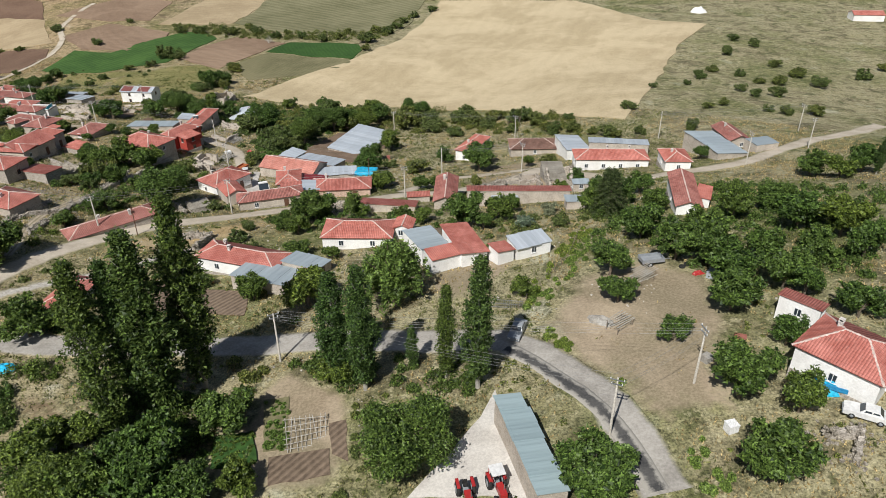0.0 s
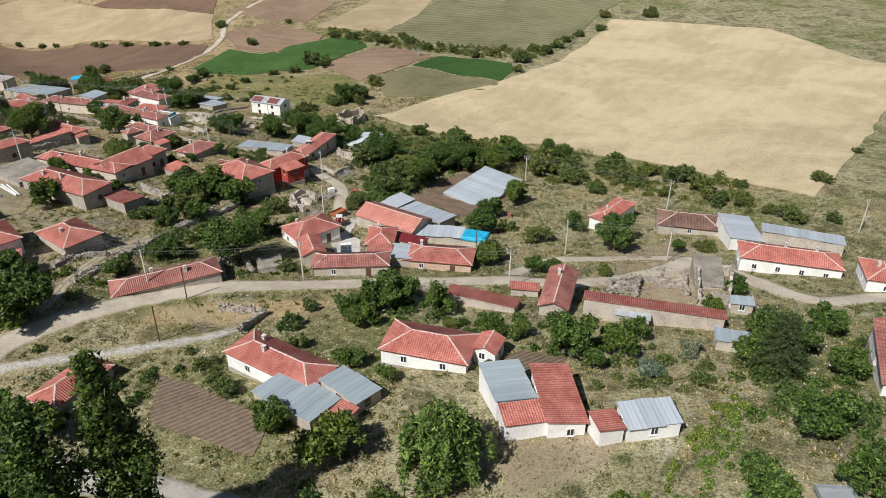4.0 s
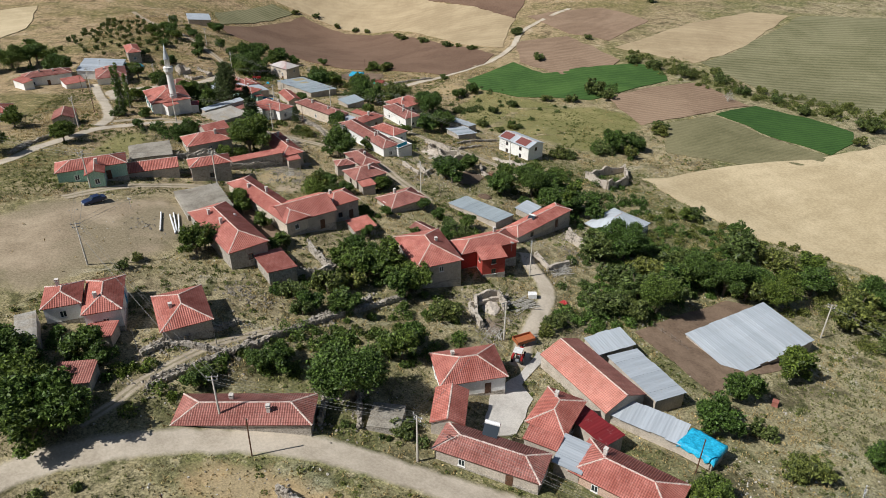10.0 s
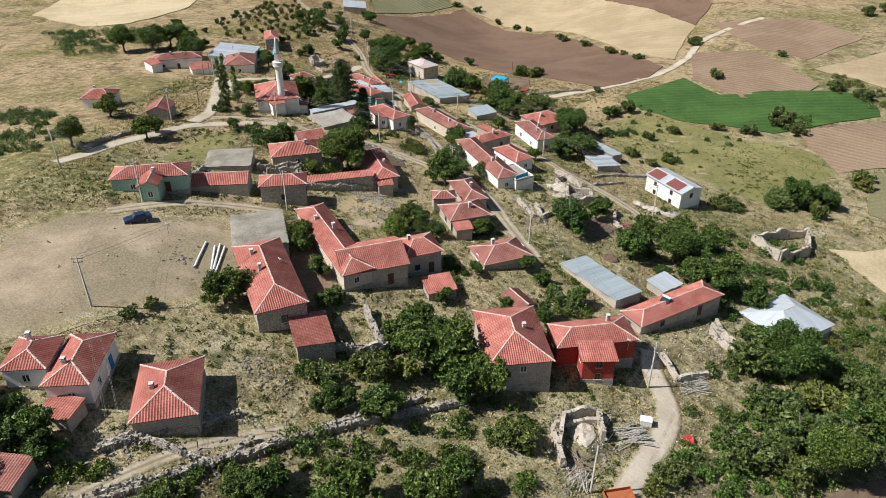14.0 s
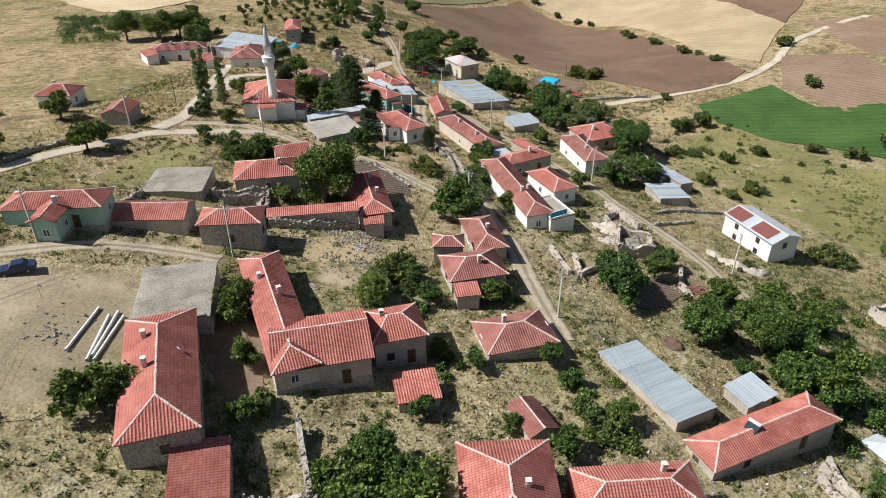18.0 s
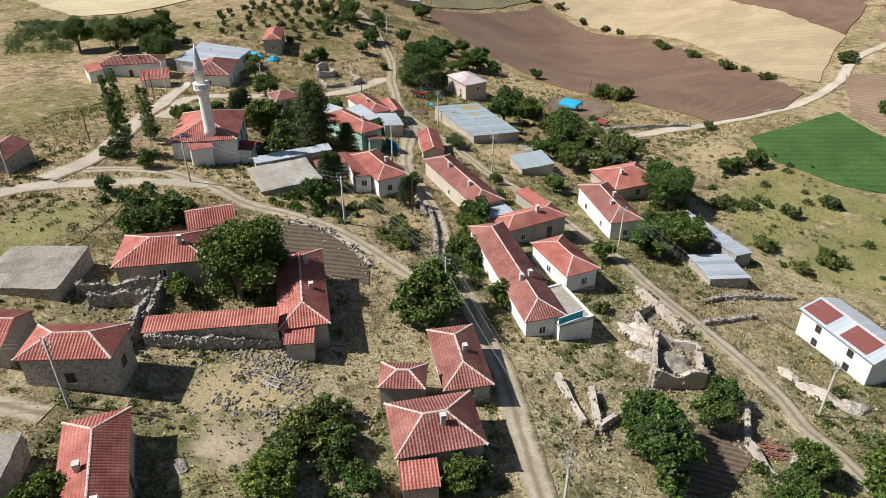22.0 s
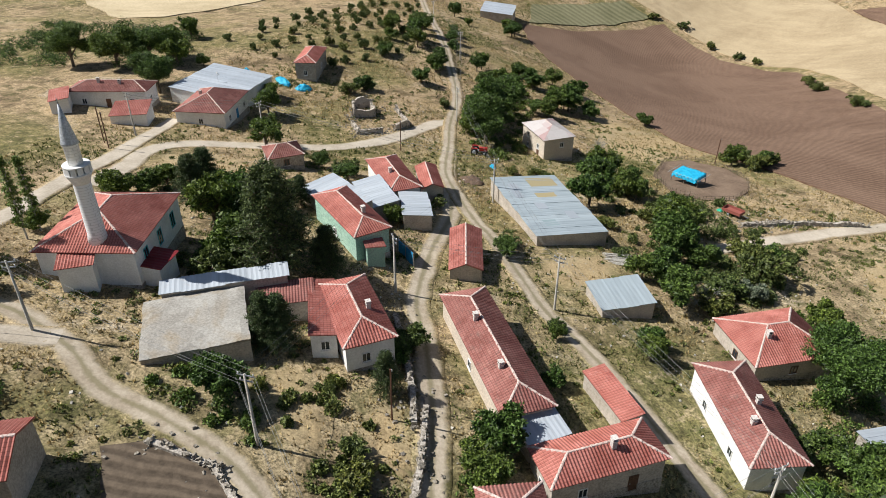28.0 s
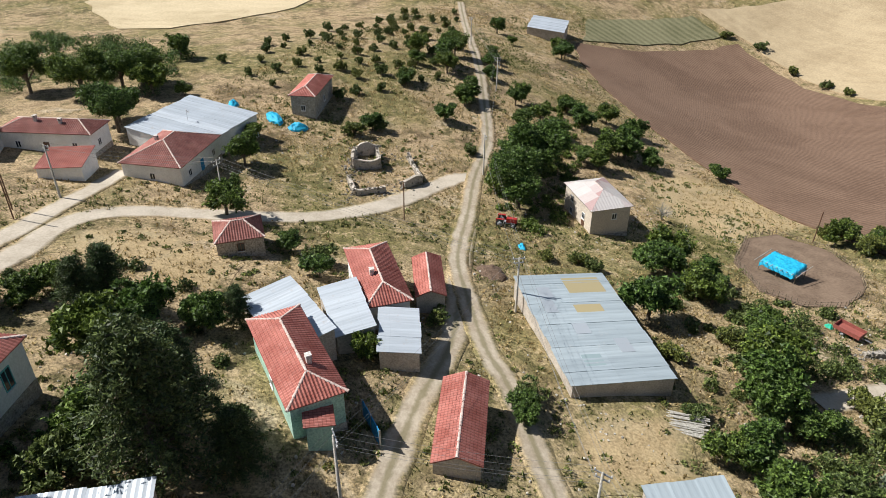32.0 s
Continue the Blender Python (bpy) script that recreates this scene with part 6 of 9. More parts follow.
    pts = blob_points(rnd, n, shape)
    top = 0.3 if low else 0.5
    limb(geos, Vector((0, 0, -0.4)), Vector((rnd.uniform(-0.05, 0.05), rnd.uniform(-0.05, 0.05), top)), 0.085 if not low else 0.05, 0.06 if not low else 0.035, 7)
    for o, s in lob:
        tip = Vector((o[0] * 1.1, o[1] * 1.1, cz + o[2] * flat + 0.2))
        mid = Vector((0, 0, top)).lerp(tip, 0.5) + Vector((0, 0, 0.08))
        limb(geos, Vector((0, 0, top - 0.06)), mid, 0.04, 0.025, 5)
        limb(geos, mid, tip, 0.025, 0.006, 5)
    mat = {"r": LEAF, "R": LEAF, "b": LEAF_B, "g": LEAF_G}[key]
    return mesh_from("trunk", *join(*geos), BARK), leaf_mesh("crown", pts, {"r": 0.066, "R": 0.034}.get(key, 0.078), mat, rnd, 1.1)


TREE_WORDS = {"r": ("tree", "broadleaf tree with a dense rounded green crown", "tree"), "b": ("shrub", "low spreading green shrub on dry grass", "shrub"),
              "k": ("pine_tree", "dark green pine tree with drooping boughs", "tree"), "w": ("willow_tree", "large pale green weeping willow", "tree"),
              "g": ("olive_shrub", "grey-green oleaster shrub on bare soil", "shrub"), "p": ("poplar_tree", "tall slender dark green poplar tree", "tree"),
              "d": ("bare_tree", "leafless grey tree with thin tangled branches", "tree"),
              "q": ("young_poplar_tree", "thin sparse light green poplar beside the road", "tree")}
MODELS = {}
for key, count in (("r", 6), ("b", 4), ("k", 2), ("w", 1), ("g", 2), ("p", 3), ("q", 2), ("d", 2), ("R", 3)):
    MODELS[key] = [tree_kind(key, 100 + 10 * i + ord(key)) for i in range(count)]
TREE_RND = random.Random(11)


def one_tree(key, x, y, size, stretch=1.0):
    models = MODELS["R" if key == "r" and size > 4.0 else key]
    trunk, crown = models[TREE_RND.randrange(len(models))]
    name, label, cat = TREE_WORDS[key]
    base = new(name, None)
    tagged(base, label, cat, group=name + " group")
    wide = size * (1.0 if key not in "pq" else TREE_RND.uniform(0.88, 1.1))
    base.matrix_world = pose(x, y, hz(x, y) - 0.05, 0, 0, TREE_RND.uniform(0, 360)) @ Matrix.Diagonal((wide, wide, size * stretch, 1))
    part("trunk", trunk, base)
    part("crown", crown, base)
    return base


def plant(key, places):
    for x, y, r in places:
        if not free(np.array([x]), np.array([y]), 0.2, roads=False, fields=False)[0] or any(inside(PATCHES[k], x, y) for k in ("bare_gully", "garden_bare")):
            continue
        one_tree(key, x, y, r, TREE_RND.uniform(0.85, 1.1))


plant("r", [(-85.7, 101.9, 3.4), (-86.6, 106.8, 3.0), (-82.7, 108.5, 2.6), (-79.4, 102.1, 3.3), (-80.2, 99.4, 3.8), (-78.4, 104.5, 2.4), (-90.8, 103.1, 3.6), (-84.9, 111.8, 2.2)])
plant("r", [(-316.3, 249.3, 2.8), (-327.0, 260.6, 2.8), (-285.8, 252.6, 1.8), (-317.5, 269.1, 1.8), (-342.2, 300.2, 2.7), (-291.2, 267.7, 2.6), (-281.9, 268.8, 2.5), (-291.6, 279.0, 2.1), (-271.6, 265.8, 2.4), (-260.8, 262.8, 2.4), (-263.1, 271.1, 2.4), (-268.8, 282.0, 1.9), (-281.7, 290.9, 2.2), (-261.2, 301.7, 2.2), (-358.6, 283.6, 2.6), (-260.5, 273.4, 2.9), (-263.8, 286.8, 2.8), (-275.8, 246.0, 2.4), (-270.3, 230.2, 2.2), (-292.9, 241.4, 2.0), (-346.2, 284.2, 1.7), (-282.9, 280.3, 1.7)])
plant("r", [(-115.2, 178.8, 1.8), (-110.1, 178.9, 1.7), (-114.3, 154.7, 2.3), (-103.3, 137.7, 2.9), (-91.9, 168.1, 1.5), (-99.7, 174.4, 1.4), (-95.9, 177.5, 1.6), (-89.6, 186.5, 1.5), (-86.6, 176.1, 1.3), (-82.4, 188.0, 1.8), (-92.4, 212.9, 2.0), (-107.6, 220.5, 2.0), (-96.0, 218.7, 1.6), (-139.3, 202.4, 2.4), (-136.4, 209.8, 1.7), (-149.8, 213.2, 2.2), (-130.4, 271.9, 1.4), (-160.1, 253.4, 1.5)])
plant("p", [(-38.7, 60.0, 25.9), (-33.9, 63.4, 28.5), (-30.6, 67.8, 26.5), (-36.7, 62.7, 21.4), (-17.6, 66.1, 18.9), (-9.9, 64.9, 17.8), (3.6, 63.1, 17.2), (-0.1, 65.8, 14.3), (-4.3, 68.3, 7.0), (-13.6, 67.6, 18.2), (83.6, 124.9, 8.7)])
plant("q", [(-189.6, 169.2, 12.7), (-190.5, 170.8, 13.2), (-194.5, 174.3, 12.2), (-196.8, 175.3, 11.2), (-189.5, 170.1, 10.9)])
plant("r", [
    (-4.1, 51.3, 5.2), (13.9, 46.5, 3.9), (-25.3, 59.9, 3.4), (-31.8, 54.5, 3.7), (-42.1, 49.3, 4.1), (-30.9, 48.9, 3.8),
    (-37.5, 49.0, 3.3), (31.2, 56.6, 3.5), (36.1, 53.7, 2.7), (30.4, 46.0, 3.5), (27.3, 67.6, 2.0), (39.2, 64.4, 2.5),
    (22.7, 77.2, 2.5), (23.6, 85.2, 3.6), (35.8, 72.7, 3.4), (43.7, 69.3, 3.4), (49.0, 67.9, 2.7), (37.3, 85.3, 3.7),
    (33.6, 88.3, 3.4), (44.2, 84.9, 3.0), (31.4, 98.5, 3.7), (39.8, 94.4, 3.2), (47.7, 103.7, 3.0), (54.0, 94.7, 3.8),
    (58.1, 90.1, 3.7), (50.8, 82.8, 3.0), (57.2, 82.5, 3.1), (76.9, 125.8, 3.1), (74.7, 131.8, 3.2), (82.9, 128.8, 3.2),
])
plant("r", [
    (-60.1, 80.9, 3.7), (-55.5, 82.4, 2.7), (-14.0, 67.0, 2.4), (62.3, 159.5, 2.0), (31.7, 118.1, 3.7), (39.4, 128.8, 2.9),
    (37.7, 113.4, 2.6), (9.4, 171.9, 3.5), (-15.7, 195.8, 2.5), (-21.4, 171.3, 2.7), (-14.7, 152.6, 2.4), (-27.7, 121.3, 3.2),
    (-17.8, 122.4, 2.7), (-31.3, 119.3, 2.2), (3.7, 111.2, 3.4), (9.3, 113.6, 2.8), (3.7, 103.0, 2.4), (12.2, 118.9, 1.9),
    (24.1, 133.3, 1.7), (29.5, 144.9, 1.9), (30.7, 123.8, 3.2), (26.7, 113.5, 2.7), (21.5, 167.7, 1.6), (8.5, 165.3, 3.7),
    (-5.7, 147.1, 2.1), (-2.5, 148.2, 1.7), (-25.5, 104.1, 2.2), (-19.2, 101.6, 1.7), (-27.8, 115.6, 2.2), (-25.5, 122.5, 2.9),
])
plant("r", [
    (-29.8, 89.6, 2.3), (-8.1, 116.4, 2.2), (-4.1, 116.6, 2.0), (-6.6, 105.2, 1.2), (6.6, 108.8, 2.0), (-64.6, 136.5, 3.5),
    (-60.9, 145.0, 3.2), (-69.8, 128.8, 2.4), (-73.4, 118.8, 2.0), (-80.8, 157.5, 3.9), (-73.3, 157.6, 3.3), (-114.1, 156.6, 2.9),
    (-107.5, 144.9, 2.9), (-103.9, 164.3, 2.4), (-130.7, 195.5, 3.9), (-141.7, 176.6, 5.7), (-85.6, 216.9, 4.4), (-101.5, 205.6, 3.6),
    (-105.1, 216.1, 2.2), (-89.6, 209.5, 3.3), (-75.4, 218.0, 3.8), (-69.4, 219.0, 3.0), (-55.8, 207.5, 5.2), (-39.7, 211.0, 4.5),
    (-26.6, 218.8, 4.9), (-24.7, 237.0, 3.9), (-43.5, 243.5, 3.3), (-57.1, 244.6, 2.1), (-20.2, 180.1, 3.1), (-16.8, 193.3, 3.4),
])
plant("r", [
    (-85.5, 106.2, 4.3), (-87.5, 111.4, 2.9), (-76.5, 103.4, 4.0), (-81.9, 101.7, 3.4), (-169.6, 145.4, 2.9), (-191.6, 143.0, 3.2),
    (-104.1, 139.9, 2.8), (-85.4, 156.3, 2.9), (-144.5, 179.9, 3.8), (-102.5, 159.5, 2.2), (-116.0, 156.3, 2.0), (-106.9, 156.5, 1.8),
    (-97.6, 150.7, 1.7), (-107.2, 187.1, 1.8), (-133.4, 197.5, 4.0), (-93.7, 186.6, 1.7), (-81.6, 179.6, 2.0), (-104.8, 207.2, 2.9),
    (-91.9, 226.5, 3.1), (-83.5, 219.3, 3.6), (-75.3, 215.6, 3.7), (-90.2, 211.9, 2.3), (-158.3, 261.3, 4.7), (-139.2, 246.0, 3.4),
    (-194.0, 262.7, 4.0), (-207.1, 254.6, 3.8), (-144.7, 207.9, 2.5), (-132.7, 207.2, 1.9), (-254.4, 257.6, 6.1), (-268.0, 282.8, 4.0),
])
plant("r", [
    (-189.9, 196.8, 3.6), (-199.1, 194.6, 3.4), (-234.1, 204.4, 3.4), (-164.2, 193.5, 2.4), (-162.0, 173.4, 2.9), (-288.9, 168.1, 4.9),
    (-287.3, 177.6, 5.3), (-173.2, 148.2, 2.1), (-169.6, 131.1, 3.5), (-197.9, 144.0, 1.7), (-197.2, 175.2, 1.6), (-62.8, 208.5, 2.2),
    (-96.2, 220.8, 2.3), (-106.4, 209.0, 3.0), (-155.8, 258.2, 4.6), (-141.0, 249.9, 3.1), (-140.6, 230.6, 2.1), (-112.7, 154.0, 1.9),
    (-143.0, 209.6, 1.5), (-152.3, 213.4, 2.1), (-167.9, 241.3, 1.6), (-191.1, 232.3, 1.6), (-168.1, 210.5, 1.5), (-212.1, 188.8, 2.2),
    (-201.2, 198.1, 2.6), (-203.9, 203.2, 2.3), (-252.1, 252.5, 4.3), (-267.6, 278.9, 3.3), (-217.9, 263.7, 3.3), (-210.6, 266.4, 2.7),
])
plant("r", [
    (-190.4, 259.2, 3.7), (-158.5, 168.1, 2.1), (-164.9, 285.8, 2.4), (-164.7, 294.0, 2.3), (-141.1, 247.1, 2.5), (-183.1, 172.6, 1.9),
    (-173.5, 165.6, 1.6), (-148.6, 248.5, 2.1), (-248.0, 249.2, 3.7), (-258.1, 257.2, 3.1), (-267.9, 258.9, 2.7), (-282.2, 279.1, 3.4),
    (-289.8, 278.6, 2.3), (-271.6, 284.7, 3.0), (-285.2, 252.4, 2.4), (-309.7, 254.2, 3.7), (-312.9, 267.1, 2.4), (-307.2, 246.8, 2.1),
    (-340.1, 298.2, 2.8), (-218.2, 261.6, 3.2), (-211.9, 264.6, 2.9), (-228.5, 302.7, 2.6), (-225.4, 308.7, 2.2), (-260.3, 301.4, 1.4),
    (-201.7, 267.7, 2.9), (-181.9, 251.9, 2.9), (-184.1, 272.0, 2.4), (-184.5, 261.1, 2.5), (-165.5, 239.5, 1.9), (-189.1, 231.8, 1.4),
])
plant("r", [
    (-252.7, 206.8, 3.1), (-262.0, 208.3, 2.4), (-266.8, 186.6, 4.8), (-292.1, 188.2, 4.5), (-309.3, 193.9, 3.2), (-207.8, 183.0, 2.3),
    (-210.2, 186.1, 2.0), (-223.6, 212.3, 1.7), (-216.2, 215.4, 2.2), (-199.5, 218.3, 1.6), (-197.8, 196.7, 2.2), (-170.6, 229.9, 1.1),
    (-284.7, 195.9, 1.7), (-318.1, 258.9, 3.5), (-303.1, 253.2, 2.7), (-302.8, 263.8, 2.1), (-280.7, 292.7, 2.6), (-274.1, 269.7, 2.6),
    (-263.2, 261.2, 2.4), (-277.3, 263.1, 2.4), (10.7, 82.1, 2.0), (38.2, 81.0, 3.4), (43.8, 76.2, 3.3), (45.2, 73.5, 2.5),
    (55.3, 106.3, 2.9), (58.1, 105.4, 2.9), (52.6, 86.4, 2.5), (51.3, 112.5, 2.5), (-20.4, 85.7, 3.9), (-25.3, 125.6, 3.4),
])
plant("r", [
    (-58.7, 132.6, 6.0), (-75.2, 146.6, 3.0), (-71.7, 115.1, 2.0), (-43.5, 203.8, 3.6), (-35.5, 212.7, 4.4), (-31.2, 219.2, 4.2),
    (-22.8, 230.5, 3.9), (-10.3, 232.5, 4.8), (-20.3, 167.6, 3.5), (-0.4, 178.0, 2.6), (-15.2, 149.0, 2.5), (-61.9, 147.9, 2.9),
    (-79.8, 161.2, 4.0), (-73.2, 161.4, 3.3), (-85.5, 160.9, 2.8), (-76.4, 99.5, 3.7), (-86.8, 220.6, 3.8), (-78.8, 142.7, 2.1),
    (-88.0, 160.5, 2.4), (-68.8, 214.5, 3.5), (-41.5, 193.8, 4.4), (-42.5, 207.3, 3.5), (-71.3, 131.3, 1.7), (-71.5, 127.1, 1.9),
    (-140.7, 239.6, 3.3), (-95.2, 277.0, 4.0), (-91.2, 283.3, 3.4), (-105.5, 153.3, 1.8), (-101.2, 157.0, 2.2), (-93.8, 215.2, 2.0),
])
plant("r", [
    (-86.5, 229.9, 2.8), (-79.0, 213.2, 3.4), (-82.6, 209.8, 1.6), (-144.6, 250.2, 3.2), (-176.4, 250.7, 3.4), (-241.9, 249.8, 5.5),
    (-143.0, 170.5, 2.0), (-154.4, 216.2, 2.5), (-142.8, 241.8, 2.4), (-158.7, 170.2, 2.4), (-186.8, 257.2, 3.1), (-204.5, 198.1, 3.1),
    (-210.0, 182.0, 2.0), (-262.3, 255.6, 3.0), (-221.7, 265.5, 3.3), (-216.2, 269.2, 2.6), (-198.9, 265.1, 2.5), (-182.5, 249.4, 2.3),
    (-167.4, 267.3, 2.7), (-162.5, 225.5, 1.4), (-287.6, 287.8, 2.6), (-349.7, 300.8, 2.6), (-288.9, 265.5, 2.1), (-321.2, 270.3, 2.2),
    (-288.7, 254.7, 2.9), (-295.0, 241.7, 2.0), (-289.3, 184.4, 4.9), (-285.0, 190.1, 3.5), (-271.9, 186.1, 4.0), (-45.7, 55.8, 3.3),
])
plant("r", [
    (-42.7, 58.6, 2.9), (-35.7, 53.0, 3.0), (-26.6, 49.3, 2.8), (-21.7, 50.2, 2.2),
])
plant("b", [
    (-58.6, 203.8, 4.6), (-47.9, 204.3, 4.6), (-41.9, 241.7, 3.5), (-25.2, 240.2, 3.4), (-13.2, 222.0, 5.2), (6.8, 236.9, 3.7),
    (18.1, 225.4, 2.8), (27.1, 222.0, 3.1), (59.4, 218.1, 2.8), (-41.9, 199.6, 4.0), (-52.7, 197.4, 3.5), (43.1, 195.1, 2.0),
    (49.0, 189.3, 2.0), (56.1, 190.5, 2.0), (70.8, 190.1, 2.5), (13.5, 216.0, 3.0), (30.9, 203.6, 2.9), (-4.2, 216.0, 3.7),
    (-31.5, 214.9, 4.3), (-7.2, 167.7, 3.2), (6.7, 149.0, 1.9), (39.3, 214.6, 2.0), (2.8, 208.1, 2.9), (20.4, 207.2, 2.3),
    (131.4, 323.0, 2.8), (137.0, 312.8, 2.8), (119.3, 299.4, 3.1), (132.6, 279.8, 3.0), (96.0, 260.4, 2.7), (87.2, 248.9, 1.7),
])
plant("b", [
    (104.0, 271.3, 2.4), (88.7, 216.7, 1.9), (83.0, 213.3, 1.9), (112.2, 263.8, 2.3), (105.6, 231.7, 2.5), (113.8, 233.8, 3.0),
    (122.4, 253.4, 2.8), (134.8, 266.4, 3.4), (136.9, 251.0, 3.3), (100.1, 209.5, 1.9), (104.2, 205.1, 2.3), (113.9, 207.1, 3.1),
    (161.0, 266.2, 3.5), (176.0, 279.3, 2.7), (74.6, 247.2, 1.5), (102.5, 238.5, 2.1), (115.6, 253.6, 2.3), (20.0, 107.5, 1.5),
    (26.9, 169.9, 2.3), (-39.2, 95.3, 1.8), (-34.5, 107.0, 1.7), (-14.6, 117.8, 1.2), (-12.2, 95.9, 1.1), (-38.6, 112.6, 2.0),
    (-38.6, 119.1, 1.7), (-28.6, 90.8, 0.9), (-81.4, 148.4, 3.2), (-83.6, 142.9, 2.5), (-118.4, 179.4, 2.5), (-84.8, 184.9, 2.0),
])
plant("b", [
    (-51.3, 173.1, 2.0), (-45.9, 194.1, 4.7), (-48.8, 185.5, 3.6), (-104.7, 125.3, 1.2), (-105.9, 128.5, 1.2), (-14.9, 173.4, 2.2),
    (-64.6, 159.6, 2.7), (-64.5, 150.7, 1.9), (-78.6, 140.7, 2.1), (-115.6, 174.2, 2.4), (-81.0, 185.3, 2.0), (-79.6, 152.3, 2.8),
    (-129.2, 264.3, 1.8), (-128.5, 273.4, 1.6), (-165.5, 290.4, 2.2), (-163.6, 295.2, 2.0), (-145.1, 280.9, 2.2), (-149.9, 275.9, 1.5),
    (-130.9, 311.4, 2.7), (-138.7, 306.3, 2.3), (-102.3, 256.5, 2.9), (-99.9, 258.7, 2.4), (-173.8, 254.9, 2.8), (-163.0, 170.3, 2.0),
    (-78.5, 207.5, 1.6), (-125.3, 147.2, 1.1), (-156.0, 203.4, 1.4), (-150.4, 202.1, 1.5), (-185.4, 193.5, 2.5), (-180.0, 267.7, 3.4),
])
plant("b", [
    (-232.1, 304.2, 2.0), (-229.5, 313.4, 1.9), (-153.6, 272.2, 1.8), (-137.6, 264.6, 2.1), (-189.2, 168.2, 2.2), (-176.8, 259.4, 2.4),
    (-198.6, 253.1, 1.7), (-206.9, 227.5, 1.2), (-210.4, 252.2, 1.5), (-222.5, 252.2, 1.5), (-223.7, 247.7, 1.3), (-220.3, 253.2, 1.5),
    (-201.3, 262.9, 2.0), (-188.3, 270.6, 2.1), (-189.2, 250.0, 1.4), (-263.2, 247.1, 1.7), (-267.4, 226.5, 2.3), (-270.5, 231.8, 1.7),
    (-379.1, 397.4, 2.6), (-360.5, 398.5, 2.6), (-345.5, 401.9, 2.5), (-334.8, 401.7, 2.1), (-285.8, 384.1, 2.8), (-260.5, 374.9, 2.1),
    (-240.3, 367.2, 2.0), (-228.5, 363.7, 1.9), (-213.6, 357.8, 1.6), (-209.4, 387.6, 3.6), (-389.0, 388.9, 2.6), (-170.9, 349.0, 3.1),
])
plant("b", [
    (-187.3, 303.9, 1.9), (-183.1, 482.0, 4.0), (-181.9, 497.1, 4.1), (-223.7, 305.8, 2.9), (-137.1, 371.1, 3.4), (-126.7, 371.5, 3.4),
    (-111.4, 369.6, 3.3), (-98.0, 372.3, 3.3), (-86.8, 367.4, 3.2), (-73.5, 363.4, 3.2), (-61.9, 358.5, 3.1), (-53.0, 363.7, 3.1),
    (-39.3, 355.8, 4.5), (-30.2, 375.8, 3.2), (-17.0, 412.1, 2.9), (-6.5, 424.5, 3.0), (-5.9, 449.1, 3.2), (17.9, 454.8, 4.5),
    (-38.1, 337.6, 2.4), (-81.4, 372.4, 2.7), (-92.8, 307.1, 2.7), (-129.2, 326.0, 4.5), (-122.7, 323.6, 3.0), (-103.7, 380.5, 3.4),
    (-50.8, 378.1, 2.7), (-35.6, 378.6, 3.2), (-25.7, 388.1, 3.3), (-22.2, 400.8, 2.8), (-116.0, 374.1, 2.8), (-295.8, 389.3, 2.9),
])
plant("b", [
    (-235.3, 364.2, 2.6), (-215.0, 356.2, 2.1), (-209.1, 385.7, 3.2), (-170.4, 390.9, 1.9), (-263.5, 375.6, 2.7), (-96.4, 271.7, 2.8),
    (-89.5, 276.3, 2.9), (-44.9, 213.3, 4.9), (-39.7, 234.8, 5.0), (-32.2, 235.7, 4.2), (-13.9, 235.9, 3.8), (-5.0, 228.6, 3.3),
    (4.2, 226.0, 3.7), (9.6, 220.9, 3.6), (15.9, 223.4, 3.3), (24.3, 218.3, 3.9), (29.7, 211.4, 3.1), (33.3, 201.1, 3.0),
    (38.0, 200.3, 2.6), (47.1, 191.3, 2.9), (-74.3, 120.5, 2.2), (-56.5, 247.6, 2.5), (-29.4, 126.9, 2.2), (-49.2, 132.7, 1.7),
    (-44.1, 188.5, 3.1), (-98.6, 152.4, 2.0), (-103.8, 162.2, 2.3), (-117.1, 177.2, 2.9), (-108.0, 189.0, 1.9), (-94.8, 188.7, 1.8),
])
plant("b", [
    (-50.8, 169.8, 1.6), (-91.3, 303.5, 3.1), (-74.5, 200.9, 1.7), (-113.5, 177.4, 1.5), (-148.9, 245.5, 2.3), (-129.3, 270.6, 1.7),
    (-144.8, 292.4, 2.0), (-192.6, 233.1, 1.7), (-184.0, 269.2, 2.9), (-153.1, 202.7, 1.9), (-170.4, 212.3, 2.0), (-172.3, 231.0, 1.2),
    (-152.5, 270.3, 1.8), (-128.2, 220.4, 1.3), (-220.0, 215.5, 2.1), (-201.4, 219.1, 1.3), (-205.8, 226.7, 1.1), (-231.4, 307.0, 2.6),
    (-226.5, 310.6, 2.6), (-171.7, 190.8, 0.9), (-21.5, 62.2, 1.8), (-17.7, 59.9, 1.6), (-11.0, 58.8, 1.8), (-15.6, 63.5, 1.6),
])
plant("k", [
    (29.0, 111.8, 3.5), (-185.3, 200.8, 5.1), (-172.1, 198.0, 2.1), (-209.6, 194.1, 2.6), (-207.1, 192.1, 2.6), (-197.7, 199.4, 1.9),
    (-205.6, 206.4, 1.8), (-171.7, 199.4, 2.3), (-190.4, 202.0, 3.5), (-185.1, 206.6, 2.6), (-163.5, 208.1, 1.6),
])
plant("w", [
    (-7.5, 84.8, 4.9), (-112.4, 171.9, 2.5), (-96.0, 171.7, 1.4),
])
plant("g", [
    (19.0, 115.4, 1.9), (13.8, 108.4, 2.1), (-175.7, 263.3, 2.2),
])
plant("d", [
    (-175.6, 253.6, 3.0), (-239.0, 275.3, 2.9), (-87.5, 352.4, 3.1),
])

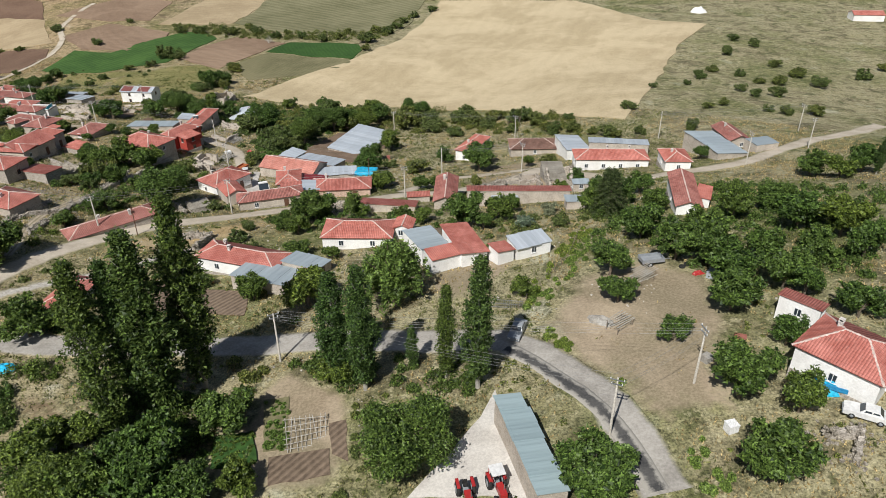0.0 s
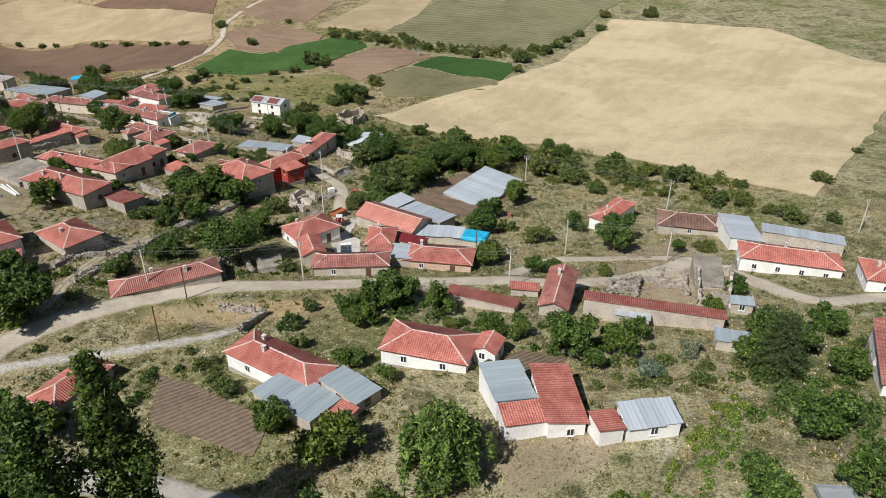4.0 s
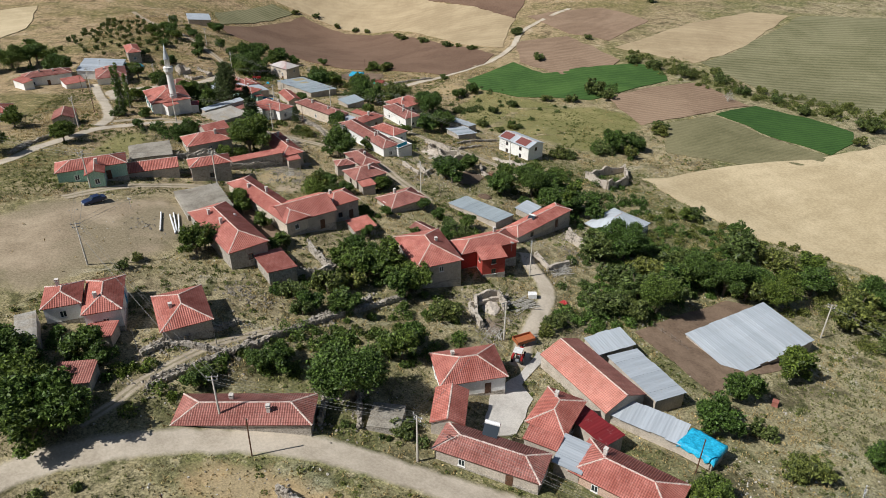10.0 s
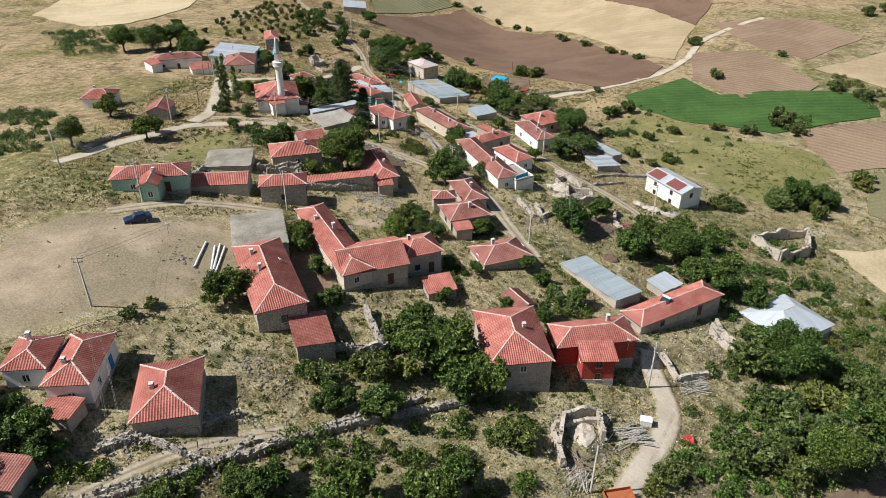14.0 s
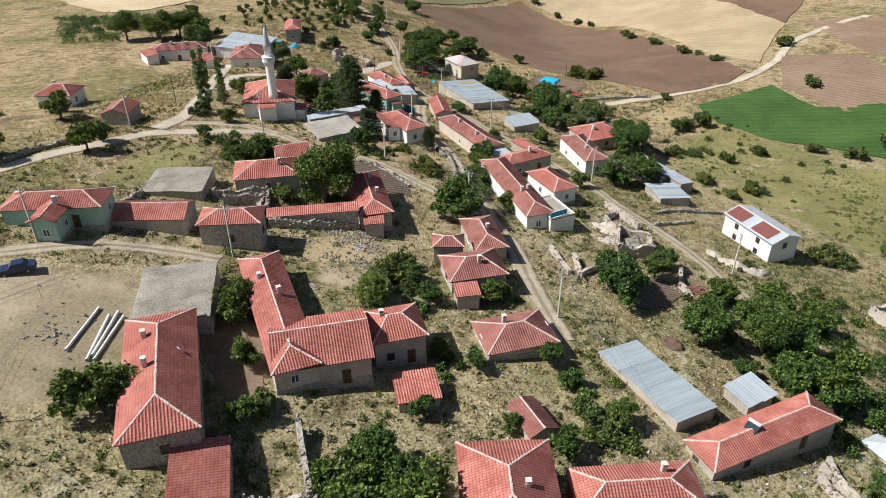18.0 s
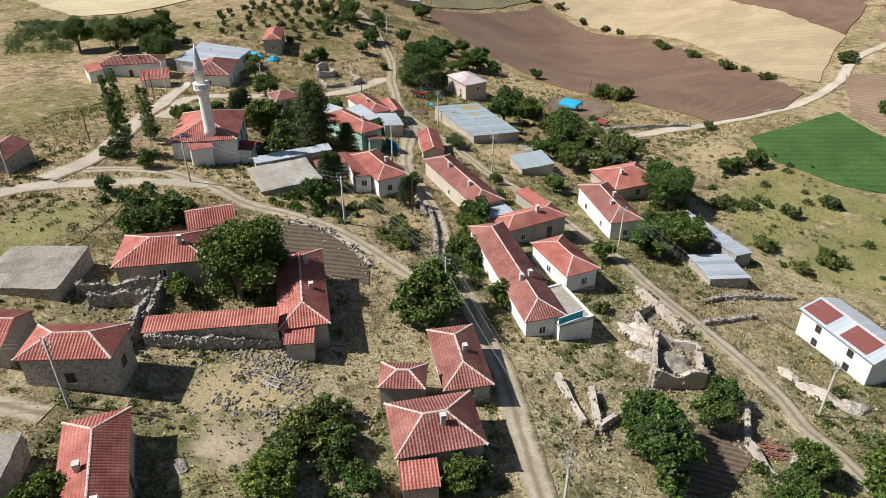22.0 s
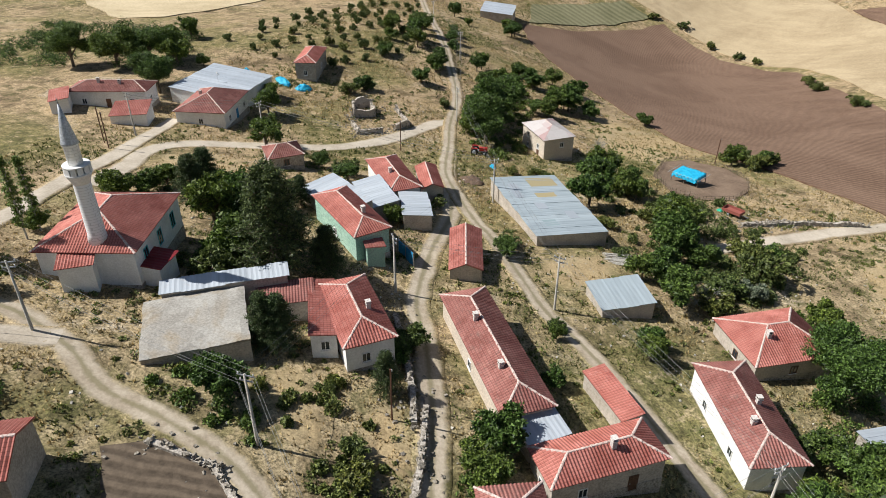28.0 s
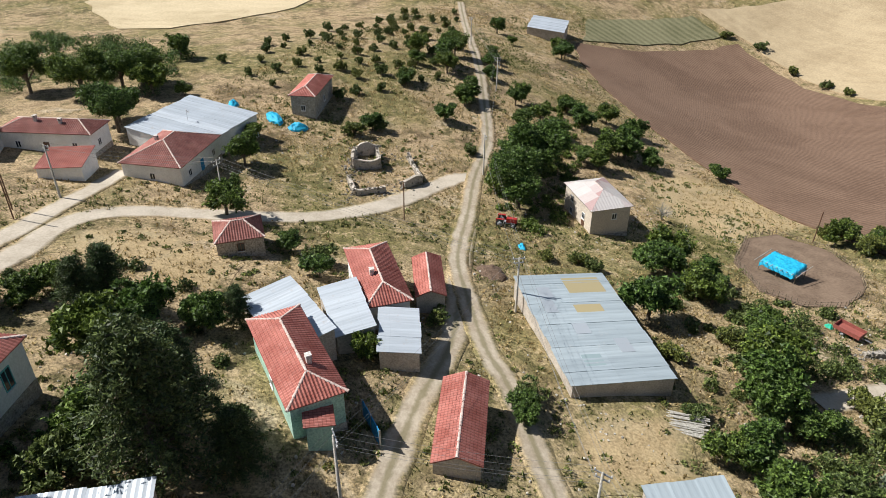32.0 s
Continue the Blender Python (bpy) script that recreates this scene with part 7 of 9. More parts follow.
# ---------------- power poles ----------------
def pole_mesh():
    geos = []
    limb(geos, Vector((0, 0, -1)), Vector((0, 0, 7.8)), 0.17, 0.09, 8)
    return mesh_from("post", *join(*geos), POLE_C, smooth=True)


def power_pole(x, y, turn, dark=False):
    base = new("power_pole", None)
    base.location = (x, y, hz(x, y))
    base.rotation_euler = (0, 0, radians(turn))
    tagged(base, "pale concrete power pole with steel crossarms", "pole", group="power poles")
    part("post", shared("pole", pole_mesh), base)
    for z, w in ((7.55, 0.75), (7.0, 0.6)):
        part("crossarm", shared(("arm", w), lambda: box_mesh("crossarm", STEEL, (-w, -0.05, -0.05, w, 0.05, 0.05))), base, m=pose(0, 0.12, z))
        for s in (-1, 1):
            part("insulator", shared("insul", lambda: box_mesh("insulator", FRAME_W, (-0.05, -0.05, 0.05, 0.05, 0.05, 0.13), (-0.035, -0.035, 0.13, 0.035, 0.035, 0.24))), base, m=pose(s * (w - 0.08), 0.12, z))
    return base


POLES = [(-44.8, 130.7), (-66.0, 117.1), (-0.9, 160.1), (19.0, 161.1), (-181.0, 213.7), (-158.3, 195.8), (27.3, 59.4), (-100.8, 193.5), (-133.5, 199.6), (-108.6, 121.7), (-136.7, 136.0), (16.9, 53.3), (-22.0, 72.5), (-54.5, 162.6), (-63.8, 183.9), (-8.8, 136.8), (-127.7, 158.2), (-175.9, 177.4), (-181.1, 153.9), (-156.4, 126.8), (-176.2, 232.5), (-209.0, 237.7), (-235.3, 204.2), (-253.9, 247.3), (-239.0, 183.1), (-142.7, 235.8), (-102.6, 231.5), (-16.3, 213.0), (59.5, 184.7), (69.9, 150.9), (97.4, 183.5), (89.7, 162.3), (-296.3, 263.3), (-335.5, 268.3), (20.7, 196.8)]
for i, (x, y) in enumerate(POLES):
    power_pole(x, y, (i * 47) % 180)

# ---------------- places of the smaller things ----------------
THICKETS = {
    "gully": [(-57.4, 68.1), (-41.7, 65.6), (-33.3, 68.1), (-24.0, 65.9), (-23.2, 59.9), (-29.6, 57.0), (-29.3, 50.4), (-48.2, 51.4)],
    "poplar_foot": [(-24.1, 83.7), (-12.1, 81.4), (-0.8, 73.6), (4.8, 66.6), (3.2, 61.7), (-11.8, 65.2), (-19.3, 67.4)],
    "orchard_e": [(29.9, 133.7), (57.4, 128.9), (78.3, 114.5), (55.4, 74.9), (51.3, 77.7), (35.5, 80.2), (33.8, 92.7), (24.2, 100.4)],
    "field_hedge": [(-64.4, 220.9), (-64.1, 248.3), (-31.2, 256.2), (10.7, 242.6), (42.4, 219.3), (39.5, 193.9), (27.7, 199.0), (11.8, 209.4), (-15.4, 215.7), (-36.0, 214.6), (-55.0, 205.9)],
    "lane_side": [(-53.7, 177.7), (-55.1, 196.9), (-60.0, 212.1), (-47.3, 223.0), (-27.9, 235.0), (-23.2, 241.8), (-32.2, 214.3), (-41.6, 202.6), (-41.9, 187.6), (-46.1, 176.2)],
    "bank": [(-74.6, 115.4), (-76.2, 124.1), (-76.8, 139.2), (-76.5, 154.8), (-68.2, 165.1), (-59.6, 161.0), (-54.7, 145.6), (-63.5, 132.9), (-69.3, 126.4)],
    "dark_corner": [(-97.0, 104.0), (-94.0, 114.1), (-83.1, 112.3), (-76.1, 105.9), (-80.0, 98.3)],
    "below_houses": [(-89.1, 141.5), (-88.1, 146.2), (-85.9, 153.8), (-82.2, 163.2), (-76.7, 159.9), (-84.7, 140.3)],
    "garden_e": [(-101.0, 216.0), (-104.9, 238.2), (-83.6, 232.6), (-76.3, 238.2), (-65.1, 218.7), (-74.1, 218.2), (-80.3, 213.8), (-87.1, 208.5)],
    "big_trees": [(-172.0, 267.1), (-157.6, 270.8), (-147.5, 252.2), (-156.2, 252.9)],
    "thicket_n": [(-206.7, 265.6), (-212.6, 283.7), (-186.7, 280.3), (-174.1, 267.7), (-174.2, 254.0), (-188.2, 255.6)],
    "thicket_w": [(-211.5, 259.8), (-218.0, 274.5), (-197.8, 272.3), (-191.8, 281.9), (-187.2, 283.3), (-173.3, 269.4), (-175.5, 251.0), (-183.5, 251.3), (-199.0, 254.4)],
    "garden_w": [(-169.9, 164.4), (-174.4, 170.7), (-169.5, 177.7), (-161.3, 176.1), (-156.7, 167.6)],
    "road_trees": [(-256.2, 248.0), (-286.8, 266.0), (-300.1, 287.4), (-247.5, 263.8), (-229.6, 250.2), (-228.9, 242.6)],
    "gardens_s": [(3.5, 123.1), (12.8, 127.2), (16.0, 117.8), (22.0, 115.1), (35.3, 136.3), (30.1, 110.8), (5.3, 101.4)],
    "gardens_m": [(-36.9, 122.9), (-29.0, 130.9), (-21.9, 129.7), (-13.7, 123.1), (-5.8, 124.5), (-2.7, 129.7), (4.4, 121.8), (2.4, 109.8), (-7.4, 117.1), (-27.9, 115.7)],
    "gardens_h": [(-50.6, 103.3), (-42.9, 101.3), (-36.4, 95.6), (-40.8, 95.1), (-48.2, 99.1)],
    "beside_a": [(-68.7, 89.2), (-60.8, 90.0), (-56.2, 103.0), (-47.2, 100.1), (-46.9, 87.8), (-52.8, 79.1), (-59.4, 77.8)],
    "hedge_far": [(-147.0, 385.2), (-127.6, 388.8), (-107.9, 382.5), (-79.8, 378.2), (-51.0, 379.4), (-37.3, 379.3), (-21.4, 420.1), (-17.6, 409.1), (-32.3, 363.7), (-50.8, 358.6), (-79.5, 361.4), (-105.2, 362.1), (-135.7, 368.3)],
    "hedge_c": [(-134.6, 332.9), (-129.0, 346.0), (-122.3, 330.0), (-129.8, 320.1)],
    "hedge_d": [(-104.2, 280.4), (-91.0, 292.0), (-85.7, 275.6), (-96.4, 267.5)],
    "hedge_e": [(-95.0, 241.7), (-84.4, 254.6), (-59.4, 238.2), (-47.1, 247.1), (-36.0, 218.8), (-48.6, 212.1), (-63.4, 208.8), (-78.8, 214.6)],
    "road_south": [(-83.1, 112.3), (-79.0, 120.0), (-72.6, 116.5), (-73.1, 109.8), (-79.1, 107.8)],
    "grove_w": [(-360.2, 152.4), (-310.3, 199.1), (-280.9, 189.4), (-293.8, 150.2)],
    "left_dark": [(-223.1, 122.6), (-207.3, 132.4), (-172.9, 129.7), (-168.8, 118.2)],
    "court_b": [(-163.0, 167.0), (-166.0, 174.8), (-162.7, 178.9), (-155.0, 172.8), (-154.0, 166.4)],
    "court_c": [(-148.9, 167.4), (-148.6, 173.9), (-143.6, 179.6), (-138.1, 178.7), (-140.9, 169.0)],
    "b16_side": [(-151.1, 211.2), (-150.7, 214.3), (-139.2, 208.9), (-139.7, 206.3)],
    "hedge_b": [(-160.7, 274.5), (-149.4, 285.6), (-144.8, 284.0), (-150.7, 266.1)],
    "slope_mid": [(-56.8, 131.2), (-43.1, 138.5), (-42.7, 134.8), (-55.6, 127.2)],
    "verge": [(10.1, 70.2), (13.6, 72.8), (16.2, 67.3), (19.7, 61.4), (21.1, 56.3), (19.9, 56.0), (16.6, 62.4)],
    "verge_b": [(23.4, 51.5), (26.4, 51.6), (27.2, 44.3), (24.2, 44.4)],
    "grass_bank": [(23.5, 106.1), (24.5, 102.8), (16.9, 89.2), (11.7, 81.2), (11.1, 77.8), (10.0, 80.2), (13.8, 88.0), (20.9, 102.5)],
    "mosque_yard": [(-213.7, 179.0), (-220.1, 192.4), (-209.6, 205.0), (-191.3, 207.4), (-183.0, 199.4), (-190.3, 198.4), (-193.6, 196.8), (-206.5, 190.3)],
    "right_mass": [(-54.3, 178.8), (-55.6, 192.1), (-61.0, 217.7), (-58.0, 245.1), (-35.8, 197.2), (-49.5, 170.7)],
    "garden_one": [(-29.8, 74.0), (-21.8, 71.4), (-11.9, 70.6), (-10.6, 63.2), (-24.2, 61.5)],
    "gully_b": [(-60.8, 75.7), (-47.8, 74.2), (-34.3, 67.1), (-29.2, 57.7), (-49.3, 57.6)],
    "garden_two": [(-33.3, 68.1), (-16.0, 64.8), (-6.2, 63.2), (-9.5, 56.3), (-21.8, 59.7), (-27.6, 61.4)],
    "gully_c": [(-58.0, 69.2), (-32.9, 67.0), (-27.1, 59.4), (-25.6, 50.2), (-48.2, 51.6)],
    "crop_rows": [(-23.2, 59.9), (-9.8, 59.0), (-8.2, 48.4), (-21.3, 49.8)],
    "roadside": [(-72.2, 92.5), (-72.0, 96.1), (-68.5, 102.3), (-66.4, 102.4), (-68.2, 96.0), (-69.9, 91.3)],
    "green_strip": [(23.0, 104.6), (24.3, 101.6), (20.9, 89.6), (15.0, 81.3), (11.2, 76.9), (10.2, 78.9), (13.8, 84.2), (19.4, 92.5)],
    "bank_low": [(-75.9, 126.7), (-74.5, 137.3), (-70.3, 150.3), (-64.7, 164.1), (-58.2, 155.6), (-72.2, 125.9)],
    "mosque_garden": [(-187.8, 189.4), (-191.2, 190.9), (-193.4, 195.2), (-193.3, 198.8), (-187.5, 197.7), (-184.8, 192.6)],
    "slope_s": [(-171.4, 186.4), (-167.6, 196.4), (-168.2, 203.9), (-169.0, 211.2), (-159.4, 208.4), (-161.9, 190.3)],
    "under_b": [(-168.8, 186.3), (-168.7, 195.0), (-162.9, 197.4), (-158.3, 195.9), (-159.6, 191.2), (-164.0, 188.6)],
    "east_side": [(-90.4, 206.2), (-94.9, 216.1), (-95.8, 228.5), (-95.5, 249.6), (-77.6, 219.0), (-81.4, 208.7)],
    "lane_shade": [(-113.1, 176.5), (-115.8, 181.3), (-106.2, 179.2), (-95.1, 175.2), (-96.5, 171.9), (-104.5, 174.5)],
    "court_d": [(-111.4, 158.6), (-113.5, 165.0), (-104.3, 163.0), (-103.0, 157.3)],
    "garden_f": [(-90.6, 185.0), (-92.4, 194.7), (-80.5, 192.4), (-77.6, 188.0), (-82.6, 180.3)],
    "slope_n": [(-161.3, 276.0), (-169.1, 304.2), (-132.4, 309.4), (-115.6, 283.0), (-130.9, 259.8)],
    "garden_g": [(-63.2, 195.0), (-61.1, 212.7), (-43.5, 202.0), (-40.2, 188.6), (-49.3, 177.5), (-51.5, 168.8)],
    "below_lane": [(-167.3, 197.6), (-159.4, 198.2), (-146.6, 201.9), (-154.5, 206.3), (-163.5, 206.8)],
}
WALL_LINES = {
    "terrace": (1.3, "s", [(-76.6, 125.1), (-76.0, 130.9), (-76.0, 138.6), (-76.1, 145.0), (-75.6, 152.8)]),
    "long": (1.2, "s", [(-83.4, 116.4), (-83.6, 120.6), (-76.6, 125.9), (-76.2, 134.6), (-75.3, 142.3), (-74.4, 148.9), (-72.7, 157.6)]),
    "ruin_a": (2.4, "s", [(-87.9, 146.6), (-85.4, 153.1), (-94.1, 155.2)]),
    "ruin_b": (2.2, "m", [(-63.7, 164.9), (-58.9, 162.1)]),
    "ruin_b2": (0.9, "m", [(-64.5, 166.1), (-61.8, 173.2)]),
    "court_a": (1.7, "s", [(-135.3, 165.6), (-133.0, 171.6), (-131.3, 178.0)]),
    "court_b": (2.2, "s", [(-143.8, 161.2), (-142.7, 167.2), (-135.1, 163.8)]),
    "ruin_c": (1.9, "m", [(-131.0, 229.0), (-120.1, 227.3)]),
    "ruin_d": (2.4, "m", [(-112.6, 214.8), (-110.6, 220.9), (-116.0, 225.5), (-119.5, 221.8), (-112.6, 214.8)]),
    "ruin_e": (1.6, "m", [(-119.5, 221.8), (-125.0, 223.6), (-126.5, 227.5)]),
    "ruin_f": (2.3, "m", [(-253.4, 224.1), (-259.0, 225.5), (-259.5, 229.2), (-254.2, 228.8), (-253.4, 224.1)]),
    "ruin_g": (1.5, "m", [(-244.7, 228.1), (-243.3, 223.1), (-248.4, 222.8)]),
    "ruin_o": (1.4, "m", [(-258.5, 234.7), (-249.8, 235.1), (-247.0, 231.5)]),
    "ruin_r": (1.0, "m", [(-116.8, 204.6), (-109.9, 203.0)]),
    "ruin_s": (1.1, "m", [(-113.8, 206.9), (-108.6, 203.9), (-109.5, 207.2)]),
    "broken_shed": (1.3, "m", [(-105.7, 222.5), (-101.8, 218.2), (-95.9, 216.6), (-98.5, 221.6)]),
    "ruin_t": (2.0, "s", [(8.1, 137.8), (12.5, 139.7), (13.5, 146.7), (8.6, 143.5), (8.1, 137.8)]),
    "ruin_u": (1.6, "m", [(18.3, 144.7), (21.2, 146.2), (21.8, 152.5), (18.0, 151.4)]),
    "ruin_v": (2.0, "m", [(-60.6, 163.0), (-64.9, 168.1), (-63.4, 173.0), (-59.4, 169.8)]),
    "lane_ruin": (1.2, "m", [(-68.7, 205.6), (-61.9, 205.0)]),
    "lane_ruin_b": (1.3, "m", [(-67.2, 190.8), (-62.6, 189.0), (-61.0, 194.0)]),
    "foot_wall": (0.9, "s", [(-77.2, 113.6), (-76.6, 124.4)]),
    "house_wall": (0.9, "s", [(-84.0, 116.6), (-84.3, 120.2)]),
    "house_wall_b": (1.1, "s", [(-82.9, 122.9), (-82.5, 130.9)]),
    "yard_wall": (1.5, "s", [(38.5, 46.9), (40.0, 49.5), (37.5, 50.0)]),
    "road_wall": (1.0, "s", [(-167.6, 133.3), (-176.5, 146.4)]),
    "stones_a": (0.9, "s", [(-196.9, 278.8), (-195.6, 286.8), (-191.7, 300.5)]),
    "stones_b": (0.9, "s", [(-196.9, 281.0), (-196.5, 287.2)]),
    "ruin_h": (2.8, "m", [(23.8, 154.5), (22.5, 136.7), (27.2, 138.5), (30.0, 154.9), (23.8, 154.5)]),
    "ruin_i": (1.6, "s", [(8.4, 136.0), (8.0, 140.4), (12.3, 141.4), (12.7, 137.1)]),
    "ruin_j": (1.6, "m", [(16.9, 146.2), (20.8, 148.6), (21.1, 141.3)]),
    "ruin_k": (1.7, "s", [(-52.1, 115.0), (-48.2, 115.6), (-44.4, 115.6), (-45.1, 109.8)]),
    "ruin_l": (2.6, "m", [(-87.3, 246.8), (-78.8, 243.3), (-78.1, 254.0), (-83.9, 263.5), (-87.3, 246.8)]),
    "lane_wall": (1.0, "s", [(-160.9, 211.2), (-153.6, 208.5), (-147.0, 205.3)]),
    "terr_stones": (0.5, "s", [(-159.9, 187.4), (-156.4, 192.3), (-150.8, 194.2), (-145.7, 194.5)]),
    "ruin_m": (1.6, "m", [(-67.8, 204.0), (-60.8, 202.8)]),
    "ruin_n": (1.5, "m", [(-68.8, 206.8), (-61.3, 203.8)]),
    "below": (0.8, "s", [(-121.5, 232.7), (-121.0, 242.2)]),
    "hill_a": (0.9, "s", [(-78.1, 114.8), (-77.1, 121.0), (-76.7, 127.6), (-77.9, 130.7)]),
    "ruin_p": (1.9, "s", [(-57.6, 126.1), (-61.1, 130.1), (-58.6, 133.9), (-54.1, 129.7)]),
    "ruin_q": (2.0, "s", [(-146.4, 160.3), (-145.8, 168.9), (-138.6, 166.4)]),
    "lot": (0.9, "s", [(-175.6, 212.2), (-169.0, 211.5), (-163.4, 210.6), (-158.7, 209.4)]),
    "b13": (1.2, "s", [(-148.8, 150.6), (-143.9, 145.6)]),
    "metal_yard": (0.8, "s", [(-126.5, 238.1), (-126.4, 242.8), (-123.9, 253.5)]),
}
SPOT = {
    "minaret": (-185.7, 183.2),
    "blue_car": (-129.8, 133.4),
    "white_car": (41.7, 51.8),
    "tractor_a": (4.9, 47.7),
    "tractor_b": (-49.7, 159.9),
    "tractor_c": (-234.5, 244.8),
    "corral": (-216.8, 286.0),
    "shelter": (-218.2, 283.4),
    "tarp_a": (-273.5, 212.1),
    "tarp_b": (-269.7, 216.1),
    "tarp_c": (-279.7, 205.0),
    "heater": (-39.7, 138.9),
    "logs_a": (-58.6, 173.5),
    "logs_b": (-58.0, 163.5),
    "poles_lying": (-114.9, 139.4),
    "frame_a": (21.8, 71.5),
    "frame_b": (28.0, 83.8),
    "frame_c": (27.3, 82.2),
    "box_a": (28.8, 52.2),
    "box_b": (29.8, 63.0),
    "tent": (138.2, 394.5),
    "trailer_tarp": (40.2, 56.3),
    "blue_gate": (-189.1, 217.3),
    "gate": (7.1, 79.6),
    "hay_a": (20.0, 73.2),
    "blue_junk": (-59.5, 73.3),
    "trailer_r": (-201.5, 280.6),
    "woodpile": (-187.9, 248.3),
    "barrow": (-116.1, 135.1),
    "van": (9.1, 72.6),
    "sticks": (-51.4, 108.6),
    "wood_b": (-129.7, 183.5),
    "manure_a": (-218.6, 237.6),
    "manure_b": (-91.0, 205.0),
    "tyre_a": (33.8, 85.4),
    "box_c": (36.6, 81.6),
    "cart": (29.9, 87.5),
    "trailer_b": (-59.1, 177.9),
    "junk_red": (-54.1, 181.1),
    "net": (-1.3, 50.8),
    "box_d": (-16.0, 183.0),
    "blue_bin": (-227.2, 245.1),
    "stone_w": (-43.5, 58.0),
    "trailer_y": (-51.9, 164.6),
    "rail_a": (-123.3, 209.4),
    "rail_b": (-123.3, 212.9),
    "dish_a": (-68.0, 183.4),
    "dish_b": (-104.2, 146.9),
    "dish_c": (-262.7, 198.3),
    "dish_d": (-120.2, 135.7),
    "plough": (35.2, 82.8),
    "pile_white": (-117.9, 165.5),
    "box_e": (34.8, 66.4),
}
ORCHARD = [(-299.9, 198.0), (-338.7, 225.7), (-375.7, 254.9), (-387.6, 279.7), (-303.4, 256.3), (-286.0, 237.6), (-281.4, 226.4), (-293.0, 202.8)]
WOOD_POLES = [(-58.6, 116.3), (-54.9, 103.6), (-18.7, 156.5), (-231.6, 179.5), (-159.8, 207.6), (-229.7, 299.2), (-235.1, 229.2), (-181.6, 153.9), (-196.7, 165.1), (-234.6, 178.6)]
FENCES = [[(-39.7, 188.7), (-35.8, 187.8), (-32.0, 186.8)], [(-49.0, 166.1), (-47.5, 172.2), (-46.7, 180.2)], [(9.9, 78.9), (13.5, 84.6), (18.7, 92.2), (22.5, 103.6)], [(-168.8, 163.7), (-158.5, 165.2), (-154.0, 165.9)], [(-88.3, 117.9), (-84.0, 116.4), (-81.3, 126.5), (-75.9, 123.8)], [(-81.1, 131.3), (-78.8, 133.1), (-78.0, 138.0)], [(-96.3, 195.1), (-99.7, 198.8), (-101.7, 208.6)]]
RUBBLE = [(-130.6, 173.5), (-130.5, 167.4), (-129.1, 178.6), (-122.2, 222.4), (-116.9, 220.5), (-125.7, 223.2), (-128.8, 175.5), (-137.7, 163.9), (-130.1, 176.9), (-135.3, 174.2), (-132.0, 180.8), (-124.3, 227.1), (-118.5, 219.3), (-107.0, 199.6), (-117.2, 225.0), (-115.0, 180.2), (-89.8, 135.6), (-87.0, 136.7), (-84.1, 138.3), (-116.8, 136.0), (-62.3, 200.0), (-65.2, 199.6), (-90.5, 136.9), (-65.3, 170.3), (-57.1, 167.9), (-55.9, 160.6), (-24.0, 134.0), (-21.3, 134.9), (-95.1, 148.2), (20.0, 148.0), (15.6, 154.5), (27.2, 164.6), (28.6, 186.5), (-47.1, 59.2), (-43.1, 60.1)]
DISH_UP = {"dish_a": 4.6, "dish_b": 4.4, "dish_c": 4.6, "dish_d": 3.2}


def tube_mesh(name, mat, *segs, sides=6):
    geos = []
    for p, q, r in segs:
        limb(geos, Vector(p), Vector(q), r, r, sides)
    return mesh_from(name, *join(*geos), mat)


def lathe(name, profile, mat, sides=20, smooth=True):
    v, f = [], []
    for r, z in profile:
        for k in range(sides):
            a = 2 * math.pi * k / sides
            v.append((r * math.cos(a), r * math.sin(a), z))
    for i in range(len(profile) - 1):
        for k in range(sides):
            k2 = (k + 1) % sides
            f.append((i * sides + k, i * sides + k2, (i + 1) * sides + k2, (i + 1) * sides + k))
    f.append(tuple(range(sides))[::-1])
    f.append(tuple((len(profile) - 1) * sides + k for k in range(sides)))
    return mesh_from(name, v, f, mat, smooth=smooth)


def thing(name, spot, turn, label, cat, dz=0.0, group=""):
    x, y = SPOT[spot] if isinstance(spot, str) else spot
    base = new(name, None)
    base.location = (x, y, hz(x, y) + dz)
    base.rotation_euler = (0, 0, radians(turn))
    return tagged(base, label, cat, group=group)


# ---------------- minaret beside the mosque ----------------
def white_block_material():
    m, nt, b = node_material("white_stone_blocks", 0.85)
    tc = nt.nodes.new("ShaderNodeTexCoord")
    br = nt.nodes.new("ShaderNodeTexBrick")
    br.inputs["Color1"].default_value = (0.86, 0.855, 0.84, 1)
    br.inputs["Color2"].default_value = (0.86, 0.855, 0.84, 1)
    br.inputs["Mortar"].default_value = (0.68, 0.67, 0.65, 1)
    br.inputs["Scale"].default_value = 1.0
    br.inputs["Brick Width"].default_value = 0.6
    br.inputs["Row Height"].default_value = 0.3
    br.inputs["Mortar Size"].default_value = 0.025
    mp = nt.nodes.new("ShaderNodeMapping")
    mp.inputs["Rotation"].default_value = (radians(90), 0, 0)
    nt.links.new(tc.outputs["Object"], mp.inputs["Vector"])
    nt.links.new(mp.outputs["Vector"], br.inputs["Vector"])
    nt.links.new(br.outputs["Color"], b.inputs["Base Color"])
    bump(nt, b, br.outputs["Fac"], 0.3, 0.02)
    return m


BLOCKS = white_block_material()
LEAD = mottled("lead_sheet", (0.42, 0.45, 0.48), (0.56, 0.58, 0.6), 1.2, 6, 0.5, 0.2, 0.02, 0.3)
mn = thing("minaret", "minaret", -11, "white stone minaret with balcony and grey lead cone", "minaret")
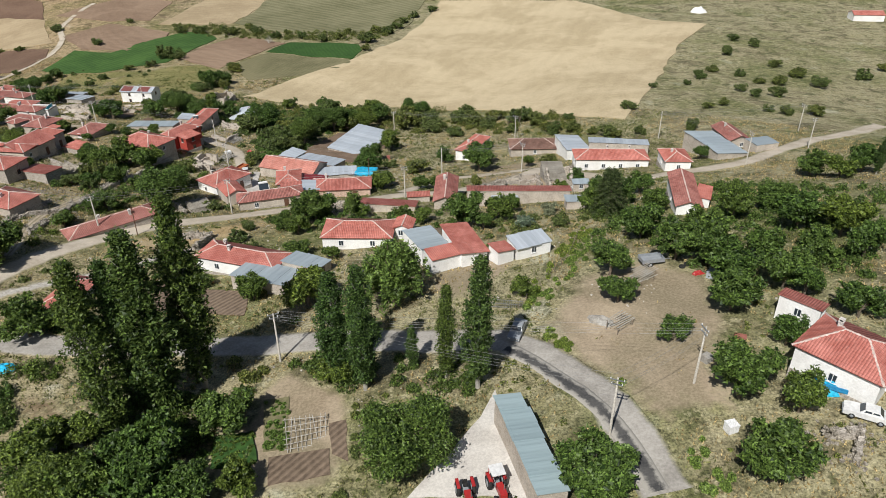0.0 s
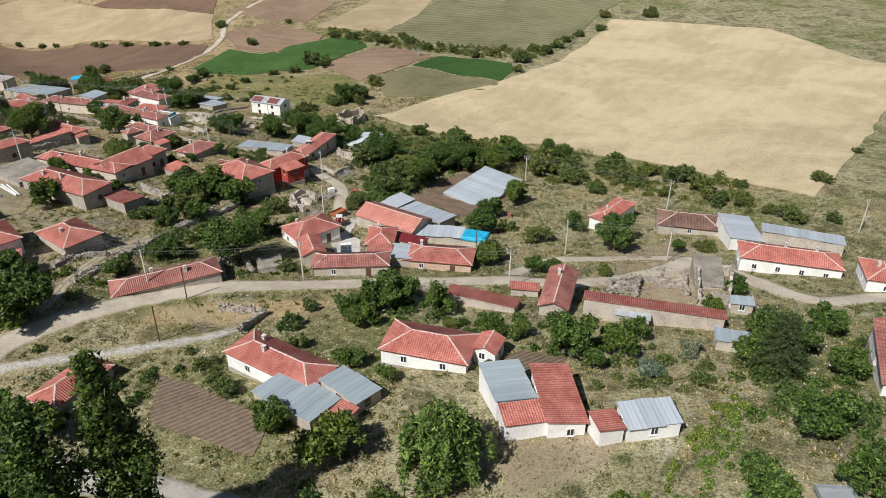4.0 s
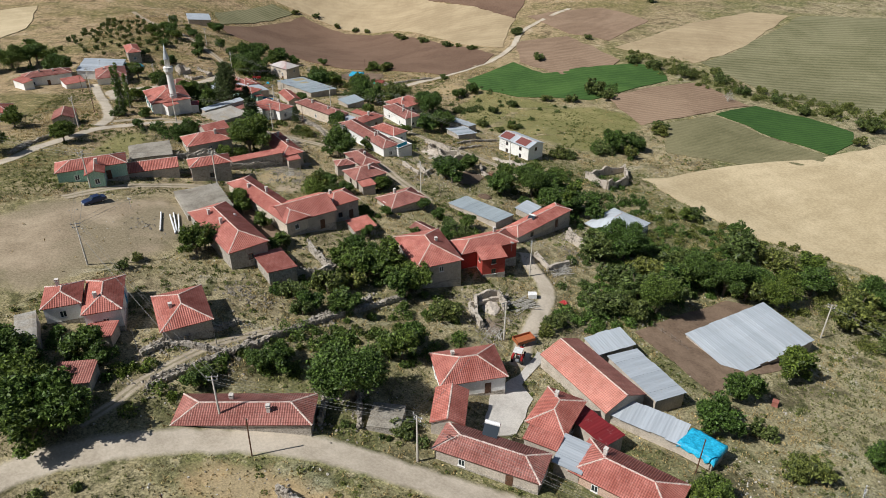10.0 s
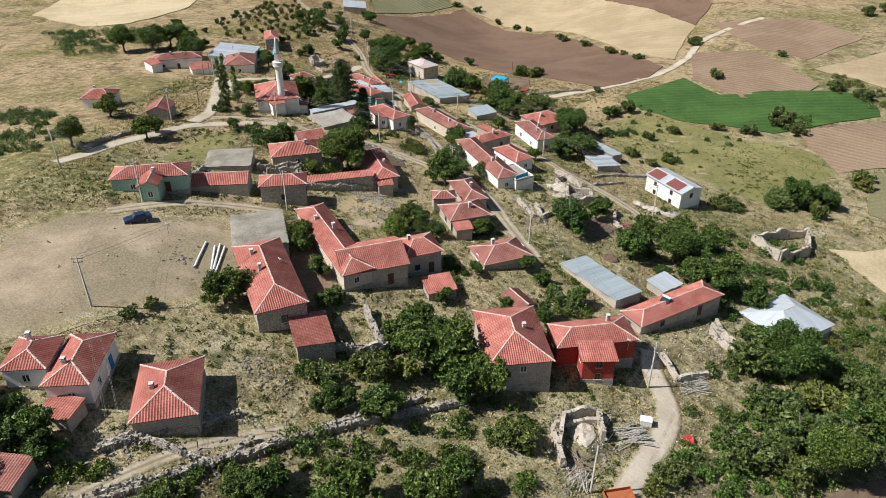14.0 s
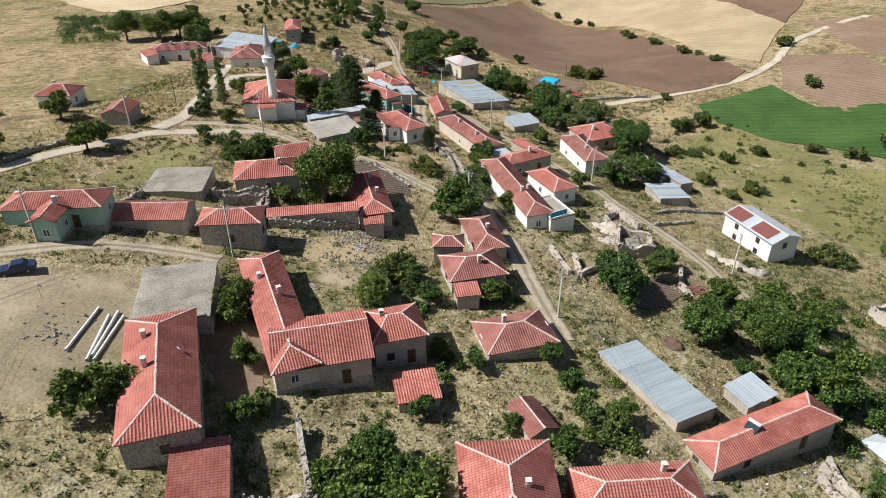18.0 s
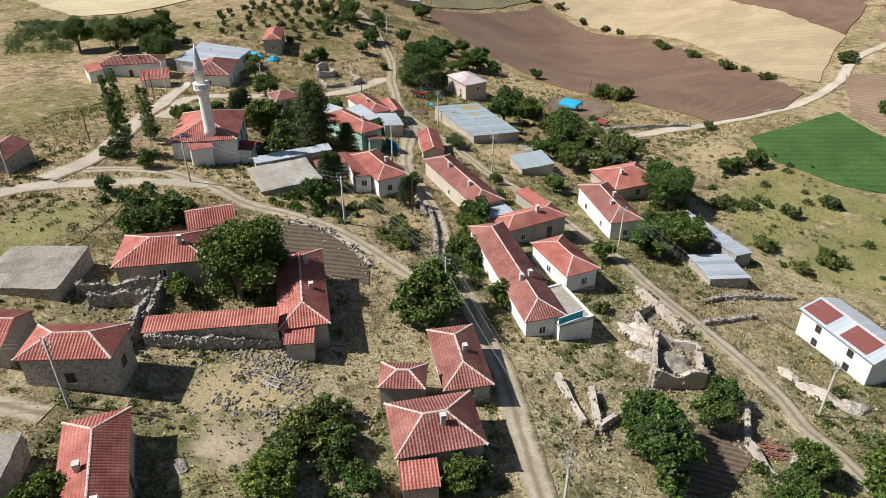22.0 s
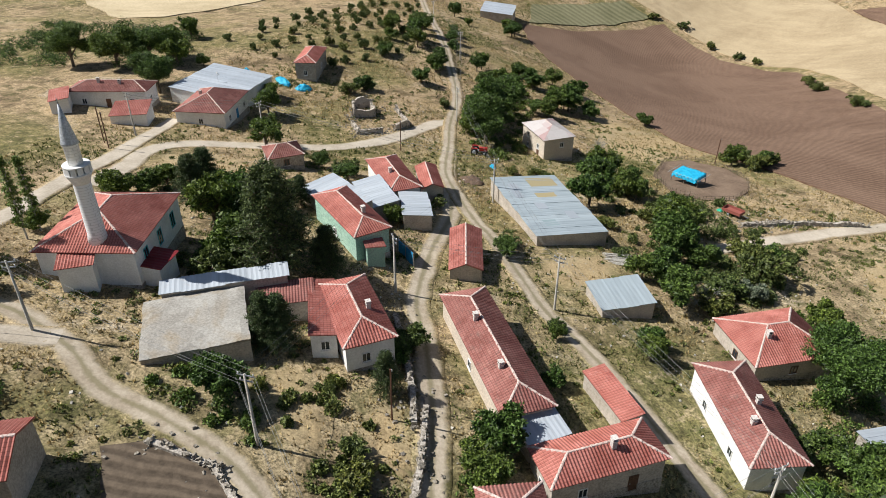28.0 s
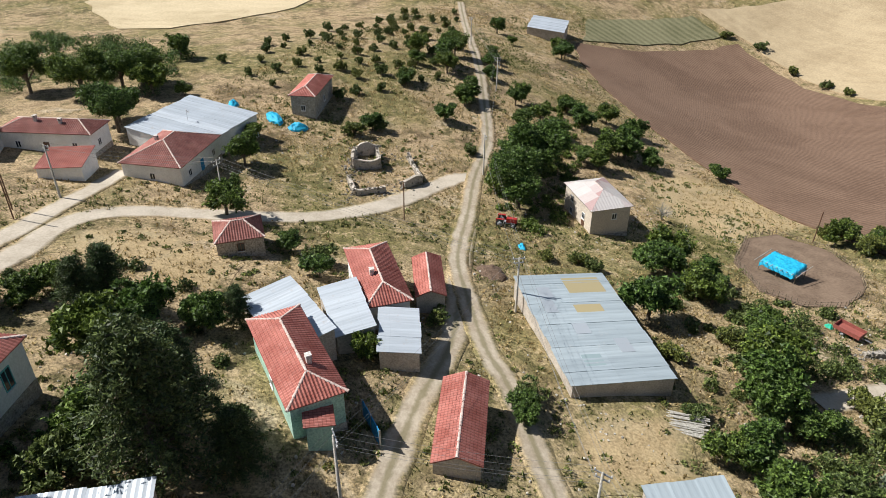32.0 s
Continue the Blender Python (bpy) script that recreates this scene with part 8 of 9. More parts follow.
part("base", box_mesh("base", BLOCKS, (-1.15, -1.15, -2, 1.15, 1.15, 4.2), (-1.25, -1.25, 4.2, 1.25, 1.25, 4.45)), mn)
part("shaft", lathe("shaft", [(1.12, 4.45), (0.9, 5.6), (0.84, 11.6), (0.88, 11.8)], BLOCKS), mn, "white block shaft")
bal = part("balcony", lathe("balcony", [(0.86, 11.4), (0.95, 11.7), (0.98, 11.75), (1.1, 12.05), (1.14, 12.1), (1.3, 12.45), (1.33, 12.6), (0.8, 12.62)], MAT["w"]), mn)
for k in range(12):
    a = 2 * math.pi * k / 12
    part("baluster", shared("balu", lambda: box_mesh("baluster", MAT["w"], (-0.04, -0.26, 0, 0.04, 0.26, 0.75))), bal, m=pose(1.24 * math.cos(a), 1.24 * math.sin(a), 12.6, 0, 0, math.degrees(a)))
part("rail", lathe("rail", [(1.18, 13.33), (1.32, 13.33), (1.32, 13.43), (1.18, 13.43)], MAT["w"]), bal)
part("upper_shaft", lathe("upper_shaft", [(0.72, 12.6), (0.7, 15.4), (0.82, 15.5), (0.82, 15.6)], BLOCKS), mn)
part("cone", lathe("cone", [(0.84, 15.6), (0.8, 15.75), (0.42, 17.7), (0.05, 19.6)], LEAD), mn, "grey lead cone")
part("finial", lathe("finial", [(0.03, 19.5), (0.1, 19.65), (0.03, 19.8), (0.07, 19.95), (0.015, 20.1), (0.01, 20.5)], STEEL, 8), mn)

# ---------------- dry stone and mud walls ----------------
def stone_wall(line, h, key):
    """A ruined or terrace wall: a rough core with single stones on and in it."""
    rnd = random.Random(int(line[0][0] * 3 + line[0][1]))
    base = new("stone_wall" if key == "s" else "mud_wall", None)
    x0, y0 = line[0]
    base.location = (x0, y0, hz(x0, y0))
    tagged(base, "crumbling dry stone wall with loose stones" if key == "s" else "ruined mud-brick wall with broken uneven top", "wall")
    z0 = hz(x0, y0)
    v, f, stones = [], [], []
    n = 0
    for i in range(len(line) - 1):
        a, b = Vector((*line[i], 0)), Vector((*line[i + 1], 0))
        d = (b - a)
        L = d.length
        d.normalize()
        s = Vector((-d.y, d.x, 0)) * 0.27
        k = max(2, int(L / 0.7))
        first = len(v)
        for j in range(k + 1):
            p = a + d * (L * j / k)
            g = hz(p.x, p.y) - z0
            top = g + h * ((0.72 + 0.42 * noise.noise(Vector((p.x * 0.45, p.y * 0.45, 3)))) * rnd.uniform(0.88, 1.1) if key == "s" else max(0.25, 0.8 + 0.6 * noise.noise(Vector((p.x * 0.28, p.y * 0.28, 3)))) * rnd.uniform(0.95, 1.04))
            for q, z in ((p - s * 1.2, g - 0.8), (p - s * rnd.uniform(0.8, 1.1), top), (p + s * rnd.uniform(0.8, 1.1), top * 0.98), (p + s * 1.2, g - 0.8)):
                v.append((q.x - x0, q.y - y0, z))
            if key in "sm":
                for _ in range(int(4 + 3 * h) if key == "s" else 3):
                    u = p + d * rnd.uniform(0, L / k)
                    side = rnd.choice((-1, 1)) * rnd.uniform(0.75, 1.15) if rnd.random() < 0.75 else rnd.uniform(-0.7, 0.7)
                    zz = g + rnd.uniform(0, 1) * (top - g) if abs(side) > 0.7 else top
                    stones.append((u.x - x0 + s.x * side, u.y - y0 + s.y * side, zz))
        for j in range(k):
            o = first + 4 * j
            f += [(o, o + 4, o + 5, o + 1), (o + 1, o + 5, o + 6, o + 2), (o + 2, o + 6, o + 7, o + 3)]
        f += [(first, first + 1, first + 2, first + 3), tuple(first + 4 * k + q for q in (3, 2, 1, 0))]
    part("core", mesh_from("core", v, f, MAT["s"] if key == "s" else MAT["m"]), base)
    if stones:
        ob = part("stones", stone_mesh(stones, rnd, 0.16), base)
        ob["kind"] = "stuff"


def stone_mesh(places, rnd, size, mat=None):
    v, f = [], []
    cube, cf = box_geo(-1, -1, -1, 1, 1, 1)
    for p in places:
        r = size * rnd.uniform(0.6, 1.6)
        R = Euler((rnd.uniform(0, 3), rnd.uniform(0, 3), rnd.uniform(0, 3))).to_matrix()
        o = len(v)
        for c in cube:
            q = R @ Vector([c[i] * r * rnd.uniform(0.55, 1.0) * (0.7 if i == 2 else 1) for i in range(3)])
            v.append((p[0] + q.x, p[1] + q.y, p[2] + q.z))
        f += [tuple(i + o for i in q) for q in cf]
    return mesh_from("stones", v, f, mat or STONE)


for h, key, line in WALL_LINES.values():
    stone_wall(line, h, key)

# ---------------- grass, weeds and bushes ----------------
NR = np.random.RandomState(5)


def smooth_noise(x, y, scale, seed):
    return np.array([noise.noise(Vector((a * scale, b * scale, seed))) for a, b in zip(x, y)])


def cards(name, P, size, mat, label, cat, tall=1.0, upright=False, per=1):
    """Many small leaves or blades as one mesh."""
    n = len(P)
    a = NR.normal(size=(n, 3))
    if upright:
        a[:, 2] = abs(a[:, 2]) + 1.6
    a /= np.linalg.norm(a, axis=1)[:, None]
    b = np.cross(a, NR.normal(size=(n, 3)))
    b /= np.linalg.norm(b, axis=1)[:, None] + 1e-9
    s = (np.asarray(size) * NR.uniform(0.6, 1.35, n))[:, None]
    if upright:
        V = np.stack([P - b * s * 0.3, P + b * s * 0.3, P + a * s * tall], 1).reshape(-1, 3)
        F = np.arange(3 * n).reshape(-1, 3)
    else:
        V = np.stack([P - a * s * 0.8 - b * s * 0.55, P - a * s * 0.8 + b * s * 0.75, P + a * s * 1.2 * tall], 1).reshape(-1, 3)
        F = np.arange(3 * n).reshape(-1, 3)
    me = bpy.data.meshes.new(name)
    me.from_pydata(V.tolist(), [], F.tolist())
    me.materials.append(mat)
    ob = new(name, me)
    return tagged(ob, label, cat, kind="stuff")


# dry grass and weeds over the open ground near the village
def scatter_grass():
    n = 380000
    x, y = NR.uniform(-400, 110, n), NR.uniform(40, 330, n)
    near = (y < 150 - 0.75 * (x - 60) + 70) & (y > 30 - 0.62 * (x + 10) - 40 * (x > -60))
    x, y = x[near], y[near]
    ok = free(x, y, 0.15)
    for key in ("bare_mound", "bare_yard"):
        ok &= ~(inside(PATCHES[key], x, y) & (NR.uniform(size=len(x)) < 0.98))
    x, y = x[ok], y[ok]
    nz = smooth_noise(x, y, 0.06, 7.0) + 0.5 * smooth_noise(x, y, 0.25, 3.0)
    keep = NR.uniform(size=len(x)) < np.clip(0.55 + 0.9 * nz, 0.12, 1)
    x, y, nz = x[keep], y[keep], nz[keep]
    nz2 = smooth_noise(x, y, 0.045, 21.0) + 0.6 * smooth_noise(x, y, 0.2, 9.0)
    z = height(x, y)
    for sel, mat, label, size in ((nz2 < 0.13, DRY, "straw-coloured dry grass tufts", 0.32), (nz2 >= 0.13, WEED, "olive green weeds and thistles", 0.34)):
        xs, ys, zs = x[sel], y[sel], z[sel]
        P = np.repeat(np.column_stack([xs, ys, zs]), 3, 0)
        P[:, :2] += NR.normal(0, 0.2, (len(P), 2))
        cards("dry_grass" if mat is DRY else "weeds", P, size, mat, label, "grass", 1.1, True)


scatter_grass()


def undergrowth(poly, density, r0, r1, mat, label):
    """Tangled bushes filling poly: rounded clumps of leaves, one over another."""
    xs, ys = [p[0] for p in poly], [p[1] for p in poly]
    area = (max(xs) - min(xs)) * (max(ys) - min(ys))
    n = int(area * density)
    x, y = NR.uniform(min(xs), max(xs), n), NR.uniform(min(ys), max(ys), n)
    sel = inside(poly, x, y) & free(x, y, 0.6, fields=False)
    if r1 > 0.5:
        sel &= ~inside(PATCHES["bare_gully"], x, y) & ~inside(PATCHES["garden_bare"], x, y)
    x, y = x[sel], y[sel]
    if len(x) == 0:
        return
    r = NR.uniform(r0, r1, len(x)) * (0.8 + 0.5 * smooth_noise(x, y, 0.12, 2.0))
    per = 290
    d = NR.normal(size=(len(x), per, 3))
    d /= np.linalg.norm(d, axis=2)[:, :, None]
    d[:, :, 2] = abs(d[:, :, 2]) * NR.uniform(0.9, 1.5, (len(x), 1))
    lump = 1 + 0.28 * np.sin(d[:, :, 0] * 5 + x[:, None]) * np.cos(d[:, :, 1] * 5 + y[:, None])
    R = r[:, None, None] * (NR.uniform(0.6, 1.02, (len(x), per, 1))) * lump[:, :, None]
    P = np.column_stack([x, y, height(x, y)])[:, None, :] + d * R
    cards("undergrowth", P.reshape(-1, 3), 0.165, mat, label, "bushes")


for key, dens, r0, r1, mat in (
        ("gully", 0.19, 0.9, 2.0, LEAF), ("poplar_foot", 0.19, 0.8, 1.8, LEAF_P), ("orchard_e", 0.10, 0.8, 2.0, LEAF), ("field_hedge", 0.07, 0.7, 1.9, LEAF_B),
        ("lane_side", 0.23, 0.5, 1.4, LEAF_W), ("bank", 0.13, 0.6, 1.7, LEAF), ("dark_corner", 0.19, 0.9, 2.0, LEAF), ("below_houses", 0.23, 0.7, 1.6, LEAF),
        ("garden_e", 0.06, 0.6, 1.6, LEAF_B), ("big_trees", 0.15, 1.0, 2.2, LEAF), ("thicket_n", 0.15, 0.8, 1.8, LEAF_B), ("thicket_w", 0.06, 0.6, 1.6, LEAF_B),
        ("garden_w", 0.17, 0.7, 1.6, LEAF), ("road_trees", 0.10, 0.8, 1.9, LEAF), ("gardens_s", 0.09, 0.6, 1.5, LEAF_B), ("gardens_m", 0.15, 0.6, 1.6, LEAF),
        ("gardens_h", 0.23, 0.5, 1.2, LEAF_B), ("beside_a", 0.11, 0.6, 1.6, LEAF), ("hedge_far", 0.10, 1.0, 2.2, LEAF_B), ("hedge_b", 0.08, 0.8, 1.5, LEAF_B),
        ("slope_mid", 0.19, 0.5, 1.2, LEAF_B), ("verge", 1.0, 0.3, 0.6, LEAF_W), ("verge_b", 0.8, 0.25, 0.6, LEAF_W), ("grass_bank", 0.7, 0.3, 0.7, LEAF_W), ("mosque_yard", 0.10, 0.6, 1.4, LEAF_K), ("hedge_c", 0.1, 1.0, 2.0, LEAF), ("hedge_d", 0.1, 1.0, 2.2, LEAF), ("hedge_e", 0.1, 0.8, 2.0, LEAF), ("road_south", 0.14, 0.7, 1.6, LEAF), ("grove_w", 0.06, 1.5, 3.0, LEAF),
        ("garden_two", 0.25, 0.4, 1.0, LEAF_B), ("gully_c", 0.2, 0.8, 1.8, LEAF), ("crop_rows", 0.35, 0.3, 0.6, LEAF_B), ("roadside", 0.3, 0.3, 0.8, LEAF_B), ("green_strip", 0.7, 0.25, 0.5, LEAF_W), ("right_mass", 0.1, 0.4, 1.3, LEAF_W), ("garden_one", 0.13, 0.4, 1.2, LEAF_B), ("gully_b", 0.14, 0.7, 1.9, LEAF), ("bank_low", 0.1, 0.4, 1.1, LEAF_B), ("mosque_garden", 0.35, 0.5, 0.9, LEAF), ("slope_s", 0.07, 0.5, 1.3, LEAF_B), ("under_b", 0.2, 0.6, 1.4, LEAF),
        ("east_side", 0.05, 0.6, 1.5, LEAF_B), ("lane_shade", 0.2, 0.6, 1.5, LEAF), ("court_d", 0.1, 0.6, 1.4, LEAF), ("garden_f", 0.13, 0.6, 1.5, LEAF_W), ("slope_n", 0.014, 0.5, 1.5, LEAF_B), ("garden_g", 0.16, 0.5, 1.3, LEAF_B),
        ("left_dark", 0.1, 1.0, 2.2, LEAF), ("court_b", 0.12, 0.8, 1.8, LEAF), ("court_c", 0.15, 1.0, 2.2, LEAF), ("b16_side", 0.3, 0.8, 1.6, LEAF), ("below_lane", 0.15, 0.5, 1.2, LEAF_B)):
    undergrowth(THICKETS[key], dens, r0, r1, mat, "tangled green bushes and saplings")
undergrowth(PATCHES["crop_bed"], 5.0, 0.22, 0.4, LEAF, "dense low green vegetable plants in a bed")
undergrowth(PATCHES["rows_a"], 1.4, 0.22, 0.42, LEAF_W, "yellowing bean plants in rows")

def weed_patches(n, mat, seed, label):
    """Low leafy weeds in patches over the village ground, thickest beside walls."""
    x, y = NR.uniform(-290, 60, n), NR.uniform(45, 300, n)
    near = (y < 150 - 0.75 * (x - 60) + 50) & (y > 40 - 0.62 * (x + 10) - 40 * (x > -60))
    x, y = x[near], y[near]
    ok = free(x, y, 0.25)
    for key in ("bare_mound", "bare_yard", "bare_a", "bare_b", "garden_bare"):
        ok &= ~inside(PATCHES[key], x, y)
    x, y = x[ok], y[ok]
    by_wall = ~free(x, y, 2.2, roads=False, fields=False)
    nz = smooth_noise(x, y, 0.05, seed) + 0.6 * smooth_noise(x, y, 0.19, seed + 4)
    keep = NR.uniform(size=len(x)) < np.clip(0.12 + 1.5 * (nz - 0.12) + 0.35 * by_wall, 0.02, 1)
    x, y = x[keep], y[keep]
    per = 34
    r = NR.uniform(0.2, 0.75, len(x))
    d = NR.normal(size=(len(x), per, 3))
    d /= np.linalg.norm(d, axis=2)[:, :, None]
    d[:, :, 2] = abs(d[:, :, 2]) * 0.8
    P = np.column_stack([x, y, height(x, y)])[:, None, :] + d * r[:, None, None] * NR.uniform(0.5, 1.05, (len(x), per, 1))
    cards("weeds", P.reshape(-1, 3), 0.15, mat, label, "weeds")


weed_patches(30000, LEAF_B, 31.0, "low leafy green weeds among houses and walls")
weed_patches(22000, WEED, 47.0, "half-dry olive weeds in patches")

# small fruit trees in rows on the hill
rnd_o = random.Random(4)
cx0, cy0 = sum(p[0] for p in ORCHARD) / 8, sum(p[1] for p in ORCHARD) / 8
for i in range(-14, 15):
    for j in range(-14, 15):
        u, t = i * 6.5 + rnd_o.uniform(-1, 1), j * 6.0 + rnd_o.uniform(-1, 1)
        x, y = cx0 + u * 0.83 - t * 0.56, cy0 + u * 0.56 + t * 0.83
        if inside(ORCHARD, np.array([x]), np.array([y]))[0] and rnd_o.random() < 0.85:
            one_tree("b", x, y, rnd_o.uniform(0.8, 1.55), 1.35)

# loose stones beside walls and ruins
def rubble(spots, n, spread, size, label):
    rnd = random.Random(len(spots) * 3 + n)
    P = []
    for x, y in spots:
        for _ in range(n):
            a, d = rnd.uniform(0, 6.28), abs(rnd.gauss(0, spread))
            px, py = x + d * math.cos(a), y + d * math.sin(a)
            P.append((px, py, hz(px, py) + 0.05))
    ob = new("stones", stone_mesh(P, rnd, size))
    tagged(ob, label, "stones", kind="stuff")


rubble([p for h, k, line in WALL_LINES.values() for p in line], 26, 1.8, 0.15, "loose grey rubble stones on dry ground")
rubble([(-126.4, 176.4), (-127.6, 174.0), (-125.0, 178.0), (-124.0, 171.0), (-128.5, 178.5), (-121.8, 174.5), (-16.2, 152.0), (15.0, 150.0), (18.0, 155.0), (11.0, 148.5), (-22.6, 133.2), (-18.8, 134.6)], 60, 1.5, 0.15, "pale stones and plaster of fallen walls")
rubble(RUBBLE, 45, 2.0, 0.13, "heaps of fallen stones and debris")
rubble([(-150 + 9 * i + 4 * (i % 3), 150 + 7 * (i % 5) + 2 * i) for i in range(14)], 18, 3.5, 0.1, "scattered small pale stones")

PALE_STONE = mottled("pale_stones", (0.36, 0.33, 0.28), (0.56, 0.53, 0.47), 1.5, 6, 0.95, 0.6, 0.08)


def pale_stones(count, size, seed):
    """Pale stones in loose swarms over the open village ground."""
    rnd = random.Random(seed)
    sx, sy = NR.uniform(-275, 45, count * 3), NR.uniform(50, 290, count * 3)
    sel = (sy < 150 - 0.75 * (sx - 60) + 40) & (sy > 50 - 0.62 * (sx + 10) - 40 * (sx > -60))
    sx, sy = sx[sel][:count], sy[sel][:count]
    px = np.repeat(sx, 14) + NR.normal(0, 2.6, len(sx) * 14)
    py = np.repeat(sy, 14) + NR.normal(0, 2.6, len(sx) * 14)
    ok = free(px, py, 0.2)
    px, py = px[ok], py[ok]
    pz = height(px, py)
    ob = new("stones", stone_mesh([(a, b, c + 0.04) for a, b, c in zip(px, py, pz)], rnd, size, PALE_STONE))
    tagged(ob, "small pale stones strewn over dry ground", "stones", kind="stuff")


pale_stones(260, 0.11, 3)
CABLE = mottled("dull_cable", (0.16, 0.16, 0.16), (0.28, 0.28, 0.27), 4, 12, 0.6, 0.1, 0.02, 0.3)

# ---------------- wires between poles ----------------
def wire(a, b, sag=0.5, r=0.013):
    p, q = Vector((*a, hz(*a))), Vector((*b, hz(*b)))
    side = (q - p).cross(Vector((0, 0, 1))).normalized()
    base = new("power_line", None)
    base.location = p
    tagged(base, "thin sagging overhead power wires between poles", "wire", group="power lines")
    for off, z in ((-0.65, 7.75), (0.65, 7.75), (-0.5, 7.2), (0.5, 7.2)):
        pts = [p.lerp(q, t / 10) + side * off + Vector((0, 0, z - 4 * sag * (t / 10) * (1 - t / 10))) - p for t in range(11)]
        v = [c + Vector((math.cos(a) * r * side.x, math.cos(a) * r * side.y, math.sin(a) * r)) for c in pts for a in (0, 1.57, 3.14, 4.71)]
        f = [(4 * i + k, 4 * i + (k + 1) % 4, 4 * i + 4 + (k + 1) % 4, 4 * i + 4 + k) for i in range(10) for k in range(4)]
        part("wire", mesh_from("wire", v, f, CABLE), base)


used_pairs = set()
for i, a in enumerate(POLES):
    for d, j in sorted((math.hypot(a[0] - b[0], a[1] - b[1]), j) for j, b in enumerate(POLES) if j != i)[:2]:
        if 12 < d < 52 and (min(i, j), max(i, j)) not in used_pairs:
            used_pairs.add((min(i, j), max(i, j)))
            wire(a, POLES[j])

# ---------------- roof and yard fittings ----------------
x, y = SPOT["heater"]
sh_z = hz(x, y)
heater = new("solar_water_heater", None)
heater.location, heater.rotation_euler = (x, y, sh_z + 3.1), (0, 0, radians(20))
tagged(heater, "roof solar water heater with dark panel and white tank", "solar heater")
part("panel", mesh_from("panel", *box_geo(-1.0, -1.0, 0, 1.0, 1.0, 0.08), GLASS), heater, m=pose(0, 0, 0.45, 35, 0, 0))
part("tank", tube_mesh("tank", FRAME_W, ((-1.0, 0.95, 1.25), (1.0, 0.95, 1.25), 0.28), sides=12), heater, "white tank")
for sx in (-0.9, 0.9):
    part("leg", box_mesh("leg", STEEL, (sx - 0.03, 0.9, -1.0, sx + 0.03, 0.96, 1.1)), heater)
    part("leg", box_mesh("leg", STEEL, (sx - 0.03, -0.85, -1.0, sx + 0.03, -0.79, 0.1)), heater)
heater_small = copy_thing(heater, pose(-74.0, 199.0, hz(-73.7, 201.1) + 3.45, 0, 0, 10))
heater_small.scale = (0.7, 0.7, 0.7)
panel = new("terrace_railing", None)
(xa, ya), (xb, yb) = SPOT["rail_a"], SPOT["rail_b"]
panel.location, panel.rotation_euler = (xa, ya, hz(xa, ya) + 2.55), (0, 0, math.atan2(yb - ya, xb - xa))
tagged(panel, "bright blue sheet railing on the white terrace edge", "railing")
rl = math.hypot(xb - xa, yb - ya)
part("sheet", box_mesh("sheet", MAT["B"], (0, -0.03, 0.0, rl, 0.03, 0.95)), panel)
part("top_rail", box_mesh("top_rail", FRAME_W, (-0.05, -0.05, 0.95, rl + 0.05, 0.05, 1.02)), panel)
DISH = lathe("dish", [(0.02, 0.0), (0.25, 0.05), (0.42, 0.16), (0.44, 0.17), (0.42, 0.19), (0.24, 0.09), (0.02, 0.05)], FRAME_W, 16)
for key in ("dish_a", "dish_b", "dish_c", "dish_d"):
    (x, y), up = SPOT[key], DISH_UP[key]
    dish = new("satellite_dish", None)
    dish.location, dish.rotation_euler = (x, y, hz(x, y) + up), (0, 0, radians(200))
    tagged(dish, "small white satellite dish on a tiled roof", "satellite dish", group="satellite dishes")
    part("mast", shared("dmast", lambda: tube_mesh("mast", STEEL, ((0, 0, -0.9), (0, 0, 0.75), 0.03))), dish)
    part("dish", DISH, dish, m=pose(0, -0.05, 0.7, 55, 0, 0))
    part("feed", shared("dfeed", lambda: tube_mesh("feed", STEEL, ((0, -0.05, 0.45), (0, -0.5, 0.85), 0.02), sides=5)), dish)

for x, y in WOOD_POLES:
    wp = thing("wooden_pole", (x, y), 0, "thin dark wooden telephone pole leaning slightly", "pole", 0, "wooden poles")
    part("post", shared("woodpole", lambda: tube_mesh("post", BROWN_P, ((0, 0, -0.6), (0.12, 0.08, 6.2), 0.09))), wp)
    part("insulator", shared("woodins", lambda: box_mesh("insulator", FRAME_W, (0.05, 0.14, 5.9, 0.15, 0.24, 6.1))), wp)

def garden_fence(line, label):
    """Rough stakes with two wires along a line."""
    x0, y0 = line[0]
    b = thing("garden_fence", (x0, y0), 0, label, "fence")
    z0 = hz(x0, y0)
    rr = random.Random(int(x0))
    for (xa, ya), (xb, yb) in zip(line, line[1:]):
        n = max(2, int(math.hypot(xb - xa, yb - ya) / 2.0))
        for k in range(n):
            x, y = xa + (xb - xa) * k / n, ya + (yb - ya) * k / n
            part("stake", shared("fencestake", lambda: tube_mesh("stake", WOOD, ((0, 0, -0.4), (0.02, 0.02, 1.25), 0.05), sides=5)), b, m=pose(x - x0, y - y0, hz(x, y) - z0, rr.uniform(-6, 6), rr.uniform(-6, 6), 0))
        for z in (0.5, 1.0):
            part("wire", tube_mesh("wire", CABLE, ((xa - x0, ya - y0, hz(xa, ya) - z0 + z), (xb - x0, yb - y0, hz(xb, yb) - z0 + z), 0.012), sides=4), b)


for line in FENCES:
    garden_fence(line, "rough garden fence of wooden stakes and wire")

# ---------------- vehicles ----------------
def paint(name, col, rough=0.35):
    m, nt, b = node_material(name, rough)
    c = ramp(nt, noise_tex(nt, 3, 4), [(0.35, tuple(0.8 * v for v in col)), (0.65, col)])
    nt.links.new(c, b.inputs["Base Color"])
    b.inputs["Specular IOR Level"].default_value = 0.5
    return m


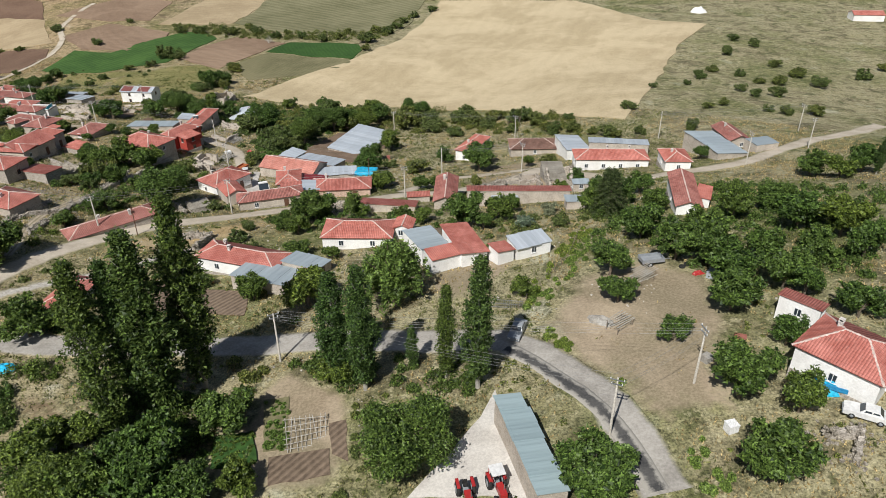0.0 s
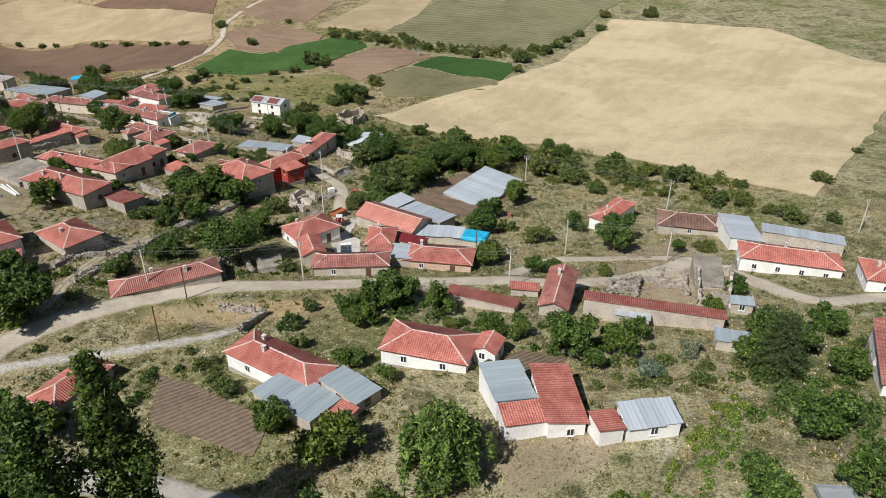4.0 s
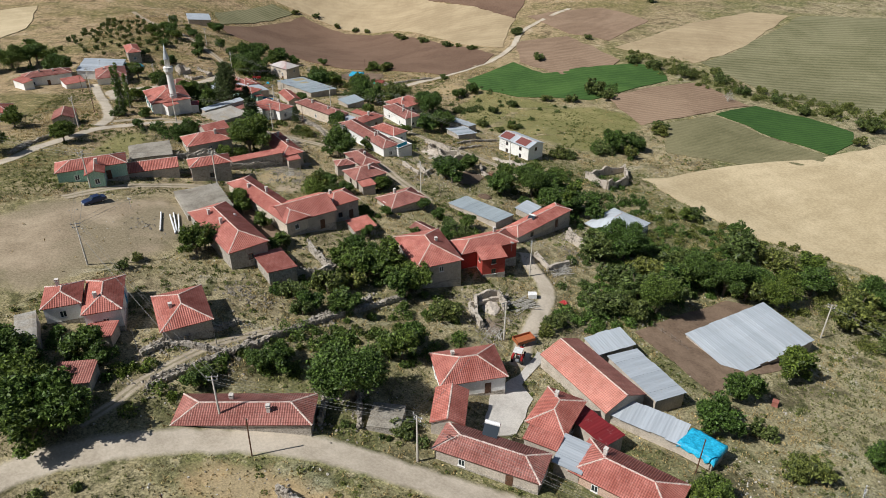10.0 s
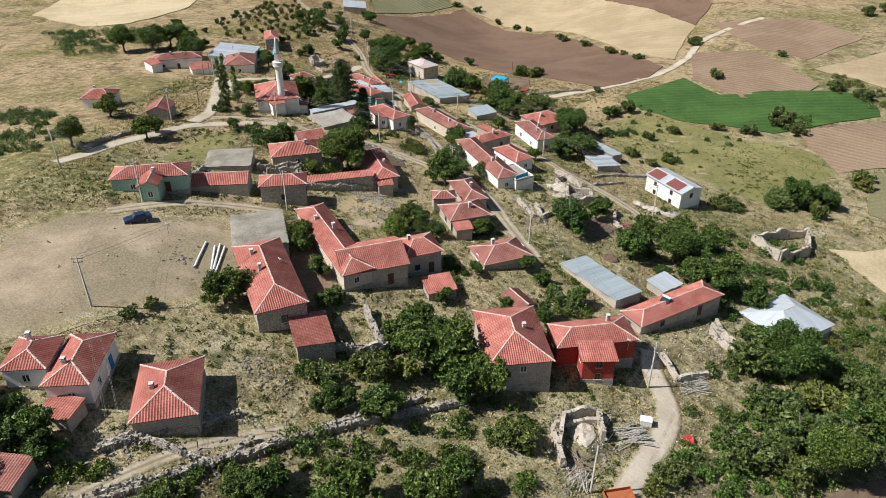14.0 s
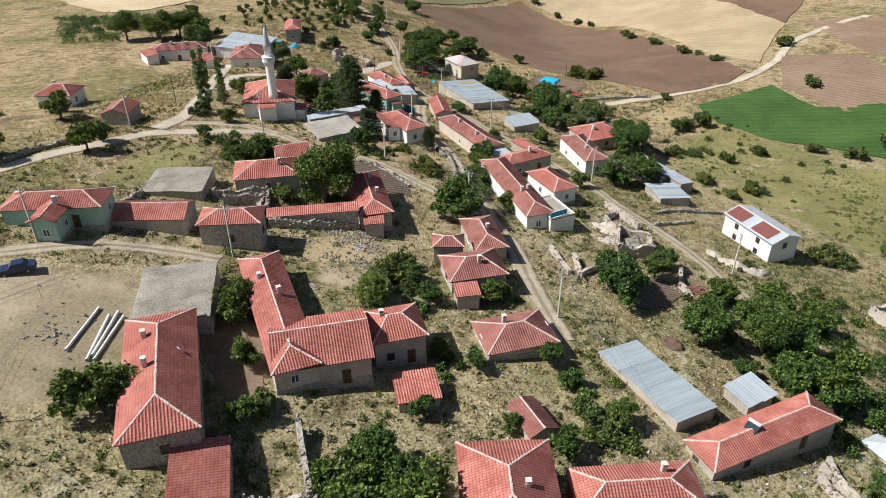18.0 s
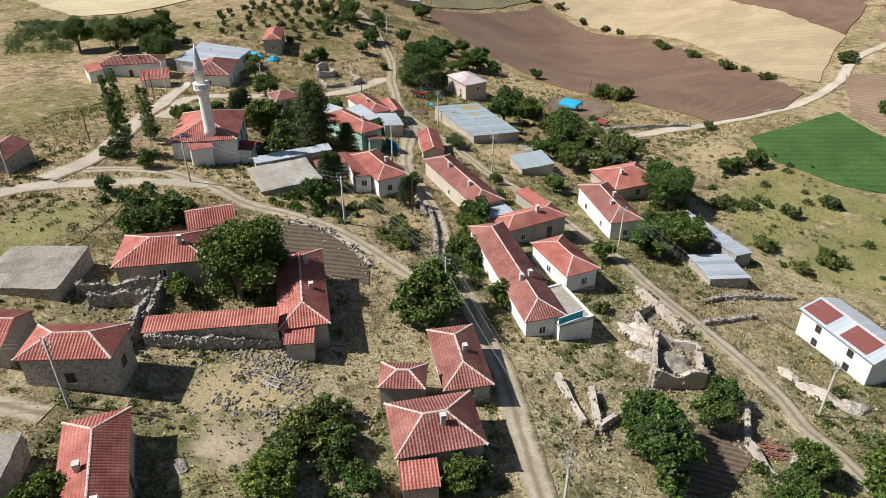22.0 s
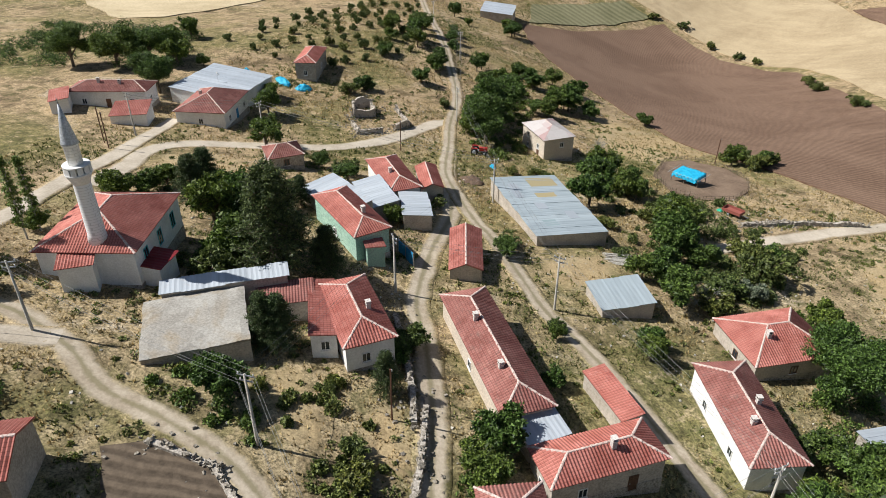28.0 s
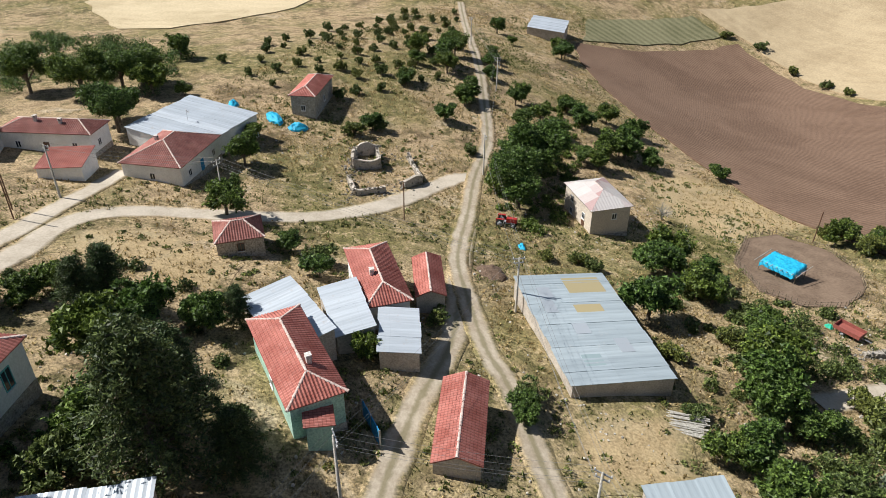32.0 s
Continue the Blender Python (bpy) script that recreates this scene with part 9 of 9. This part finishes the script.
RUBBER = mottled("tyre_rubber", (0.015, 0.015, 0.015), (0.035, 0.035, 0.033), 4, 12, 0.85)
RED_PAINT, WHITE_PAINT, BLUE_CAR = paint("red_machine_paint", (0.42, 0.03, 0.03)), paint("white_car_paint", (0.75, 0.75, 0.73)), paint("dark_blue_car_paint", (0.015, 0.03, 0.085))
GREY_PAINT = paint("grey_paint", (0.3, 0.32, 0.34))


def wheel(parent, x, y, r, w):
    t = part("wheel", shared(("wheel", r, w), lambda: wheel_mesh(r, w)), parent, m=pose(x, y, r, 90, 0, 0))
    part("rim", shared(("rim", r, w), lambda: lathe("rim", [(r * 0.1, -w * 0.52), (r * 0.58, -w * 0.53), (r * 0.58, w * 0.53), (r * 0.1, w * 0.52)], GREY_PAINT, 14)), t)


def wheel_mesh(r, w):
    return lathe("wheel", [(r * 0.55, -w / 2), (r * 0.92, -w / 2), (r, -w * 0.3), (r, w * 0.3), (r * 0.92, w / 2), (r * 0.55, w / 2)], RUBBER, 18)


def car(spot, turn, mat, label):
    c = thing("car", spot, turn, label, "car", 0.05)
    prof = [(-2.1, 0.35), (-2.12, 0.75), (-1.55, 0.92), (-0.75, 0.96), (-0.3, 1.4), (0.95, 1.42), (1.4, 0.98), (2.05, 0.92), (2.1, 0.4)]
    v = [(x, s * (0.8 if z < 1.1 else 0.62), z) for s in (-1, 1) for x, z in prof]
    n = len(prof)
    f = [tuple(range(n)), tuple(range(2 * n - 1, n - 1, -1))] + [(i + n, (i + 1) % n + n, (i + 1) % n, i) for i in range(n)]
    part("body", mesh_from("body", v, f, mat), c)
    glass = [(-0.72, 1.0, -0.34, 1.36), (0.98, 1.38, 1.36, 1.02)]
    for x0, z0, x1, z1 in glass:
        part("windscreen", mesh_from("windscreen", [(x0 - 0.02, -0.62, z0 + 0.03), (x0 - 0.02, 0.62, z0 + 0.03), (x1 + 0.0, 0.56, z1 + 0.03), (x1 + 0.0, -0.56, z1 + 0.03),
             (x0, -0.62, z0 - 0.02), (x0, 0.62, z0 - 0.02), (x1, 0.56, z1 - 0.02), (x1, -0.56, z1 - 0.02)], [(0, 1, 2, 3), (7, 6, 5, 4), (0, 3, 7, 4), (1, 5, 6, 2)], GLASS), c)
    for s in (-1, 1):
        for x0, x1 in ((-0.45, 0.28), (0.36, 1.1)):
            part("side_window", mesh_from("side_window", [(x0, s * 0.775, 1.0), (x1, s * 0.775, 1.0), (min(x1, 0.95), s * 0.665, 1.34), (max(x0, -0.3) + 0.05, s * 0.665, 1.34),
                 (x0, s * 0.7, 1.0), (x1, s * 0.7, 1.0), (min(x1, 0.95), s * 0.6, 1.34), (max(x0, -0.3) + 0.05, s * 0.6, 1.34)], [(0, 1, 2, 3), (7, 6, 5, 4)], GLASS), c)
        part("headlight", shared("hl", lambda: box_mesh("headlight", FRAME_W, (-0.03, -0.16, -0.07, 0.03, 0.16, 0.07))), c, m=pose(-2.12, s * 0.55, 0.66))
        part("tail_light", shared("tl", lambda: box_mesh("tail_light", RED_PAINT, (-0.03, -0.16, -0.07, 0.03, 0.16, 0.07))), c, m=pose(2.09, s * 0.58, 0.76))
        for x in (-1.3, 1.25):
            wheel(c, x, s * 0.74, 0.31, 0.18)
    for x in (-2.14, 2.12):
        part("bumper", shared("bp", lambda: box_mesh("bumper", GREY_PAINT, (-0.06, -0.78, -0.08, 0.06, 0.78, 0.08))), c, m=pose(x, 0, 0.46))
    return c


def tractor(spot, turn, mat, label, cab=True):
    t = thing("tractor", spot, turn, label, "tractor", 0.05)
    part("bonnet", box_mesh("bonnet", mat, (0.35, -0.34, 0.75, 1.9, 0.34, 1.45), (1.9, -0.3, 0.8, 1.98, 0.3, 1.38)), t)
    part("chassis", box_mesh("chassis", GREY_PAINT, (-0.9, -0.28, 0.5, 1.7, 0.28, 0.85)), t)
    part("seat", box_mesh("seat", RUBBER, (-0.75, -0.24, 1.1, -0.3, 0.24, 1.2), (-0.82, -0.24, 1.1, -0.72, 0.24, 1.6)), t)
    part("exhaust", tube_mesh("exhaust", STEEL, ((1.3, 0.2, 1.4), (1.3, 0.2, 2.2), 0.05)), t)
    for s in (-1, 1):
        part("fender", box_mesh("fender", mat, (-1.1, s * 0.75 - 0.16, 1.42, 0.1, s * 0.75 + 0.16, 1.5), (-1.15, s * 0.75 - 0.16, 0.95, -1.05, s * 0.75 + 0.16, 1.5)), t)
        wheel(t, -0.5, s * 0.78, 0.72, 0.36)
        wheel(t, 1.5, s * 0.66, 0.42, 0.22)
    if cab:
        part("roof", box_mesh("roof", WHITE_PAINT, (-1.1, -0.7, 2.35, 0.35, 0.7, 2.45)), t, "white cab roof")
        for x in (-1.0, 0.25):
            for s in (-1, 1):
                part("post", box_mesh("post", mat, (x - 0.03, s * 0.62 - 0.03, 1.45, x + 0.03, s * 0.62 + 0.03, 2.35)), t)
    return t


def trailer(spot, turn, mat, label, load=None):
    t = thing("trailer", spot, turn, label, "trailer", 0.05)
    part("bed", box_mesh("bed", mat, (-1.7, -0.95, 0.75, 1.7, 0.95, 0.85)), t)
    for d in ((-1.7, -0.95, 0.85, 1.7, -0.89, 1.3), (-1.7, 0.89, 0.85, 1.7, 0.95, 1.3), (-1.7, -0.89, 0.85, -1.64, 0.89, 1.3), (1.64, -0.89, 0.85, 1.7, 0.89, 1.3)):
        part("side_board", box_mesh("side_board", mat, d), t)
    part("drawbar", box_mesh("drawbar", STEEL, (1.7, -0.06, 0.6, 2.9, 0.06, 0.7)), t)
    for s in (-1, 1):
        wheel(t, -0.4, s * 0.82, 0.4, 0.22)
    return t


car("blue_car", 85, BLUE_CAR, "dark blue saloon car parked on bare ground")
car("white_car", -29, WHITE_PAINT, "white saloon car parked beside the white house")
car("van", 70, GREY_PAINT, "grey parked car at the shaded roadside")
tractor("tractor_a", -75, RED_PAINT, "red farm tractor with white cab roof in the yard")
tractor("tractor_b", 110, RED_PAINT, "red farm tractor standing in the lane")
tractor("tractor_c", 60, RED_PAINT, "red tractor parked under trees", False)
trailer("trailer_y", 65, paint("orange_trailer_paint", (0.4, 0.13, 0.05), 0.6), "worn orange farm trailer behind the tractor")
trailer("trailer_r", 22, paint("rust_red_paint", (0.3, 0.09, 0.07), 0.6), "rust red flat trailer with green net at its end")
trailer("cart", 10, GREY_PAINT, "old grey farm cart in the dusty yard")
trailer("trailer_tarp", -29, BLUE_P, "loaded trailer under a blue sheet")


# ---------------- tarpaulins, corral, yards ----------------
def heap(name, spot, rx, ry, h, mat, label, cat, turn=0, rough=0.25):
    """A lumpy heap or thrown sheet lying on the ground."""
    b = thing(name, spot, turn, label, cat)
    n, rings = 26, 9
    v, f = [], []
    off = sum(ord(c) for c in name + label)
    for i in range(rings + 1):
        t = i / rings
        for k in range(n):
            a = 2 * math.pi * k / n
            w = 1 + rough * noise.noise(Vector((math.cos(a) * 1.7, math.sin(a) * 1.7, off)))
            r = t * w
            z = h * (1 - t ** 2.2) * (0.8 + 0.55 * noise.noise(Vector((r * math.cos(a) * 2.3, r * math.sin(a) * 2.3, off + 4)))) + rough * 0.15 * noise.noise(Vector((r * math.cos(a) * 8, r * math.sin(a) * 8, off)))
            v.append((r * math.cos(a) * rx, r * math.sin(a) * ry, z if i < rings else -0.4))
    for i in range(rings):
        for k in range(n):
            k2 = (k + 1) % n
            f.append((i * n + k, (i + 1) * n + k, (i + 1) * n + k2, i * n + k2))
    part("surface", mesh_from("surface", v, f, mat), b)
    return b


SOIL = mottled("dark_heap", (0.1, 0.065, 0.045), (0.18, 0.125, 0.09), 2, 8, 0.95, 0.9, 0.1)
GREEN_NET = mottled("green_net", (0.02, 0.35, 0.22), (0.04, 0.45, 0.3), 2, 9, 0.7)
heap("tarpaulin_pile", "tarp_a", 3.2, 1.5, 0.9, MAT["B"], "crumpled bright blue tarpaulin over a low stack", "tarpaulin", 20)
heap("tarpaulin_pile", "tarp_b", 1.9, 1.7, 1.3, MAT["B"], "bright blue tarpaulin heaped over bales", "tarpaulin", 80)
heap("tarpaulin_pile", "tarp_c", 1.6, 1.1, 1.1, MAT["B"], "small blue tarpaulin beside the metal roof", "tarpaulin", 10)
heap("tarpaulin_pile", "blue_junk", 1.7, 1.2, 0.9, MAT["B"], "blue plastic sheet on the weedy slope", "tarpaulin", 0)
heap("tarpaulin_pile", "trailer_tarp", 2.1, 1.1, 2.0, MAT["B"], "blue sheet stretched over a load beside the house", "tarpaulin", -29, 0.12)
heap("tarpaulin_pile", "blue_bin", 0.9, 0.6, 0.7, MAT["B"], "small blue sheet at the garden corner", "tarpaulin", 0)
heap("soil_heap", "manure_a", 2.6, 1.8, 0.9, SOIL, "dark brown manure heap beside the lane", "heap", 30)
heap("soil_heap", "manure_b", 1.9, 1.4, 0.8, SOIL, "dark brown soil heap in the garden", "heap", 10)
heap("stone_heap", "hay_a", 2.2, 1.1, 0.8, MAT["C"], "pale heap of sacks and stones", "heap", -35)
heap("stone_heap", "stone_w", 1.8, 1.0, 0.9, MAT["C"], "pale rock on the gully slope", "rock", 20)
heap("stone_heap", "pile_white", 1.2, 0.8, 0.4, STONE, "pale rubble heap of a fallen wall", "heap", 20)
heap("net_heap", (SPOT["trailer_r"][0] - 2.2, SPOT["trailer_r"][1] - 1.0), 0.7, 0.6, 0.6, GREEN_NET, "bright green net bundle beside the trailer", "net", 0)

# corral: round fence of stakes, open shelter with a blue sheet
cor = PATCHES["corral"]
cxm, cym = sum(p[0] for p in cor) / len(cor), sum(p[1] for p in cor) / len(cor)
fence = new("corral_fence", None)
fence.location = (cxm, cym, hz(cxm, cym))
tagged(fence, "rough round corral fence of thin wooden stakes", "fence")
rf = random.Random(8)
zc = hz(cxm, cym)
for i in range(len(cor)):
    (xa, ya), (xb, yb) = cor[i], cor[(i + 1) % len(cor)]
    n = max(2, int(math.hypot(xb - xa, yb - ya) / 0.8))
    for k in range(n):
        x, y = xa + (xb - xa) * k / n + rf.uniform(-0.15, 0.15), ya + (yb - ya) * k / n + rf.uniform(-0.15, 0.15)
        part("stake", shared("stake", lambda: tube_mesh("stake", WOOD, ((0, 0, -0.4), (0.03, 0.02, 1.15), 0.045), sides=5)), fence, m=pose(x - cxm, y - cym, hz(x, y) - zc, rf.uniform(-9, 9), rf.uniform(-9, 9), rf.uniform(0, 360)))
    L = math.hypot(xb - xa, yb - ya)
    for z in (0.45, 0.85):
        part("rail", tube_mesh("rail", WOOD, ((xa - cxm, ya - cym, hz(xa, ya) - zc + z), (xb - cxm, yb - cym, hz(xb, yb) - zc + z), 0.03), sides=5), fence)
sh = thing("shelter", "shelter", 25, "open pole shelter roofed with a crumpled blue sheet", "shelter")
for x in (-2.8, 0, 2.8):
    for y in (-1.6, 1.6):
        part("post", shared("shpost", lambda: tube_mesh("post", WOOD, ((0, 0, -0.4), (0, 0, 2.1), 0.08))), sh, m=pose(x, y, 0))
for k in range(9):
    part("pole", shared("shpole", lambda: tube_mesh("pole", PALE_BARK, ((0, -2.5, 2.2), (0, 2.5, 2.2), 0.06))), sh, m=pose(-3.2 + 0.8 * k, rf.uniform(-0.3, 0.3), 0))
tarp(sh, 2.6, 1.9, 2.3, 0.15)


def pole_stack(name, spot, n, length, turn, spread, mat, label, r=0.05, fan=8, cat="timber"):
    b = thing(name, spot, turn, label, cat)
    rr = random.Random(n * 7 + len(label))
    for k in range(n):
        part("pole", shared((name, length, r), lambda: tube_mesh("pole", mat, ((-length / 2, 0, 0), (length / 2, 0, 0.02), r))), b,
             m=pose(rr.uniform(-0.3, 0.3) * spread, rr.uniform(-1, 1) * spread, r + rr.uniform(0, 0.05 * n ** 0.5), 0, rr.uniform(-2, 2) - 1.5 * (n > 12), rr.uniform(-fan, fan)))
    return b


pole_stack("log_stack", "logs_a", 42, 5.2, 70, 1.5, PALE_BARK, "loose stack of long crooked firewood branches", 0.055, 22)
pole_stack("log_stack", "logs_b", 34, 3.6, 20, 1.6, WOOD, "jumbled heap of old beams and branches", 0.05, 60)
pole_stack("log_stack", "woodpile", 30, 3.8, 60, 1.4, PALE_BARK, "stack of pale reddish wooden poles", 0.08, 8)
pole_stack("log_stack", "sticks", 40, 2.8, 30, 1.3, WOOD, "brushwood heap of thin dark sticks", 0.03, 80)
pole_stack("log_stack", "wood_b", 12, 2.6, 40, 0.9, PALE_BARK, "grey fallen roof beams", 0.06, 50)
pl = thing("concrete_pole_stack", "poles_lying", 0, "pale concrete power poles lying on the ground", "poles")
px0, py0 = SPOT["poles_lying"]
for off, along, a in ((-1.9, 0.0, 150), (-1.3, 0.6, 153), (-0.8, -0.3, 156), (1.2, 0.8, 149)):
    ux, uy = math.cos(radians(a)), math.sin(radians(a))
    cxp, cyp = -uy * off + ux * along, ux * off + uy * along
    ends = [(cxp + s * 4.0 * ux, cyp + s * 4.0 * uy) for s in (-1, 1)]
    part("pole", tube_mesh("pole", FRAME_W, *[((*ends[0], hz(px0 + ends[0][0], py0 + ends[0][1]) - hz(px0, py0) + 0.28), (*ends[1], hz(px0 + ends[1][0], py0 + ends[1][1]) - hz(px0, py0) + 0.28), 0.16)], sides=8), pl)
for name, spot in (("frame_a", "frame_a"), ("frame_b", "frame_b"), ("frame_c", "frame_c")):
    b = thing("wooden_rack", spot, 35, "rickety open rack of weathered poles", "rack")
    for x in (-1.3, 1.3):
        for y in (-0.9, 0.9):
            part("leg", shared("rleg", lambda: tube_mesh("leg", WOOD, ((0, 0, -0.3), (0, 0, 1.3), 0.06))), b, m=pose(x, y, 0))
    for k in range(7):
        part("pole", shared("rpole", lambda: tube_mesh("pole", PALE_BARK, ((-1.7, 0, 1.3), (1.7, 0, 1.35), 0.05))), b, m=pose(0, -1.0 + 0.33 * k, 0, 0, 0, rf.uniform(-6, 6)))


def crate(spot, sx, sy, sz, mat, label, turn=15, cat="box", name="crate"):
    b = thing(name, spot, turn, label, cat, 0.03)
    part("body", box_mesh("body", mat, (-sx / 2, -sy / 2, -0.1, sx / 2, sy / 2, sz)), b)
    part("lid", box_mesh("lid", mat, (-sx / 2 - 0.04, -sy / 2 - 0.04, sz, sx / 2 + 0.04, sy / 2 + 0.04, sz + 0.07)), b)


crate("box_a", 1.1, 1.0, 0.9, FRAME_W, "white metal chest on bare ground")
crate("box_b", 1.0, 1.0, 0.8, MAT["C"], "pale concrete trough lid beside the pole", 30)
crate("box_c", 1.3, 1.1, 0.9, MAT["M"], "white junk box in the yard", 50)
crate("box_d", 0.9, 0.9, 0.9, MAT["P"], "pale box in the dry garden", 10)
crate("box_e", 1.3, 0.7, 0.4, MAT["P"], "orange lid of a low trough", -20)
crate("trailer_b", 1.5, 1.1, 0.8, FRAME_W, "white box beside the lane", 40)
heap("junk_heap", "junk_red", 1.0, 0.7, 0.8, RED_PAINT, "rusty red machine parts in the weeds", "scrap", 0, 0.6)
heap("junk_heap", "plough", 0.9, 0.5, 0.7, RED_PAINT, "rusty red plough beside the trees", "scrap", 0, 0.6)
heap("tent", "tent", 4.5, 3.5, 3.2, FRAME_W, "white round tent on the far slope", "tent", 0, 0.08)
gt = thing("iron_gate", "gate", -8, "long grey iron gate across the drive", "gate")
for z in (0.15, 0.75, 1.35):
    part("rail", box_mesh("rail", STEEL, (-3.4, -0.03, z, 3.4, 0.03, z + 0.07)), gt)
for k in range(24):
    part("bar", shared("gbar", lambda: box_mesh("bar", STEEL, (-0.025, -0.02, 0.15, 0.025, 0.02, 1.4))), gt, m=pose(-3.3 + 0.287 * k, 0, 0))
bg = thing("sheet_gate", "blue_gate", 12, "bright blue sheet-metal yard gate", "gate")
part("panel", box_mesh("panel", BLUE_P, (-2.0, -0.04, -0.2, 2.0, 0.04, 1.9)), bg)
for x in (-2.05, 0, 2.05):
    part("post", box_mesh("post", STEEL, (x - 0.06, -0.09, -0.3, x + 0.06, 0.05, 2.0)), bg)
for k, (x, y) in enumerate((SPOT["tyre_a"], (SPOT["tyre_a"][0] + 0.8, SPOT["tyre_a"][1] + 0.5))):
    ty = thing("tyre", (x, y), 0, "old black tyre lying on the ground", "tyre", 0.16, "old tyres")
    part("rubber", shared("lt", lambda: wheel_mesh(0.45, 0.3)), ty)

# ---------------- ruins: fallen roofs, beams and rocks ----------------
for spot, rx, ry, h, turn, mat, label in (
        ((-115.2, 220.6), 2.6, 2.0, 0.9, 40, MAT["F"], "collapsed earth roof inside a mud-brick ruin"), ((-121.8, 221.0), 3.2, 2.2, 0.8, 10, MAT["m"], "mound of slumped mud brick with dry weeds"),
        ((-117.6, 218.0), 2.2, 1.6, 0.7, 70, MAT["s"], "slumped rubble beside the ruin"), ((-105.3, 235.3), 3.0, 1.5, 1.0, 15, MAT["m"], "grey heap of a fallen mud wall"),
        ((-102.4, 237.3), 2.2, 1.4, 0.8, 50, MAT["s"], "rubble heap below the white house"), ((-109.6, 235.1), 1.6, 1.2, 0.6, 0, MAT["m"], "small slumped mud heap"),
        ((10.8, 142.0), 2.2, 2.6, 0.7, 10, MAT["s"], "fallen stones inside the roofless ruin"), ((16.0, 148.5), 3.0, 1.6, 0.7, 20, STONE, "pale stone heap beside the road"),
        ((-61.8, 168.6), 1.8, 2.4, 0.7, 30, MAT["m"], "earth heap inside the roofless ruin")):
    heap("debris_heap", spot, rx, ry, h, mat, label, "debris", turn, 0.5)
for spot, rx, ry, h, turn in (((-46.1, 57.7), 1.5, 0.9, 0.9, 20), ((-44.9, 60.8), 1.7, 0.6, 1.1, 60), ((-48.9, 61.8), 0.9, 0.7, 0.7, 0), ((-47.6, 60.0), 0.7, 0.5, 0.5, 40)):
    heap("rock", spot, rx, ry, h, MAT["s"], "pale weathered rock on the gully slope", "rock", turn, 0.5)
pole_stack("log_stack", (-116.0, 221.2), 14, 3.4, 60, 1.4, PALE_BARK, "broken roof beams fallen into a ruin", 0.07, 55)
pole_stack("log_stack", (-122.4, 222.4), 12, 3.0, 10, 1.6, WOOD, "old beams lying over a mud heap", 0.07, 60)
pole_stack("log_stack", (-100.4, 219.8), 22, 3.6, 75, 1.3, mottled("red_brown_slats", (0.2, 0.09, 0.065), (0.34, 0.17, 0.13), 2, 8), "collapsed red-brown roof slats over a shed", 0.06, 35)
pole_stack("log_stack", (-126.0, 175.5), 12, 2.6, 30, 1.3, PALE_BARK, "grey broken laths on pale debris", 0.05, 60)
pole_stack("log_stack", (-60.8, 190.2), 34, 4.2, 60, 1.4, PALE_BARK, "grey branches stacked against the lane wall", 0.05, 30)
pole_stack("log_stack", (-56.6, 162.4), 26, 3.2, 110, 1.4, PALE_BARK, "jumble of poles beside the tractor", 0.06, 60)
bf = thing("bean_frame", (-16.0, 57.9), 12, "leaning frame of bare sticks over garden beds", "frame")
for k in range(9):
    part("pole", shared("beanpole", lambda: tube_mesh("pole", PALE_BARK, ((0, -2.3, 0.15), (0, 2.3, 0.95), 0.045), sides=5)), bf, m=pose(-2.2 + 0.55 * k, 0, 0, 0, 0, rf.uniform(-7, 7)))
for k in range(6):
    part("pole", shared("beancross", lambda: tube_mesh("pole", PALE_BARK, ((-2.5, 0, 0), (2.5, 0, 0), 0.04), sides=5)), bf, m=pose(0, -1.9 + 0.75 * k, 0.26 + 0.13 * k, 0, 0, rf.uniform(-6, 6)))
for x in (-2.3, 0, 2.3):
    part("stake", shared("beanstake", lambda: tube_mesh("stake", WOOD, ((0, 0, -0.3), (0, 0, 1.0), 0.05), sides=5)), bf, m=pose(x, 2.2, 0))
tractor((1.8, 47.2), -80, RED_PAINT, "small red farm machine without cab in the yard", False)
